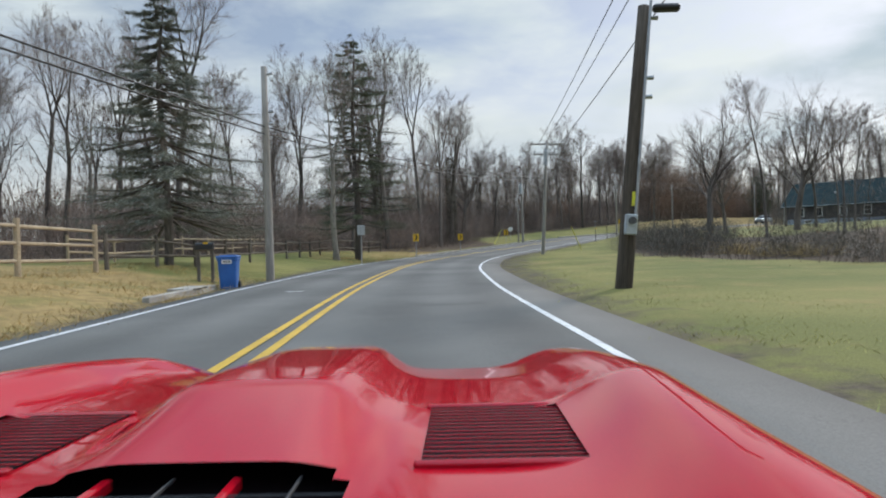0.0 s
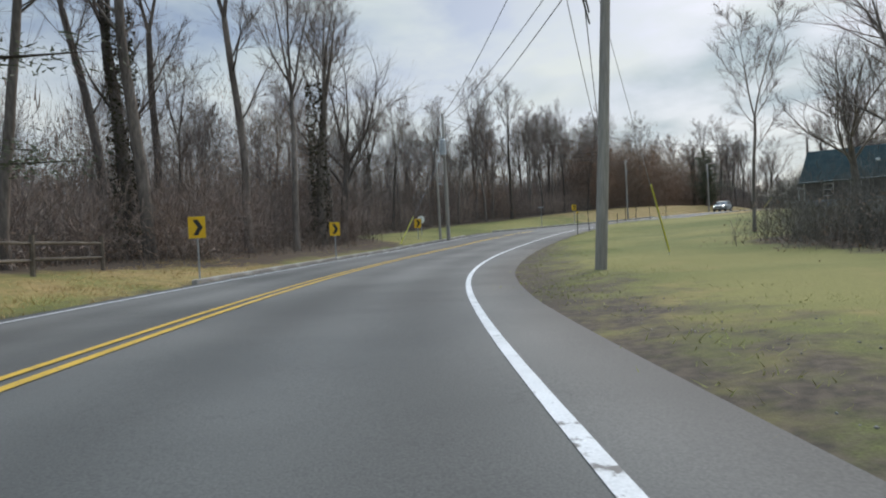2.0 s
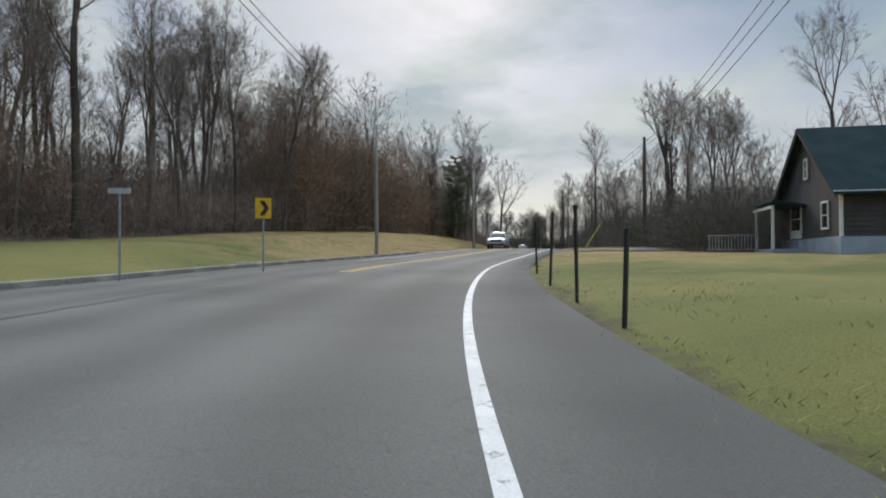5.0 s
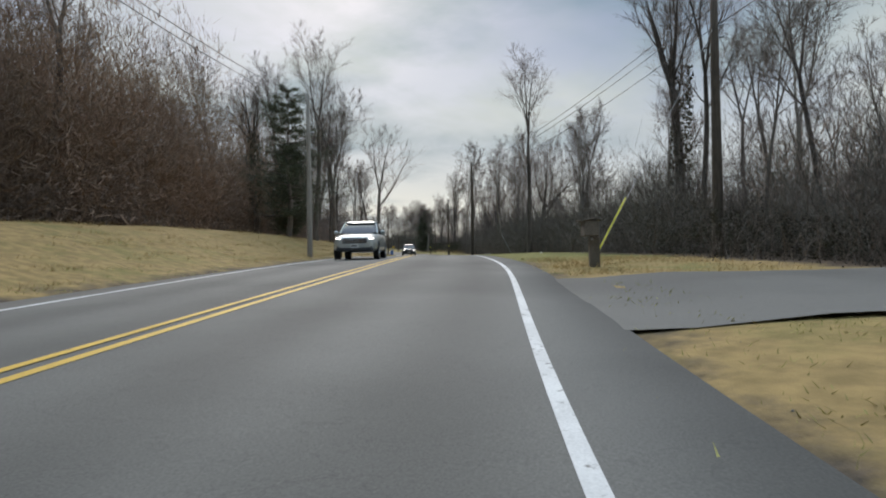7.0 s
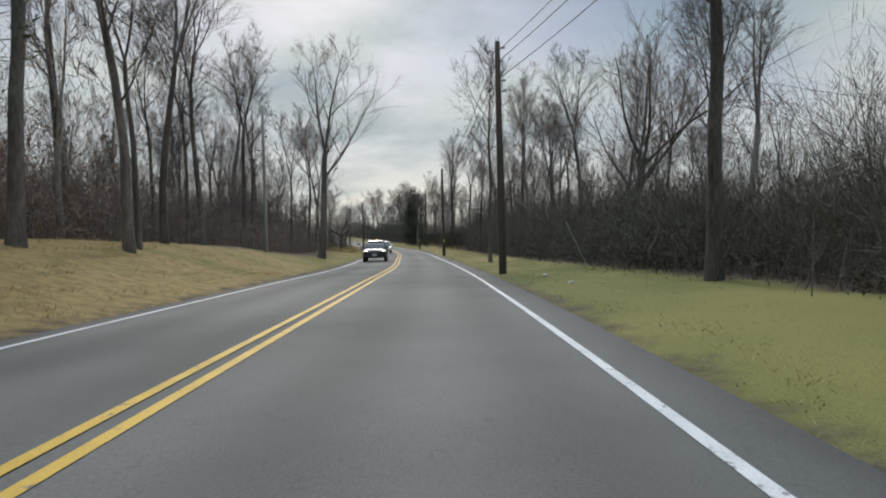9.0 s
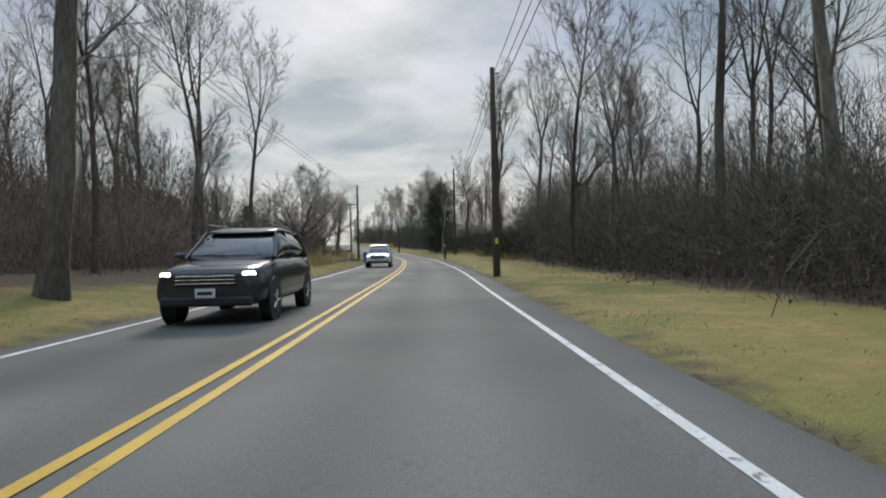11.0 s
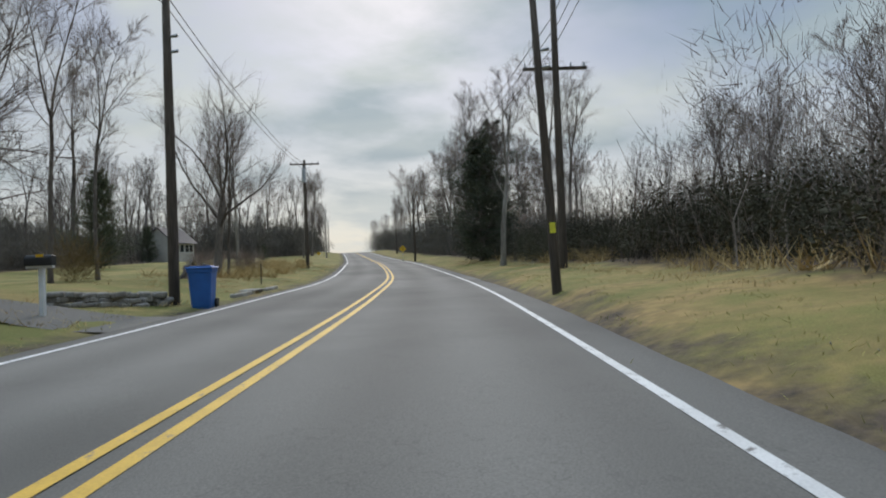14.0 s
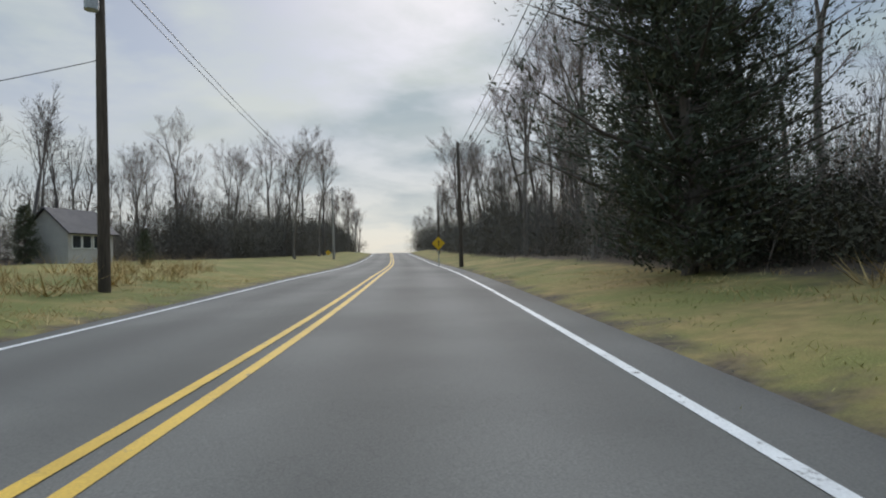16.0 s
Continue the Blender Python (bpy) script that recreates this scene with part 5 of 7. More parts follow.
for a, b in ((5.65, 5.15), (5.45, 4.95), (5.2, 4.65)):
    wire((10.20, 77.4, gz(10.20, 77.4) + a), (21.02, 75.16, gz(21.02, 75.16) + b), 0.1, 0.012)
for dz, dx in ((0, 0), (-0.2, 0.3), (-1.0, 0.1)):
    wire((21.02 + dx, 75.16, gz(21.1, 75) + 6.2 + dz * 0.6), (67.38 + dx, 110.90, gz(67.38, 110.90) + 9.0 + dz), 0.7)
    wire((67.38 + dx, 110.90, gz(67.38, 110.90) + 9.0 + dz), (92.25 + dx, 141.15, gz(92.25, 141.15) + 8.5 + dz), 0.7)
    wire((92.25 + dx, 141.15, gz(92.25, 141.15) + 8.5 + dz), (122.54 + dx, 169.81, gz(122.54, 169.81) + 8.6 + dz), 0.7)
    wire((122.54 + dx, 169.81, gz(122.54, 169.81) + 8.6 + dz), (158.55 + dx, 204.5, gz(159, 204.3) + 9.0 + dz), 0.7)
    wire((158.55 + dx, 204.5, gz(159, 204.3) + 9.0 + dz), (189.6 + dx, 247.7, gz(189.6, 247.7) + 7.4 + dz), 0.7)
    wire((189.6 + dx, 247.7, gz(189.6, 247.7) + 7.4 + dz), (222.50 + dx, 290.50, gz(222.50, 290.50) + 7.8 + dz), 0.6)
LEFT_LINE = [(10.20, 77.4, 8.6), (40.85, 111.63, 7.4), (63.66, 128.64, 7.5), (95.08, 160.85, 8.6), (146.09, 207.67, 8.0), (167.0, 234.9, 8.3), (200.7, 283, 8.0), (232, 329, 8.0)]
for a, b in zip(LEFT_LINE, LEFT_LINE[1:]):
    for dz in (0.0, -0.3):
        wire((a[0], a[1], gz(a[0], a[1]) + a[2] + dz), (b[0], b[1], gz(b[0], b[1]) + b[2] + dz), 0.6)
wire((167.0, 234.9, gz(167.0, 234.9) + 5.7), (150.0, 262.0, gz(150, 262) + 5.0), 0.4, 0.012)


# guy wires and their yellow guards
def guy(x0, y0, z0, x1, y1, guard_mat=M_TAG):
    root = empty("guy_wire", Matrix.Translation((x1, y1, gz(x1, y1))), "steel guy wire with a yellow plastic guard", "guy wire", "guy wires of poles")
    d = Vector((x0 - x1, y0 - y1, gz(x0, y0) + z0 - gz(x1, y1)))
    part("cable", rod((0, 0, -0.1), d, 0.007, None, 5), M_STEEL, root)
    part("guard", rod(d.normalized() * 0.15, d.normalized() * 2.4, 0.026, None, 8), guard_mat, root)
    return root


guy(7.71, 46.60, 7.0, 11.35, 50.0)
guy(10.20, 77.4, 6.5, 6.3, 73.6)
guy(67.38, 110.90, 8.0, 61.52, 112.58)
guy(92.25, 141.15, 7.5, 97.81, 140.53, M_TANK)


# ---- signs ----
def post_sign(name, x, y, z, face_to, shape, w, h, label, category, group="", front=M_YSIGN, back=False):
    """A plate on a steel post; face_to: the place that its face looks at."""
    g = gz(x, y)
    yaw = math.degrees(math.atan2(face_to[0] - x, -(face_to[1] - y)))
    root = empty(name, Matrix.Translation((x, y, g)) @ Euler((0, 0, radians(yaw))).to_matrix().to_4x4(), label, category, group)
    zc = z - g
    part("post", box(0.05, 0.03, zc + h * 0.35 + 0.3, (0, 0.035, -0.3), 0.004), M_STEEL, root)
    bm = bmesh.new()
    if shape == "octagon":
        bmesh.ops.create_cone(bm, cap_ends=True, segments=8, radius1=w / 2 * 1.08, radius2=w / 2 * 1.08, depth=0.006, matrix=Matrix.Translation((0, 0, zc)) @ Euler((radians(90), 0, 0)).to_matrix().to_4x4() @ Euler((0, 0, radians(22.5))).to_matrix().to_4x4())
    elif shape == "diamond":
        bm.free()
        bm = box(w, 0.006, w, (0, 0, zc - w / 2), 0.002)
        bmesh.ops.rotate(bm, verts=bm.verts, cent=(0, 0, zc), matrix=Matrix.Rotation(radians(45), 3, "Y"))
    else:
        bm.free()
        bm = box(w, 0.006, h, (0, 0, zc - h / 2), 0.002)
    plate = part("plate", bm, front, root)
    if shape == "chevron":
        b = bmesh.new()
        t, a, hh = w * 0.30, w * 0.24, h * 0.36
        xs = [(-a, hh), (-a + t, hh), (a + t * 0.35, 0), (-a + t, -hh), (-a, -hh), (a - t * 0.65, 0)]
        vs = [b.verts.new((p, -0.007, zc + q)) for p, q in xs]
        b.faces.new((vs[0], vs[5], vs[2], vs[1])); b.faces.new((vs[5], vs[4], vs[3], vs[2]))
        part("arrow", b, M_BLACK, plate, "black chevron arrow")
    if shape == "diamond":
        b = rod((0.02, -0.006, zc - 0.18), (0.02, -0.006, zc + 0.1), 0.03, None, 4)
        rod((0.02, -0.006, zc + 0.08), (0.02, -0.006, zc + 0.22), 0.08, 0.0, 4, b)
        part("arrow", b, M_BLACK, plate, "black arrow")
    return root


CHEV = "yellow chevron road sign on a steel post"
post_sign("chevron_sign", -1.82, 52.2, 1.45, (0.5, 20), "chevron", 0.46, 0.61, CHEV, "road sign", "chevron signs at the bend")
post_sign("chevron_sign", 2.14, 62.5, 1.45, (2, 30), "chevron", 0.46, 0.61, CHEV, "road sign", "chevron signs at the bend")
post_sign("chevron_sign", 8.35, 79.41, 1.95, (4, 45), "chevron", 0.5, 0.66, CHEV, "road sign", "chevron signs at the bend")
post_sign("chevron_sign", 27.67, 97.35, 3.3, (14, 68), "chevron", 0.46, 0.61, CHEV, "road sign", "chevron signs at the bend")
post_sign("stop_sign", 9.78, 87.3, 2.45, (4, 120), "octagon", 0.62, 0.62, "back of an octagonal metal sign on a post", "road sign", front=M_WHITE)
post_sign("back_of_sign", -4.24, 35.58, 1.85, (-5, 80), "plate", 0.42, 0.55, "grey metal back of a rectangular road sign", "road sign", front=M_SIGNBACK)
post_sign("diamond_sign", 189.57, 249.88, 5.4, (163, 217), "diamond", 0.62, 0.62, "yellow diamond warning sign on a post", "road sign")
post_sign("street_name_sign", 23.44, 95.69, 3.4, (14, 72), "plate", 0.5, 0.13, "thin metal post with a narrow sign plate", "road sign", front=M_SIGNBACK)
post_sign("bend_marker", 205.00, 292.00, 6.0, (163, 217), "diamond", 0.5, 0.5, "small yellow warning sign far along the road", "road sign")


# ---- kerbs ----
def kerb(u0, u1, d0, label, h=0.13, w=0.17):
    """Kerb stones along the road's left edge, each a piece of its own."""
    root = empty("kerb", Matrix(), label, "kerb", kind="structure")
    keep = (LINE_U >= u0) & (LINE_U <= u1)
    pts = LINE[keep]; rr = RIGHT[keep]; us = LINE_U[keep]
    me = None
    step = 2
    for i in range(0, len(pts) - step, step):
        da, db = d0(us[i]), d0(us[i + step])
        a = Vector((pts[i, 0] + rr[i, 0] * da, pts[i, 1] + rr[i, 1] * da, pts[i, 2] - 0.05))
        b = Vector((pts[i + step, 0] + rr[i + step, 0] * db, pts[i + step, 1] + rr[i + step, 1] * db, pts[i + step, 2] - 0.05))
        if me is None:
            bm = box(w, 1.0, h + 0.17, (0, 0, -0.17), 0.018)
            me = bpy.data.meshes.new("kerb_stone"); bm.to_mesh(me); bm.free(); me.materials.append(M_CONCRETE)
        ob = new("kerb_stone", me)
        ob.parent = root
        d = b - a
        ob.matrix_world = Matrix.Translation((a + b) / 2) @ d.to_track_quat("Y", "Z").to_matrix().to_4x4() @ Matrix.Diagonal((1, d.length - 0.015, 1, 1))
    return root


kerb(0.76, 1.04, lambda u: -4.15, "short worn concrete kerb beside a drain")
kerb(3.0, 4.98, lambda u: -edge_left(u) - 0.1, "low pale concrete kerb along the bend")
kerb(5.38, 7.5, lambda u: -edge_left(u) - 0.1, "low pale concrete kerb beside the grass")
kerb(15.08, 15.26, lambda u: -4.5, "short concrete kerb beside a drain grate")
kerb(15.32, 15.56, lambda u: -4.5, "short concrete kerb beside a drain grate")


def drain(u, d):
    x, y = beside(u, d)
    z = float(np.interp(u, LINE_U, LINE[:, 2]))
    root = empty("storm_drain", pose(x, y, z - 0.06, 0, 0, heading(u)), "rusty cast-iron storm drain grate at the kerb", "storm drain", "storm drains")
    part("box_top", box(0.55, 1.2, 0.16, (-0.12, 0, 0.0), 0.02), M_CONCRETE, root)
    # solid black block stands in for the shade inside the drain
    part("opening", box(0.3, 0.9, 0.09, (0.03, 0, 0.035), 0.006), M_BLACK, root, "black block for the shaded opening under the drain cover")
    for k in range(9):
        part("bar", box(0.36, 0.04, 0.03, (0.06, -0.4 + 0.1 * k, 0.105), 0.004), M_POLE, root, "rusty iron bar")
    return root


drain(0.93, -4.25)
drain(6.3, -5.15)
drain(15.29, -4.6)


# ---- rail fences ----
def rail_fence(name, points, gap, height, rails, mat, label, post_r=0.06, rough=0.0, seed=1):
    r = random.Random(seed)
    root = empty(name, Matrix.Translation((points[0][0], points[0][1], gz(*points[0]))), label, "fence")
    inv = root.matrix_world.inverted()
    spots = []
    for (ax, ay), (bx, by) in zip(points, points[1:]):
        n = max(1, round(math.hypot(bx - ax, by - ay) / gap))
        spots += [(ax + (bx - ax) * i / n, ay + (by - ay) * i / n) for i in range(n)]
    spots.append(points[-1])
    tops = []
    for x, y in spots:
        z = gz(x, y)
        p = inv @ Vector((x, y, z))
        part("post", rod(p + Vector((0, 0, -0.3)), p + Vector((r.uniform(-1, 1) * rough, 0, height + 0.1)), post_r, post_r * 0.9, 8), mat, root)
        tops.append(p)
    for a, b in zip(tops, tops[1:]):
        for k in range(rails):
            h = height * (k + 1) / rails - 0.08
            part("rail", rod(a + Vector((0, 0, h + r.uniform(-1, 1) * rough)), b + Vector((0, 0, h + r.uniform(-1, 1) * rough)), 0.045, 0.04, 6), mat, root)
    return root


rail_fence("rail_fence", [(-9.7, -12.0), (-9.5, 17.6)], 3.2, 1.25, 3, M_RAIL, "pale new three-rail wooden fence on grass", 0.075, 0.02, 2)
rail_fence("old_rail_fence", [(-9.6, 18.4), (-9.0, 27.0), (-8.3, 35.0), (-7.8, 42.0), (-6.3, 48.0), (-4.9, 54.0)], 2.7, 0.95, 2, M_RAILOLD, "old dark split-rail fence along the trees", 0.07, 0.05, 3)
rail_fence("field_fence", [(-14.0, 24.0), (-13.0, 36.0), (-11.5, 44.0)], 3.0, 1.0, 2, M_RAIL, "pale rail fence at the edge of the woods", 0.06, 0.04, 4)


# ---- bins, mail boxes, posts ----
def wheelie_bin(x, y, turn, label, plate=False):
    root = empty("wheelie_bin", pose(x, y, gz(x, y) - 0.01, 0, 0, turn), label, "bin", "blue bins by the road")
    bm = bmesh.new()
    levels = [(0.0, 0.22, 0.25), (0.08, 0.235, 0.265), (0.9, 0.285, 0.325), (0.93, 0.31, 0.35), (1.0, 0.31, 0.35)]
    rings = []
    for z, hx, hy in levels:
        ring = []
        for sx, sy in ((1, 1), (-1, 1), (-1, -1), (1, -1)):
            for q in ((0.86, 1), (1, 0.86)) if sx * sy < 0 else ((1, 0.86), (0.86, 1)):
                ring.append(bm.verts.new((sx * hx * q[0], sy * hy * q[1], z)))
        rings.append(ring)
    for a, b in zip(rings, rings[1:]):
        for i in range(8):
            bm.faces.new((a[i], a[(i + 1) % 8], b[(i + 1) % 8], b[i]))
    bm.faces.new(rings[0]); bm.faces.new(rings[-1])
    bmesh.ops.recalc_face_normals(bm, faces=bm.faces)
    part("body", bm, M_BIN, root)
    lid = box(0.66, 0.74, 0.06, (0, -0.01, 1.0), 0.03)
    box(0.5, 0.5, 0.03, (0, -0.02, 1.055), 0.014, bm=lid)
    part("lid", lid, M_BIN, root)
    part("handle", rod((-0.22, 0.39, 1.0), (0.22, 0.39, 1.0), 0.018, None, 8), M_BIN, root)
    for s in (-1, 1):
        wheel = part("wheel", rod((s * 0.24, 0.27, 0.12), (s * 0.30, 0.27, 0.12), 0.13, None, 16), M_RUBBER, root)
        part("hub", rod((s * 0.301, 0.27, 0.12), (s * 0.31, 0.27, 0.12), 0.05, None, 10), M_BLACK, wheel)
    if plate:
        p = part("label_plate", box(0.3, 0.006, 0.12, (0, -0.348, 0.82), 0.002), M_WHITE, root, "white label with dark marks")
        for k in range(3):
            part("mark", box(0.05, 0.004, 0.06, (-0.08 + 0.08 * k, -0.353, 0.85), 0.0), M_BLACK, p)
    return root


wheelie_bin(-5.75, 17.6, 8, "blue plastic wheeled bin with a white label", True).scale = (0.9, 0.9, 0.9)
bx, by = beside(14.91, -4.15)
wheelie_bin(bx, by, heading(14.75) + 5, "blue plastic wheeled bin at the road edge")


def mailbox(x, y, turn, body_mat, post_mat, label, double=False):
    root = empty("mailbox", pose(x, y, gz(x, y) - 0.02, 0, 0, turn), label, "mailbox", "mailboxes along the road")
    for s in ((-0.2, 0.2) if double else (0,)):
        part("post", box(0.09, 0.09, 1.15, (s, 0.05, -0.15), 0.008), post_mat, root)
    bm = bmesh.new()
    n = 10
    prof = [(-0.085, 0.0), (0.085, 0.0), (0.085, 0.12)] + [(0.085 * math.cos(math.pi * k / n), 0.12 + 0.085 * math.sin(math.pi * k / n)) for k in range(1, n)] + [(-0.085, 0.12)]
    ra = [bm.verts.new((-0.25, p, 1.0 + q)) for p, q in prof]
    rb = [bm.verts.new((0.25, p, 1.0 + q)) for p, q in prof]
    for i in range(len(prof)):
        j = (i + 1) % len(prof)
        bm.faces.new((ra[i], ra[j], rb[j], rb[i]))
    bm.faces.new(ra); bm.faces.new(rb)
    bmesh.ops.recalc_face_normals(bm, faces=bm.faces)
    body = part("box", bm, body_mat, root)
    part("door", box(0.012, 0.16, 0.17, (0.256, 0, 1.01), 0.004), body_mat, body)
    part("flag", box(0.14, 0.008, 0.05, (0.05, -0.094, 1.16), 0.002), M_YSIGN, body, "small signal flag")
    part("arm", box(0.52, 0.07, 0.05, (0, 0, 0.95), 0.006), post_mat, root)
    return root


mailbox(-6.75, 18.5, 5, M_BLACK, M_RAILOLD, "black metal mailbox on wooden posts", True)
mx, my = beside(14.67, -5.7)
mailbox(mx, my, heading(14.35), M_BLACK, M_WHITE, "black mailbox on a white wooden post")


def wooden_mailbox(x, y, turn):
    root = empty("wooden_mailbox", pose(x, y, gz(x, y) - 0.02, 0, 0, turn), "large brown wooden mailbox on a thick post", "mailbox", "mailboxes along the road")
    part("post", box(0.24, 0.24, 0.85, (0.1, 0, -0.1), 0.012), M_RAILOLD, root)
    body = part("box", box(0.34, 0.62, 0.36, (0, 0, 0.78), 0.01), M_RAILOLD, root)
    roof = box(0.42, 0.7, 0.035, (-0.06, 0, 1.155), 0.008, (0, -8, 0))
    box(0.22, 0.7, 0.035, (0.13, 0, 1.16), 0.008, (0, 14, 0), roof)
    part("roof", roof, M_RAILOLD, root)
    part("slot", box(0.01, 0.26, 0.03, (-0.172, 0, 1.0), 0.002), M_BLACK, body)
    part("brace", box(0.06, 0.3, 0.06, (0.0, -0.2, 0.7), 0.006, (30, 0, 0)), M_RAILOLD, root)
    return root


mx, my = beside(7.9, 5.7)
wooden_mailbox(mx, my, heading(7.9))


def marker_post(x, y, h, lean, reflector=False):
    root = empty("marker_post", Matrix.Translation((x, y, gz(x, y))) @ Euler((radians(lean[0]), radians(lean[1]), 0)).to_matrix().to_4x4(), "thin dark metal stake at the edge of the lawn", "post", "stakes along the lawn")
    b = box(0.05, 0.012, h + 0.3, (0, 0, -0.3), 0.003)
    box(0.012, 0.04, h + 0.3, (0, 0.026, -0.3), 0.003, bm=b)
    part("stake", b, M_BLACK, root)
    if reflector:
        part("reflector", box(0.12, 0.03, 0.12, (0, -0.02, h - 0.08), 0.02), M_YSIGN, root, "orange round reflector")
    else:
        part("cap", box(0.06, 0.05, 0.08, (0, 0.01, h - 0.06), 0.006), M_BLACK, root)
    return root


for su, sd, ph, pl, rf in ((4.60, 5.55, 1.5, (0, 1), True), (4.84, 5.6, 1.6, (0, -3), False), (5.12, 5.6, 1.6, (0, 0), False), (5.40, 5.55, 1.05, (0, 3), False), (5.57, 5.5, 1.45, (0, -1), False), (5.77, 5.4, 1.5, (0, 3), False), (6.05, 5.3, 1.45, (0, -2), False), (6.35, 5.2, 1.4, (0, 1), False)):
    marker_post(*beside(su, sd), ph, pl, rf)
qx, qy = beside(15.55, -5.4)
marker_post(qx, qy, 0.85, (0, 0))


# ---- the dark house on the lawn ----
def house():
    ox, oy = 48.60, 89.33
    turn = math.degrees(math.atan2(-0.78, 0.62))
    g = gz(ox, oy) - 0.05
    root = empty("house", pose(ox, oy, g, 0, 0, turn), "dark-sided house with a steep green roof and white trim", "house")
    L, D, H, R = 13.0, 8.2, 2.75, 3.1  # along the front, depth, eaves, rise of the roof
    part("foundation", box(L, D, 1.2, (L / 2, D / 2, -0.4), 0.02), M_FOUND, root, "pale blue painted foundation")
    bm = bmesh.new()
    z0 = 0.8
    prof = [(0, z0), (D, z0), (D, H), (D / 2, H + R), (0, H)]
    a = [bm.verts.new((0.02, y + (0.02 if y == 0 else -0.02 if y == D else 0), z)) for y, z in prof]
    b = [bm.verts.new((L - 0.02, y + (0.02 if y == 0 else -0.02 if y == D else 0), z)) for y, z in prof]
    bm.faces.new(a); bm.faces.new(b)
    for i in range(5):
        j = (i + 1) % 5
        bm.faces.new((a[i], a[j], b[j], b[i]))
    bmesh.ops.recalc_face_normals(bm, faces=bm.faces)
    wall = part("wall", bm, M_SIDING, root)
    for k in range(9):  # siding courses
        part("siding_board", box(L, 0.02, 0.02, (L / 2, -0.004, z0 + 0.2 * k), 0.003), M_SIDING, wall)
    slope = math.atan2(R, D / 2)
    length = (D / 2 + 0.45) / math.cos(slope)
    for s in (0, 1):
        bm = box(L + 0.8, length, 0.12, (0, 0, 0), 0.01)
        m = Matrix.Translation((L / 2, D / 2, H + R + 0.02)) @ Euler((0, 0, math.pi * s)).to_matrix().to_4x4() @ Euler((slope, 0, 0)).to_matrix().to_4x4() @ Matrix.Translation((0, -length / 2, 0))
        bmesh.ops.transform(bm, matrix=m, verts=bm.verts)
        part("roof", bm, M_ROOF, root)
    part("eaves_trim", box(L + 0.8, 0.05, 0.16, (L / 2, -0.44, H - 0.3), 0.006), M_WHITE, root)
    part("corner_trim", box(0.12, 0.12, H - 0.8, (0.03, 0.03, 0.8), 0.006), M_WHITE, root)
    for s in (-1, 1):
        b = box(0.05, length - 0.02, 0.15, (0, 0, 0), 0.004)
        m = Matrix.Translation((-0.36, D / 2, H + R - 0.1)) @ Euler((0, 0, 0 if s > 0 else math.pi)).to_matrix().to_4x4() @ Euler((slope, 0, 0)).to_matrix().to_4x4() @ Matrix.Translation((0, -length / 2, 0))
        bmesh.ops.transform(b, matrix=m, verts=b.verts)
        part("barge_board", b, M_SIDING, root)

    def window(x, y, z, w, h, along):
        rot = 0 if along == "front" else -90
        m = pose(x, y, z, 0, 0, rot)
        frame_b = box(w + 0.16, 0.07, 0.09, (0, -0.02, -h / 2 - 0.09), 0.006)
        box(w + 0.16, 0.07, 0.09, (0, -0.02, h / 2), 0.006, bm=frame_b)
        box(0.08, 0.07, h, (-w / 2 - 0.04, -0.02, -h / 2), 0.006, bm=frame_b)
        box(0.08, 0.07, h, (w / 2 + 0.04, -0.02, -h / 2), 0.006, bm=frame_b)
        box(w, 0.05, 0.045, (0, -0.02, -0.02), 0.004, bm=frame_b)
        bmesh.ops.transform(frame_b, matrix=m, verts=frame_b.verts)
        win = part("window", frame_b, M_WHITE, root, "white window frame")
        p = box(w, 0.03, h, (0, 0, -h / 2), 0.0)
        bmesh.ops.transform(p, matrix=m, verts=p.verts)
        part("pane", p, M_GLASS, win)

    for x in (2.1, 4.4, 7.4, 10.2):
        window(x, 0, 1.75, 0.75, 1.05, "front")
    for x in (3.0, 6.0, 9.0):
        window(x, -0.006, 0.45, 0.7, 0.3, "front")
    window(0, 1.7, 1.75, 0.7, 1.05, "side")
    window(0, D / 2, H + 1.3, 0.35, 0.8, "side")
    window(0, 5.6, 1.8, 1.5, 1.1, "side")
    # porch with a small roof, posts and railing
    b = box(1.5, 3.4, 0.1, (-0.75, 5.8, 2.45), 0.01, (0, 9, 0))
    part("porch_roof", b, M_ROOF, root)
    part("porch_fascia", box(0.05, 3.4, 0.14, (-1.5, 5.8, 2.25), 0.006), M_WHITE, root)
    for y in (4.3, 7.3):
        part("porch_post", box(0.12, 0.12, 2.4, (-1.4, y, 0.0), 0.008), M_WHITE, root)
    part("porch_floor", box(1.5, 3.4, 0.2, (-0.75, 5.8, 0.15), 0.01), M_FOUND, root)
    part("bay_panel", box(0.06, 1.7, 0.4, (-0.03, 5.6, 0.85), 0.01), M_WHITE, root)
    for k in range(14):
        part("baluster", box(0.04, 0.04, 0.75, (-3.6 + 0.16 * k, 7.9, 0.35), 0.004), M_WHITE, root)
    part("handrail", box(2.4, 0.07, 0.06, (-2.5, 7.9, 1.1), 0.006), M_WHITE, root)
    part("handrail", box(2.4, 0.07, 0.06, (-2.5, 7.9, 0.35), 0.006), M_WHITE, root)
    part("roof_vent", box(0.35, 0.35, 0.25, (6.0, 1.6, H + 1.45), 0.02), M_WHITE, root)
    return root


house()


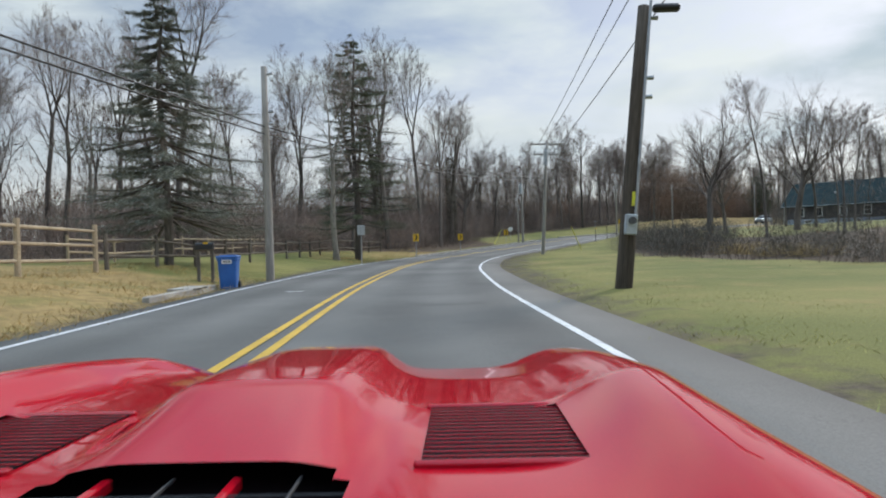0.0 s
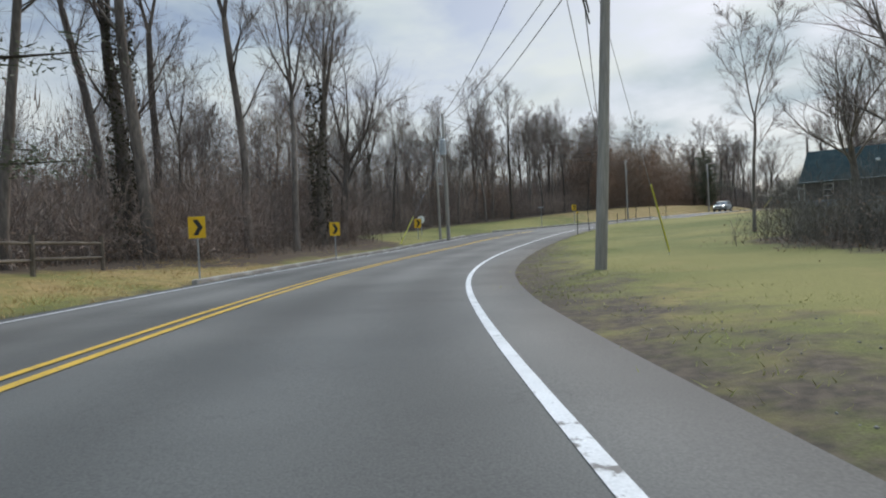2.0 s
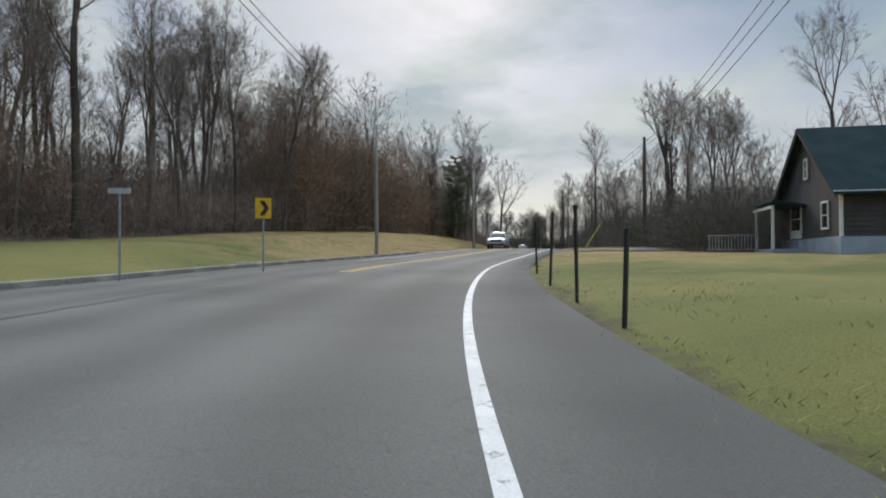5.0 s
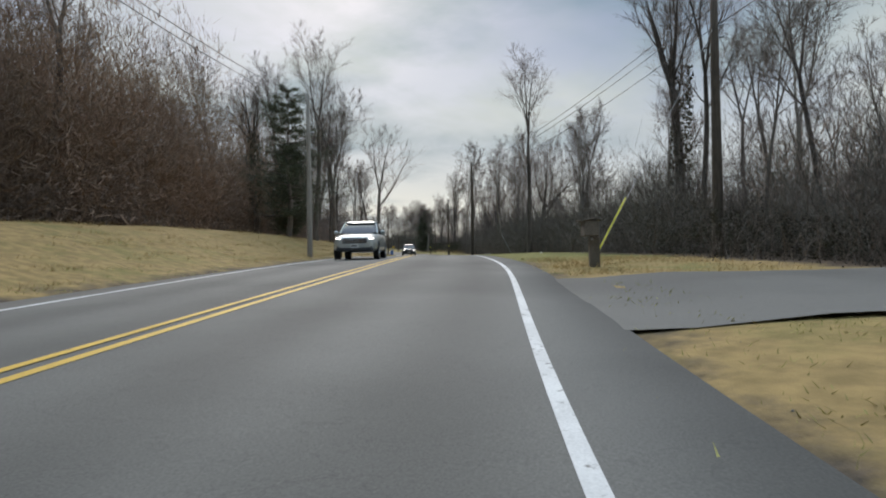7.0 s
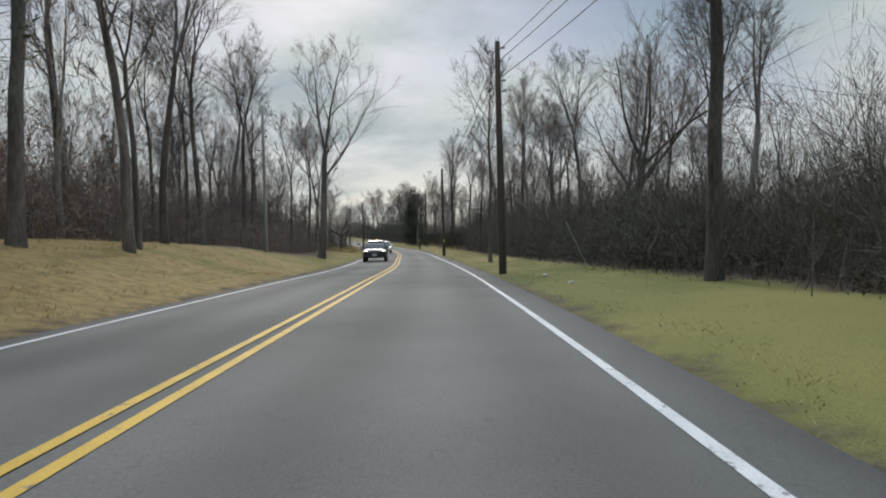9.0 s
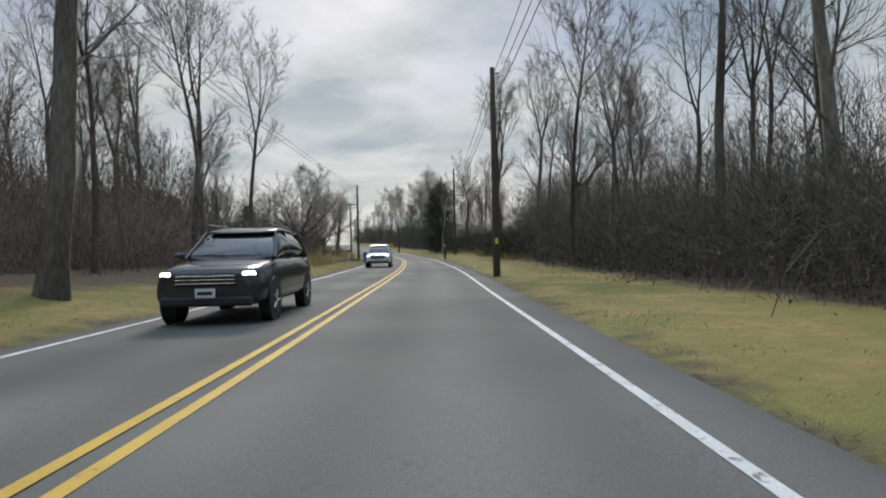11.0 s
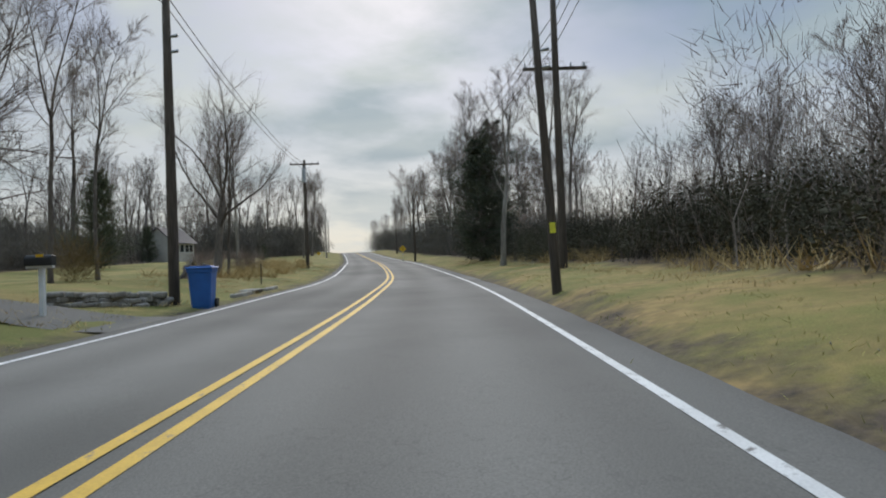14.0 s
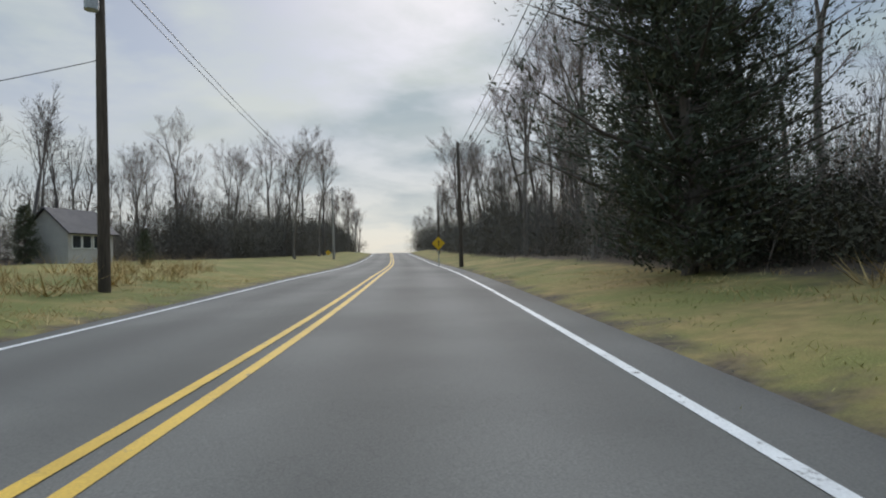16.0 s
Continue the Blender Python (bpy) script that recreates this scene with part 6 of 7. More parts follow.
def far_house(x, y, turn, wall_mat, label, w=9.0, d=6.0, h=3.2, r=2.0):
    root = empty("far_house", pose(x, y, gz(x, y) - 0.1, 0, 0, turn), label, "house", "houses far behind the lawns")
    bm = bmesh.new()
    prof = [(-d / 2, -0.3), (d / 2, -0.3), (d / 2, h), (0, h + r), (-d / 2, h)]
    a = [bm.verts.new((-w / 2, p, q)) for p, q in prof]
    b = [bm.verts.new((w / 2, p, q)) for p, q in prof]
    bm.faces.new(a); bm.faces.new(b)
    for i in range(5):
        bm.faces.new((a[i], a[(i + 1) % 5], b[(i + 1) % 5], b[i]))
    bmesh.ops.recalc_face_normals(bm, faces=bm.faces)
    part("wall", bm, wall_mat, root)
    sl = math.atan2(r, d / 2)
    ln = (d / 2 + 0.4) / math.cos(sl)
    for s in (0, 1):
        q = box(w + 0.6, ln, 0.12, (0, 0, 0), 0.01)
        bmesh.ops.transform(q, matrix=Matrix.Translation((0, 0, h + r + 0.03)) @ Euler((0, 0, math.pi * s)).to_matrix().to_4x4() @ Euler((sl, 0, 0)).to_matrix().to_4x4() @ Matrix.Translation((0, -ln / 2, 0)), verts=q.verts)
        part("roof", q, M_SIDING if wall_mat is M_CREAM else M_ROOF, root)
    for x_ in (-w * 0.32, -w * 0.1, w * 0.14, w * 0.34):
        for s in (-1, 1):
            win = part("window", box(1.0, 0.06, 1.2, (x_, s * d / 2, 1.2), 0.01), M_WHITE, root)
            part("pane", box(0.8, 0.08, 1.0, (x_, s * d / 2, 1.3), 0.0), M_GLASS, win)
    return root


M_CREAM = material("cream_siding", (0.50, 0.47, 0.43), (0.44, 0.41, 0.38), 0.8, 1, 20, 0.1)
far_house(173.6, 280.6, 35, M_CREAM, "pale house with a grey roof beyond the lawn", 4.8, 4.5, 2.7, 1.9)
far_house(104.0, 222.0, -40, M_WHITE, "small white house among trees")


# ---- cars ----
def car_paint(name, colour, flake=0.0, rough=0.28, coat=0.8):
    m = material(name, colour, [c * 0.93 for c in colour], rough, 0.8, 200, 0.0, metal=flake, spread=0.04, coat=coat)
    m.node_tree.nodes["Principled BSDF"].inputs["Specular IOR Level"].default_value = 0.0
    return m


M_TINT = material("tinted_glass", (0.015, 0.018, 0.02), None, 0.05, 2, 10, 0, coat=0.5)
M_CHROME = material("chrome", (0.75, 0.76, 0.77), (0.70, 0.71, 0.72), 0.12, 4, 40, 0, metal=1.0, spread=0.04)
M_LAMP = material("headlamp", (0.8, 0.82, 0.85), None, 0.15, 4, 20, 0)
M_LAMP.node_tree.nodes["Principled BSDF"].inputs["Emission Color"].default_value = (1, 0.97, 0.92, 1)
M_LAMP.node_tree.nodes["Principled BSDF"].inputs["Emission Strength"].default_value = 4.0
M_TRIM = material("black_trim", (0.025, 0.025, 0.027), (0.035, 0.035, 0.036), 0.7, 5, 60, 0.1)


def suv(u, d, paint, label, rim_mat):
    """An oncoming sport utility car; its front looks along -y of its own."""
    x, y = beside(u, d)
    z = float(np.interp(u, LINE_U, LINE[:, 2])) - CROWN * abs(d)
    root = empty("suv", pose(x, y, z, 0, 0, heading(u)), label, "car", "oncoming cars")
    W, Ln = 0.92, 4.5
    # side outline of the lower body and of the greenhouse: y from the nose, z
    def loft(rows, mat, name, label=""):
        """rows: y, half width, low z, high z, half width at the top."""
        bm = bmesh.new()
        rings = []
        for yy, hw, zl, zh, ht in rows:
            zm = zl + (zh - zl) * 0.55
            prof = [(-hw * 0.93, zl), (hw * 0.93, zl), (hw, zl + (zh - zl) * 0.2), (hw, zm), (ht + (hw - ht) * 0.25, zh - (zh - zl) * 0.06), (ht * 0.85, zh), (-ht * 0.85, zh), (-ht - (hw - ht) * 0.25, zh - (zh - zl) * 0.06), (-hw, zm), (-hw, zl + (zh - zl) * 0.2)]
            rings.append([bm.verts.new((p, yy, q)) for p, q in prof])
        for a, b in zip(rings, rings[1:]):
            for i in range(10):
                bm.faces.new((a[i], a[(i + 1) % 10], b[(i + 1) % 10], b[i]))
        bm.faces.new(rings[0]); bm.faces.new(rings[-1])
        bmesh.ops.recalc_face_normals(bm, faces=bm.faces)
        ob = part(name, bm, mat, root, label, True)
        mod = ob.modifiers.new("round", "SUBSURF"); mod.levels = mod.render_levels = 2
        return ob

    h = -Ln / 2
    loft([(h, 0.70, 0.42, 0.82, 0.62), (h + 0.06, 0.82, 0.33, 0.92, 0.72), (h + 0.25, 0.90, 0.28, 0.98, 0.78), (h + 1.15, W, 0.26, 1.07, 0.84), (h + 1.5, W, 0.25, 1.10, 0.86), (0.4, W, 0.25, 1.11, 0.86), (1.6, W, 0.27, 1.12, 0.86), (Ln / 2 - 0.2, 0.89, 0.32, 1.08, 0.82), (Ln / 2, 0.80, 0.42, 0.98, 0.74)], paint, "body")
    loft([(h + 1.18, 0.80, 1.0, 1.06, 0.78), (h + 1.45, 0.80, 1.02, 1.25, 0.74), (h + 2.0, 0.79, 1.04, 1.58, 0.64), (0.3, 0.79, 1.05, 1.64, 0.63), (1.3, 0.79, 1.05, 1.60, 0.62), (1.95, 0.78, 1.05, 1.38, 0.64), (2.12, 0.77, 1.05, 1.15, 0.70)], M_TINT, "greenhouse", "dark tinted windows")
    loft([(h + 1.88, 0.60, 1.53, 1.57, 0.58), (h + 2.1, 0.66, 1.56, 1.64, 0.60), (0.3, 0.66, 1.60, 1.69, 0.60), (1.35, 0.64, 1.55, 1.65, 0.58), (1.75, 0.62, 1.47, 1.55, 0.56)], paint, "roof")
    for s in (-1, 1):
        part("pillar", rod((s * 0.80, h + 1.25, 1.08), (s * 0.655, h + 1.98, 1.58), 0.035, 0.03, 6), paint, root)
        part("pillar", rod((s * 0.80, 0.25, 1.08), (s * 0.67, 0.25, 1.60), 0.035, 0.03, 6), M_TRIM, root)
        part("pillar", rod((s * 0.79, 1.75, 1.08), (s * 0.63, 1.55, 1.57), 0.07, 0.05, 6), paint, root)
        part("roof_rail", rod((s * 0.60, -0.3, 1.72), (s * 0.58, 1.3, 1.69), 0.018, None, 6), M_CHROME, root)
        m = box(0.2, 0.1, 0.13, (s * 1.0, h + 1.55, 1.08), 0.04)
        part("mirror", m, paint, root)
        part("headlight", box(0.22, 0.13, 0.085, (s * 0.66, h + 0.10, 0.79), 0.03, (0, 0, s * 24)), M_LAMP, root, "lit headlight")
        part("fog_lamp", box(0.2, 0.06, 0.1, (s * 0.62, h + 0.05, 0.45), 0.02), M_TRIM, root)
        part("door_handle", box(0.02, 0.2, 0.03, (s * 0.925, -0.35, 0.92), 0.006), M_CHROME, root)
        for yy in (h + 0.82, Ln / 2 - 0.9):
            wheel = part("wheel", rod((s * 0.70, yy, 0.34), (s * 0.90, yy, 0.34), 0.34, None, 24), M_RUBBER, root)
            part("rim", rod((s * 0.895, yy, 0.34), (s * 0.915, yy, 0.34), 0.23, 0.2, 20), rim_mat, wheel)
            for k in range(5):
                a = 1.2566 * k
                part("spoke", rod((s * 0.92, yy, 0.34), (s * 0.92, yy + 0.2 * math.cos(a), 0.34 + 0.2 * math.sin(a)), 0.02, 0.028, 5), M_STEEL, wheel)
            arch = bmesh.new()
            bmesh.ops.create_cone(arch, cap_ends=True, segments=24, radius1=0.40, radius2=0.40, depth=0.03, matrix=Matrix.Translation((s * 0.905, yy, 0.36)) @ Euler((0, radians(90), 0)).to_matrix().to_4x4())
            part("wheel_arch", arch, M_TRIM, root)
    grille = part("grille", box(1.0, 0.08, 0.22, (0, h + 0.015, 0.64), 0.03), M_TRIM, root, "dark grille")
    for k in range(3):
        part("grille_bar", box(0.95, 0.02, 0.016, (0, h - 0.028, 0.68 + 0.06 * k), 0.004), M_CHROME, grille)
    part("bumper", box(1.5, 0.1, 0.16, (0, h + 0.03, 0.32), 0.04), M_TRIM, root)
    p = part("number_plate", box(0.32, 0.02, 0.15, (0, h - 0.04, 0.46), 0.004), M_WHITE, root, "pale plate with dark bars")
    part("bar", box(0.24, 0.006, 0.05, (0, h - 0.052, 0.51), 0.0), M_BLACK, p)
    return root


suv(8.58, -1.75, car_paint("silver_paint", (0.50, 0.53, 0.52), 0.6), "silver sport utility car with lit headlights on the road", M_STEEL)
suv(11.75, -1.75, car_paint("dark_grey_paint", (0.05, 0.055, 0.06), 0.4), "dark grey sport utility car with lit headlights", M_STEEL)
suv(13.62, -1.75, car_paint("white_paint_gloss", (0.72, 0.72, 0.71), 0.0), "white sport utility car with dark windows on the road", M_STEEL)


# ---- the red sports car at the start of the drive ----
def bonnet_z(x, y):
    base = np.interp(y, [0.3, 0.6, 0.9, 1.3, 1.7, 2.1, 2.45, 2.7, 2.85], [0.825, 0.805, 0.79, 0.775, 0.745, 0.695, 0.60, 0.48, 0.36])
    bulge = 0.095 * np.interp(y, [0.3, 0.80, 0.86, 1.15, 1.9, 2.35], [0.0, 0.0, 0.15, 0.95, 0.95, 0.0]) / (1 + (np.abs(x) / 0.185) ** 7)
    wing = np.interp(y, [0.3, 0.7, 1.3, 2.0, 2.6, 2.85], [0.055, 0.065, 0.075, 0.065, 0.03, 0.0]) * np.exp(-(((np.abs(x) - 0.72) / 0.13) ** 2))
    side = np.clip((np.abs(x) - 0.76) / 0.08, 0, 1) ** 2 * 0.10
    nose = np.clip((y - 2.1) / 0.75, 0, 1) ** 2 * 0.12 * (np.abs(x) / 0.6) ** 2
    return base + bulge + wing - side - nose


def half_width(y):
    return float(np.interp(y, [-1.75, -1.6, -1.2, -0.4, 0.5, 1.4, 2.0, 2.5, 2.75, 2.87], [0.50, 0.66, 0.78, 0.82, 0.83, 0.84, 0.80, 0.64, 0.46, 0.22]))


def sports_car():
    root = empty("sports_car", pose(-0.10, -0.47, 0.0, 0, 0, -1.60), "glossy red vintage open sports car with bonnet louvres", "car")
    red = car_paint("red_paint", (0.50, 0.006, 0.018), 0.0, 0.4, 1.0)
    dark = M_TRIM
    # bonnet: one skin with the cut-outs for the louvre panels and the scuttle grille
    ys = np.concatenate([np.linspace(0.42, 2.6, 70), np.linspace(2.63, 2.87, 10)])
    ts = np.linspace(-1, 1, 71)
    verts, faces = [], []
    for y in ys:
        w = half_width(y)
        for t in ts:
            x = t * w
            verts.append((x, y, float(bonnet_z(np.array(x * 0.83 / max(w, 0.3)), y))))
    n = len(ts)
    for i in range(len(ys) - 1):
        for k in range(n - 1):
            q = (i * n + k, i * n + k + 1, (i + 1) * n + k + 1, (i + 1) * n + k)
            cx = sum(verts[a][0] for a in q) / 4
            cy = sum(verts[a][1] for a in q) / 4
            if 0.315 < abs(cx) < 0.545 and 0.93 < cy < 1.28:
                continue
            if abs(cx) < 0.25 - (cy - 0.70) * 0.30 and 0.70 < cy < 0.88:
                continue
            faces.append(q)
    part_mesh("bonnet", raw_mesh("bonnet", verts, faces, red), root)
    # slat bodies are black for the shade between louvres; only the lips are red
    slat = box(0.25, 0.019, 0.012, (0, 0.006, -0.010), 0.0)
    dark_faces = len(slat.faces)
    box(0.25, 0.003, 0.002, (0, -0.003, 0.002), 0.0005, bm=slat)
    slat.faces.ensure_lookup_table()
    for fc in slat.faces[dark_faces:]:
        fc.material_index = 1
    slat_me = bpy.data.meshes.new("louvre"); slat.to_mesh(slat_me); slat.free(); slat_me.materials.append(M_VENTSHADE); slat_me.materials.append(red)
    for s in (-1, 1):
        # a black sheet stands in for the shade under the open vent
        panel = part("louvre_panel", box(0.26, 0.38, 0.01, (s * 0.43, 1.105, 0.748), 0.0), M_VENTSHADE, root, "louvred vent panel painted dark for its shade")
        for k in range(15):
            y = 0.94 + 0.0235 * k
            ob = part_mesh("louvre", slat_me, panel)
            ob.location = (s * 0.43, y, float(bonnet_z(np.array(s * 0.43), y)) + 0.002)
        # rolled rim round the vent
        for y in (0.925, 1.29):
            part("vent_rim", box(0.27, 0.012, 0.012, (s * 0.43, y, float(bonnet_z(np.array(s * 0.43), y)) - 0.002), 0.004), red, panel)
    # black sheet in place of the shade inside the intake
    grille = part("scuttle_grille", box(0.58, 0.62, 0.01, (0, 0.93, 0.752), 0.0), M_VENTSHADE, root, "air intake below the windscreen, painted black for its shade")
    for k in range(3):
        part("bar", rod((-0.24, 0.735 + 0.05 * k, 0.788), (0.24, 0.735 + 0.05 * k, 0.788), 0.0018, None, 5), M_TRIM, grille)
    for x in (-0.135, 0.05):
        part("divider", box(0.014, 0.19, 0.02, (x, 0.80, 0.772), 0.003), red, grille)
    for x in (-0.04, 0.14):
        part("bar", box(0.004, 0.19, 0.006, (x, 0.80, 0.786), 0.001), M_TRIM, grille)
    # sides, tail and sills
    for s in (-1, 1):
        v, f = [], []
        ring = np.linspace(-1.75, 2.87, 60)
        for y in ring:
            w = half_width(y)
            top_z = float(bonnet_z(np.array(0.83), max(y, 0.42))) if y > 0.3 else float(np.interp(y, [-1.75, -1.5, -1.0, 0.3], [0.62, 0.74, 0.80, 0.77]))
            low = float(np.interp(y, [-1.75, -1.5, -1.2, 2.2, 2.6, 2.87], [0.42, 0.30, 0.20, 0.20, 0.24, 0.30]))
            for k, (fx, fz) in enumerate(((1.0, 1.0), (1.03, 0.72), (1.02, 0.42), (0.94, 0.12), (0.86, 0.0))):
                v.append((s * w * fx, y, low + (top_z - low) * fz))
        for i in range(len(ring) - 1):
            yc = (ring[i] + ring[i + 1]) / 2
            for k in range(4):
                zc = v[i * 5 + k][2]
                if min(math.hypot(yc - 1.62, zc - 0.26), math.hypot(yc + 0.82, zc - 0.26)) < 0.36:
                    continue
                f.append((i * 5 + k, i * 5 + k + 1, (i + 1) * 5 + k + 1, (i + 1) * 5 + k))
        part_mesh("side_panel", raw_mesh("side_panel", v, f, red), root)
        part("chrome_strip", rod((s * 0.845, 0.45, 0.772), (s * 0.85, 1.7, 0.715), 0.009, None, 6), M_CHROME, root)
        part("headlight", rod((s * 0.54, 2.36, 0.44), (s * 0.52, 2.62, 0.42), 0.085, 0.08, 16), M_GLASS, root)
        bump = rod((s * 0.12, 2.88, 0.42), (s * 0.55, 2.72, 0.44), 0.035, None, 8)
        part("bumper", bump, M_CHROME, root)
        part("rear_bumper", rod((s * 0.1, -1.80, 0.55), (s * 0.62, -1.66, 0.55), 0.035, None, 8), M_CHROME, root)
        for y in (1.62, -0.82):
            wheel = part("wheel", rod((s * 0.62, y, 0.31), (s * 0.79, y, 0.31), 0.32, None, 24), M_RUBBER, root)
            part("rim", rod((s * 0.785, y, 0.31), (s * 0.80, y, 0.31), 0.21, 0.2, 20), M_CHROME, wheel)
            for k in range(8):
                a = 0.785 * k
                part("spoke", rod((s * 0.81, y, 0.31), (s * 0.805, y + 0.19 * math.cos(a), 0.31 + 0.19 * math.sin(a)), 0.005, None, 4), M_CHROME, wheel)
        part("door", box(0.03, 0.95, 0.5, (s * 0.815, -0.15, 0.28), 0.02), red, root)
        part("seat", box(0.48, 0.5, 0.22, (s * 0.34, -0.55, 0.2), 0.06), dark, root, "black leather seat")
        part("seat_back", box(0.46, 0.14, 0.55, (s * 0.34, -0.85, 0.38), 0.05, (12, 0, 0)), dark, root, "black leather seat back")
    v, f = [], []
    ring = np.linspace(-1.75, -0.98, 10)
    for y in ring:
        w = half_width(y)
        e = float(np.interp(y, [-1.75, -1.5, -1.0], [0.62, 0.74, 0.80]))
        for t in np.linspace(-1, 1, 13):
            v.append((t * w, y, e + 0.05 * (1 - t * t)))
    for i in range(9):
        for k in range(12):
            f.append((i * 13 + k, i * 13 + k + 1, (i + 1) * 13 + k + 1, (i + 1) * 13 + k))
    part_mesh("boot_lid", raw_mesh("boot_lid", v, f, red), root)
    part("tail_panel", box(0.98, 0.03, 0.28, (0, -1.75, 0.36), 0.01), red, root)
    part("floor_pan", box(1.5, 3.6, 0.04, (0, 0.3, 0.19), 0.01), dark, root)
    part("bulkhead", box(1.5, 0.04, 0.55, (0, 0.36, 0.2), 0.01), dark, root)
    part("scuttle", box(1.56, 0.30, 0.03, (0, 0.28, 0.785), 0.012), red, root)
    part("dashboard", box(1.45, 0.10, 0.2, (0, -0.12, 0.56), 0.02), dark, root)
    v, f = tube([(-0.36 + 0.19 * math.cos(a), -0.32 - 0.05 * math.sin(a), 0.72 + 0.18 * math.sin(a)) for a in np.linspace(0, 2 * math.pi, 25)], [0.012] * 25, 6, [], [])
    part_mesh("steering_wheel", raw_mesh("steering_wheel", v, f, M_RAILOLD), root)
    for s in (-1, 1):
        part("windscreen_pillar", rod((s * 0.68, 0.06, 0.79), (s * 0.60, -0.30, 1.15), 0.012, None, 8), M_CHROME, root)
    part("windscreen_rail", rod((-0.60, -0.30, 1.15), (0.60, -0.30, 1.15), 0.012, None, 8), M_CHROME, root)
    g = bmesh.new()
    q = [g.verts.new(p) for p in ((-0.68, 0.06, 0.79), (0.68, 0.06, 0.79), (0.60, -0.30, 1.145), (-0.60, -0.30, 1.145))]
    g.faces.new(q)
    bmesh.ops.solidify(g, geom=g.faces[:], thickness=0.006)
    part("windscreen", g, M_CLEAR, root, "clear windscreen glass")
    for s, x in ((1, -0.25), (1, 0.32)):
        arm = part("wiper", rod((x, 0.33, 0.83), (x + 0.38, 0.27, 0.84), 0.006, 0.004, 6), M_CHROME, root)
        part("wiper_hub", rod((x, 0.33, 0.80), (x, 0.33, 0.85), 0.02, 0.016, 10), M_CHROME, arm)
    return root


# flat black that puts the shade of the vents into the colour
M_VENTSHADE = material("vent_shadow", (0.012, 0.008, 0.009), None, 0.95, 4, 40, 0)
M_VENTSHADE.node_tree.nodes["Principled BSDF"].inputs["Specular IOR Level"].default_value = 0.05
M_CLEAR = bpy.data.materials.new("clear_glass")
M_CLEAR.use_nodes = True
cg = M_CLEAR.node_tree.nodes["Principled BSDF"]
cg.inputs["Transmission Weight"].default_value, cg.inputs["Roughness"].default_value, cg.inputs["IOR"].default_value = 1.0, 0.0, 1.45
sports_car()


# ---- stones, tufts and litter ----
def boulder(x, y, size, seed, label):
    r = random.Random(seed)
    bm = bmesh.new()
    bmesh.ops.create_icosphere(bm, subdivisions=3, radius=1.0)
    sx, sy, sz = size * r.uniform(0.8, 1.3), size * r.uniform(0.7, 1.1), size * r.uniform(0.55, 0.8)
    for v in bm.verts:
        k = 1 + 0.28 * noise.noise(v.co * 1.3 + Vector((seed * 3.1, 0, 0))) + 0.10 * noise.noise(v.co * 3.5 + Vector((0, seed, 0)))
        v.co = Vector((v.co.x * sx, v.co.y * sy, v.co.z * sz)) * k
    ob = part("boulder", bm, M_STONE, None, "", True)
    ob.matrix_world = pose(x, y, gz(x, y) + sz * 0.25, r.uniform(-10, 10), r.uniform(-10, 10), r.uniform(0, 360))
    return tagged(ob, label, "rock", "boulders on the verge")


rb = random.Random(9)
for k in range(11):
    bx_, by_ = beside(rb.uniform(13.95, 14.5), -rb.uniform(6.2, 8.2))
    boulder(bx_, by_, rb.uniform(0.22, 0.5), k, "grey weathered field boulder lying in dry grass")
for k in range(5):
    bx_, by_ = beside(rb.uniform(1.7, 2.2), rb.uniform(15.5, 17.0))
    boulder(bx_, by_, rb.uniform(0.2, 0.4), 30 + k, "brown stone at the edge of the trees")


def tuft(seed, h, blades, spread):
    r = np.random.RandomState(seed)
    c = np.stack([r.normal(0, spread, blades), r.normal(0, spread, blades), np.zeros(blades) - 0.02], 1)
    d = np.stack([r.normal(0, 0.9, blades), r.normal(0, 0.9, blades), np.ones(blades)], 1) * (h * r.uniform(0.4, 1.1, blades))[:, None]
    w = np.stack([r.normal(0, 1, blades), r.normal(0, 1, blades), np.zeros(blades)], 1)
    w *= 0.005 / (np.linalg.norm(w, axis=1)[:, None] + 1e-9) * (1 + 3 * h)
    v = np.stack([c - w, c + w, c + d], 1).reshape(-1, 3)
    return v, np.arange(3 * blades).reshape(-1, 3)


def verge_places(count, seed, u0, u1, side, lo, hi, power=1.4):
    r = np.random.RandomState(seed)
    out = []
    for _ in range(count):
        u = r.uniform(u0, u1)
        e = float(edge_right(u) if side > 0 else edge_left(u))
        out.append(beside(u, side * (e + lo + (hi - lo) * r.rand() ** power)))
    return out


M_GRASS = material("grass_blade", (0.37, 0.335, 0.125), (0.27, 0.275, 0.095), 0.9, 0.22, 3, 0, spread=0.35)
M_STRAW = material("straw_blade", (0.52, 0.38, 0.18), (0.36, 0.25, 0.11), 0.9, 0.3, 3, 0, spread=0.35)
short = [tuft(400 + i, 0.055, 36, 0.32) for i in range(4)]
longer = [tuft(420 + i, 0.13, 44, 0.34) for i in range(4)]
dry = [tuft(440 + i, 0.62, 40, 0.2) for i in range(3)]
scatter("grass", short, verge_places(1500, 1, 0.1, 17.5, 1, 0.45, 3.5) + verge_places(1300, 2, 0.3, 18, -1, 0.35, 3.5), M_GRASS, "short green-brown winter grass on the verges", "grass", seed=21)
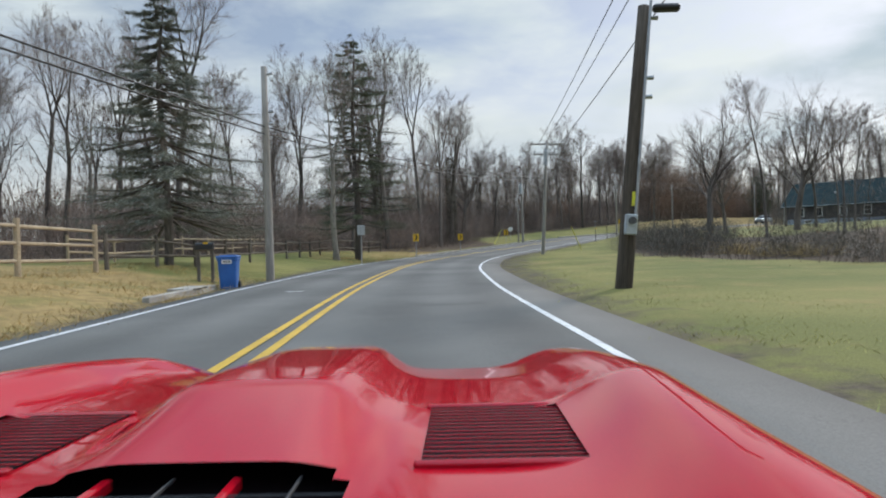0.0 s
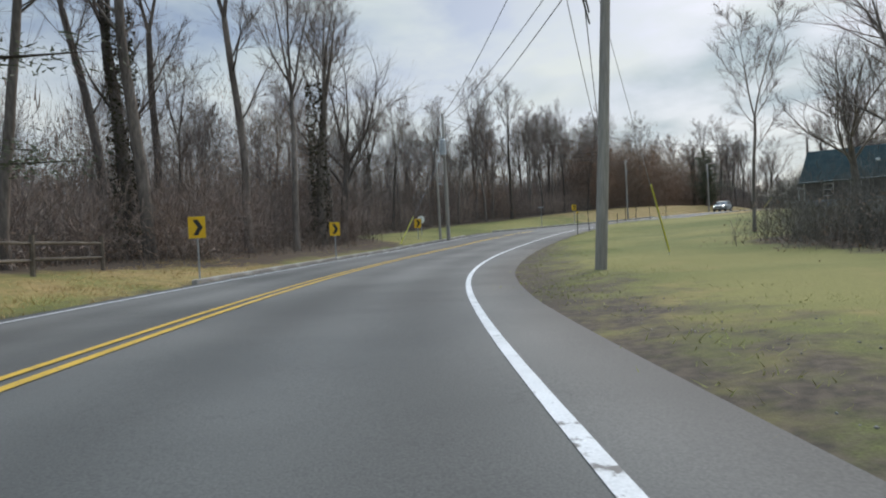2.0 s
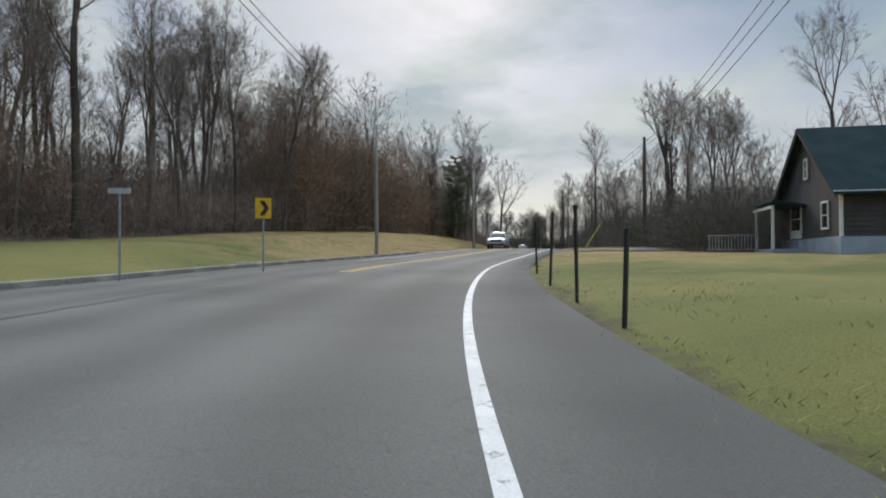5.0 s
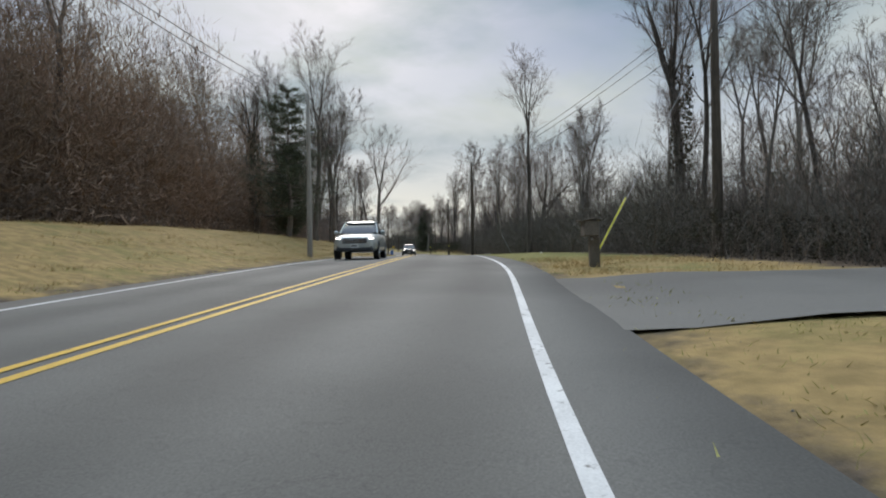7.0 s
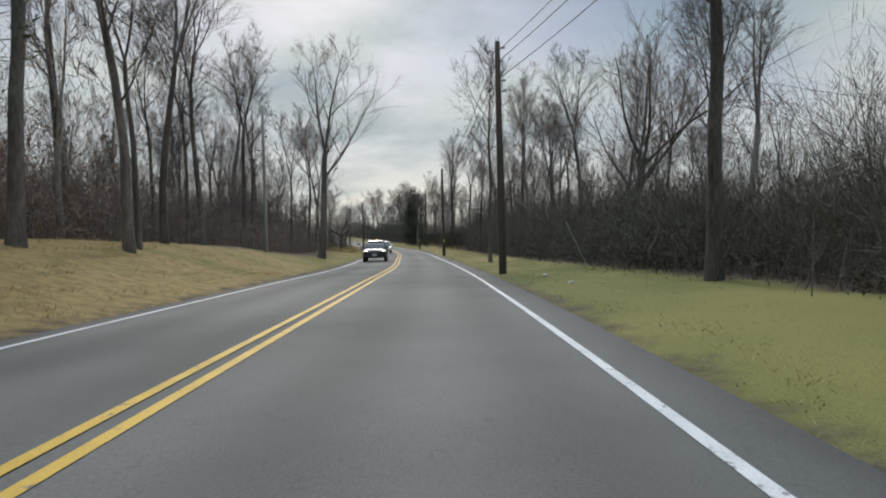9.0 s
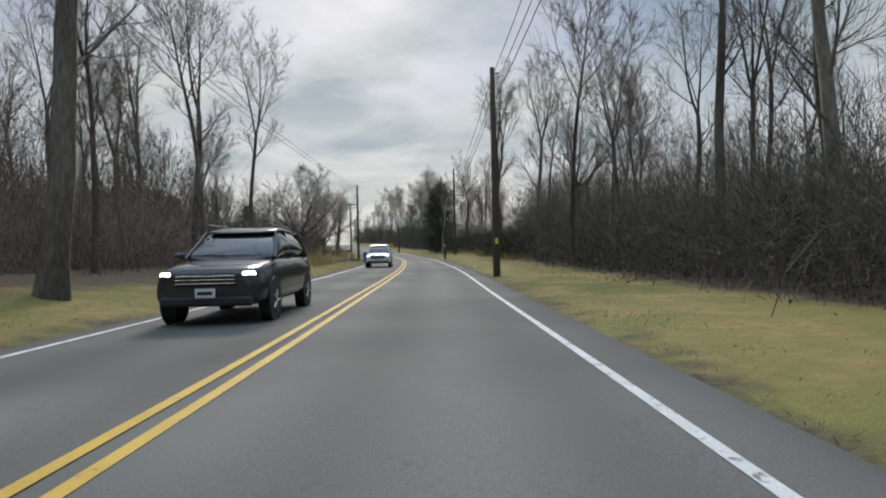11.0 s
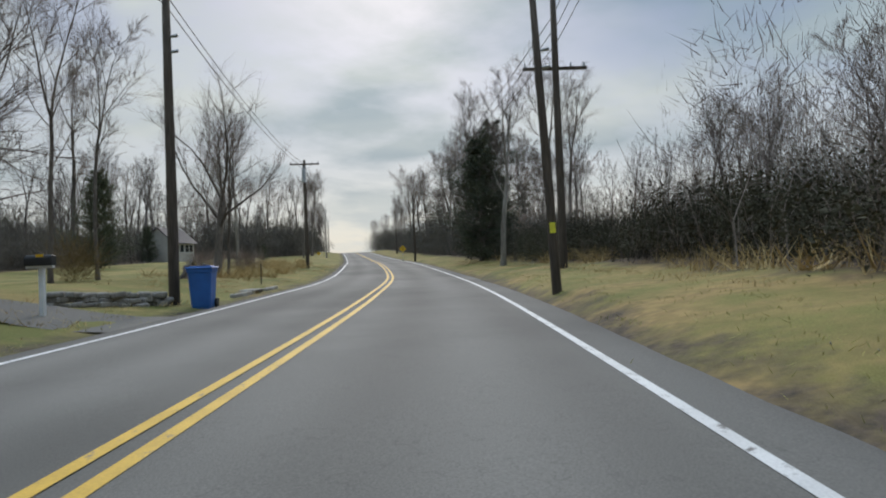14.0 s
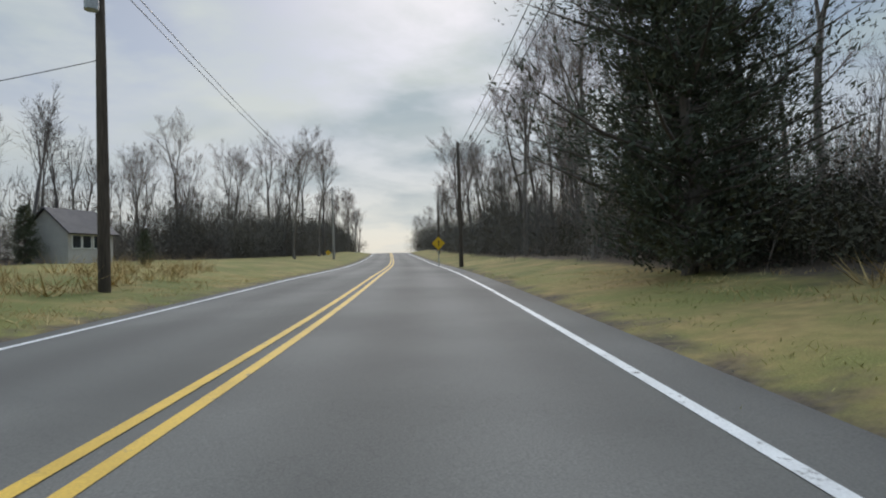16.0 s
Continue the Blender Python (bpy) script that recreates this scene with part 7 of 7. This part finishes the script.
scatter("straw_grass", longer, verge_places(420, 3, 7.0, 10.5, -1, 0.8, 9) + verge_places(260, 4, 0.1, 1.3, -1, 0.3, 5) + verge_places(120, 5, 7.76, 8.3, 1, 0.6, 5) + verge_places(300, 6, 12.2, 17.5, -1, 0.8, 6) + verge_places(160, 7, 12, 17, 1, 2.4, 4.5) + verge_places(150, 8, 2.2, 3.4, -1, 0.5, 4), M_STRAW, "dry straw-coloured grass tufts", "grass", seed=22)
scatter("dry_weeds", dry, verge_places(90, 9, 13.2, 14.6, -1, 2.2, 5.0) + verge_places(110, 10, 15.6, 17.6, -1, 2.5, 7.0) + verge_places(60, 11, 13.4, 16.5, 1, 3.4, 5.2) + verge_places(50, 12, 1.5, 2.4, 1, 11, 13.5), M_STRAW, "tall dry beige weeds beside the road", "grass", seed=23)


def gravel():
    r = np.random.RandomState(77)
    base = np.array([(1, 0, 0), (-1, 0, 0), (0, 1, 0), (0, -1, 0), (0, 0, 0.7), (0, 0, -0.7)], float) * 0.03
    tri = np.array([(0, 2, 4), (2, 1, 4), (1, 3, 4), (3, 0, 4), (2, 0, 5), (1, 2, 5), (3, 1, 5), (0, 3, 5)])
    sets = [(base * r.uniform(0.5, 1.5, (1, 3)) + r.normal(0, 0.004, base.shape), tri) for _ in range(5)]
    scatter("gravel", sets, verge_places(900, 13, 0.8, 4.2, 1, 0.1, 2.0, 1.0) + verge_places(500, 14, 0.1, 17, -1, 0.1, 0.7, 1.0) + verge_places(500, 15, 5, 17, 1, 0.1, 0.8, 1.0), M_STONE, "loose gravel and grit along the asphalt edge", "gravel", lo=0.15, hi=0.55, seed=24)


gravel()


# ---- driveways and small shrubs ----
def driveway(u, d0, d1, w0, w1, label, mat):
    a0, a1 = beside(u - w0 / 36, d0), beside(u + w0 / 36, d0)
    b0, b1 = beside(u - w1 / 36, d1), beside(u + w1 / 36, d1)
    verts, faces, n = [], [], 14
    for i in range(n + 1):
        t = i / n
        p = (a0[0] + (b0[0] - a0[0]) * t, a0[1] + (b0[1] - a0[1]) * t)
        q = (a1[0] + (b1[0] - a1[0]) * t, a1[1] + (b1[1] - a1[1]) * t)
        for k in range(7):
            x, y = p[0] + (q[0] - p[0]) * k / 6, p[1] + (q[1] - p[1]) * k / 6
            uu, dd, zz = station(x, y)
            e = float(edge_right(uu[0]) if dd[0] > 0 else edge_left(uu[0]))
            blend = min(1, max(0, (abs(dd[0]) - e) / 2.0))
            verts.append((x, y, (zz[0] - CROWN * e - 0.012) * (1 - blend) + (gz(x, y) + 0.06) * blend))
    for i in range(n):
        for k in range(6):
            faces.append((i * 7 + k, i * 7 + k + 1, (i + 1) * 7 + k + 1, (i + 1) * 7 + k))
    return tagged(new("driveway", raw_mesh("driveway", verts, faces, mat)), label, "driveway", kind="structure")


driveway(7.55, 4.0, 22.0, 6.5, 3.4, "grey asphalt driveway joining the road", M_ASPHALT)
driveway(14.68, -3.7, -15.0, 2.9, 2.4, "dark asphalt driveway beside the bin", M_ASPHALT)


def stone_wall():
    """A low dry wall of flat stones at the edge of the driveway."""
    r = random.Random(12)
    (ax, ay), (bx_, by_) = beside(14.78, -6.6), beside(14.90, -5.0)
    root = empty("stone_wall", Matrix.Translation((ax, ay, gz(ax, ay))), "low dry wall of flat grey-brown stones", "wall")
    n = 13
    for row in range(3):
        for k in range(n):
            f = (k + 0.5 * (row % 2) + r.uniform(-0.2, 0.2)) / n
            x, y = ax + (bx_ - ax) * f, ay + (by_ - ay) * f
            bm = box(r.uniform(0.28, 0.42), r.uniform(0.25, 0.4), r.uniform(0.10, 0.15), (0, 0, 0), 0.03)
            ob = part("stone", bm, M_STONE, root)
            ob.matrix_world = pose(x + r.uniform(-0.08, 0.08), y + r.uniform(-0.08, 0.08), gz(x, y) - 0.05 + 0.115 * row, r.uniform(-6, 6), r.uniform(-6, 6), r.uniform(0, 180))


stone_wall()

plant(CEDAR, 172.20, 251.60, 0.2, 40)
plant(CEDAR, *beside(14.1, -9.5), 0.28, 10)


# ---- tar seams and worn joints in the road ----
M_TAR = material("tar_seam", (0.035, 0.034, 0.033), (0.05, 0.048, 0.046), 0.7, 1.5, 30, 0.2, spread=0.2, distance=0.004)


def tar_seam(u0, d0, u1, d1, width, seed, label="dark tar seam sealed along a crack in the road"):
    """A wavering strip of tar laid on the asphalt between two stations."""
    r = random.Random(seed)
    n = max(6, int(abs(u1 - u0) * 30 + abs(d1 - d0) * 6))
    verts, faces = [], []
    wob = 0.0
    for i in range(n + 1):
        t = i / n
        u, d = u0 + (u1 - u0) * t, d0 + (d1 - d0) * t
        wob = wob * 0.7 + r.uniform(-1, 1) * 0.05
        a, b = beside(u, d + wob), beside(u + 0.01, d + wob)
        along = Vector((b[0] - a[0], b[1] - a[1]))
        if abs(d1 - d0) < 0.4:
            side = Vector((-along.y, along.x)).normalized()
        else:
            side = along.normalized()
        w = width * r.uniform(0.45, 1.0) * (0.3 if i in (0, n) else 1)
        z = float(np.interp(u, LINE_U, LINE[:, 2])) - CROWN * abs(d) + 0.004
        for s in (-0.5, 0.5):
            verts.append((a[0] + side.x * w * s, a[1] + side.y * w * s, z))
    for i in range(n):
        faces.append((2 * i, 2 * i + 1, 2 * i + 3, 2 * i + 2))
    return tagged(new("tar_seam", raw_mesh("tar_seam", verts, faces, M_TAR)), label, "road marking", kind="structure")


tar_seam(5.15, -1.45, 6.3, -1.3, 0.10, 1)
tar_seam(5.6, -1.4, 5.63, -0.2, 0.07, 2)
tar_seam(5.85, -1.3, 5.88, 0.6, 0.06, 3)
tar_seam(0.74, 1.6, 0.76, 3.0, 0.09, 4)
tar_seam(0.88, 1.4, 0.89, 2.8, 0.07, 5)
tar_seam(0.61, 1.5, 0.62, 2.9, 0.06, 6)
tar_seam(2.75, 0.5, 2.77, 2.0, 0.07, 7)
tar_seam(2.95, 0.6, 2.96, 1.7, 0.06, 8)
tar_seam(3.3, 1.3, 3.32, 2.9, 0.06, 9)
tar_seam(8.9, 0.9, 8.92, 2.6, 0.05, 10)
tar_seam(13.9, 1.0, 13.93, 2.4, 0.05, 11)


# ---- short white marks, litter and a fallen branch ----
def road_dash(u, d, length):
    """A short stripe of paint across the lane."""
    a, b = Vector(beside(u, d)), Vector(beside(u, d + length))
    side = (b - a).normalized().orthogonal() * 0.05
    z = float(np.interp(u, LINE_U, LINE[:, 2])) - CROWN * abs(d) + 0.005
    v = [(p.x + side.x * k, p.y + side.y * k, z) for p, k in ((a, -1), (b, -1), (b, 1), (a, 1))]
    return tagged(new("road_dash", raw_mesh("road_dash", v, [(0, 1, 2, 3)], M_WLINE)), "short white stripe painted across the lane", "road marking", kind="structure")


for u_, d_, l_ in ((0.87, -1.62, 0.47), (13.69, -1.78, 0.5), (4.637, -1.88, 0.57)):
    road_dash(u_, d_, l_)


def paper_scrap(x, y, seed):
    r = random.Random(seed)
    bm = bmesh.new()
    bmesh.ops.create_icosphere(bm, subdivisions=2, radius=0.07)
    for v in bm.verts:
        v.co = Vector((v.co.x * r.uniform(0.7, 1.4), v.co.y * r.uniform(0.6, 1.2), v.co.z * r.uniform(0.3, 0.7) + 0.025))
    ob = part("paper_scrap", bm, M_WHITE)
    ob.matrix_world = pose(x, y, gz(x, y), 0, 0, 40 * seed)
    return tagged(ob, "crumpled white scrap of paper lying on grass", "litter", "scraps of litter on the verge")


for k, (u_, d_) in enumerate(((10.12, 5.7), (9.9, 5.65), (13.3, 4.8), (9.08, 7.5))):
    paper_scrap(*beside(u_, d_), k)


def fallen_branch(x, y, turn):
    """Crooked boughs lying on the lawn, arching from the ground and back to it."""
    r = random.Random(9)
    root = empty("fallen_branch", pose(x, y, gz(x, y) - 0.03, 0, 0, turn), "dark crooked fallen branch arching over the lawn", "branch")
    for k in range(4):
        span, rise = r.uniform(1.1, 2.3), r.uniform(0.35, 0.95)
        x0, y0 = r.uniform(-0.9, 0.3), r.uniform(-0.3, 0.3)
        pts = [(x0 + span * f + r.uniform(-0.05, 0.05), y0 + r.uniform(-0.1, 0.1), rise * math.sin(math.pi * min(f * 1.05, 1.0)) ** 0.8) for f in np.linspace(0, 1, 8)]
        v, f = tube(pts, [0.075 - 0.007 * i for i in range(8)], 6, [], [])
        part_mesh("bough", raw_mesh("bough", v, f, M_BARK), root)
    return root


fallen_branch(*beside(15.55, -8.3), heading(15.5) + 90)
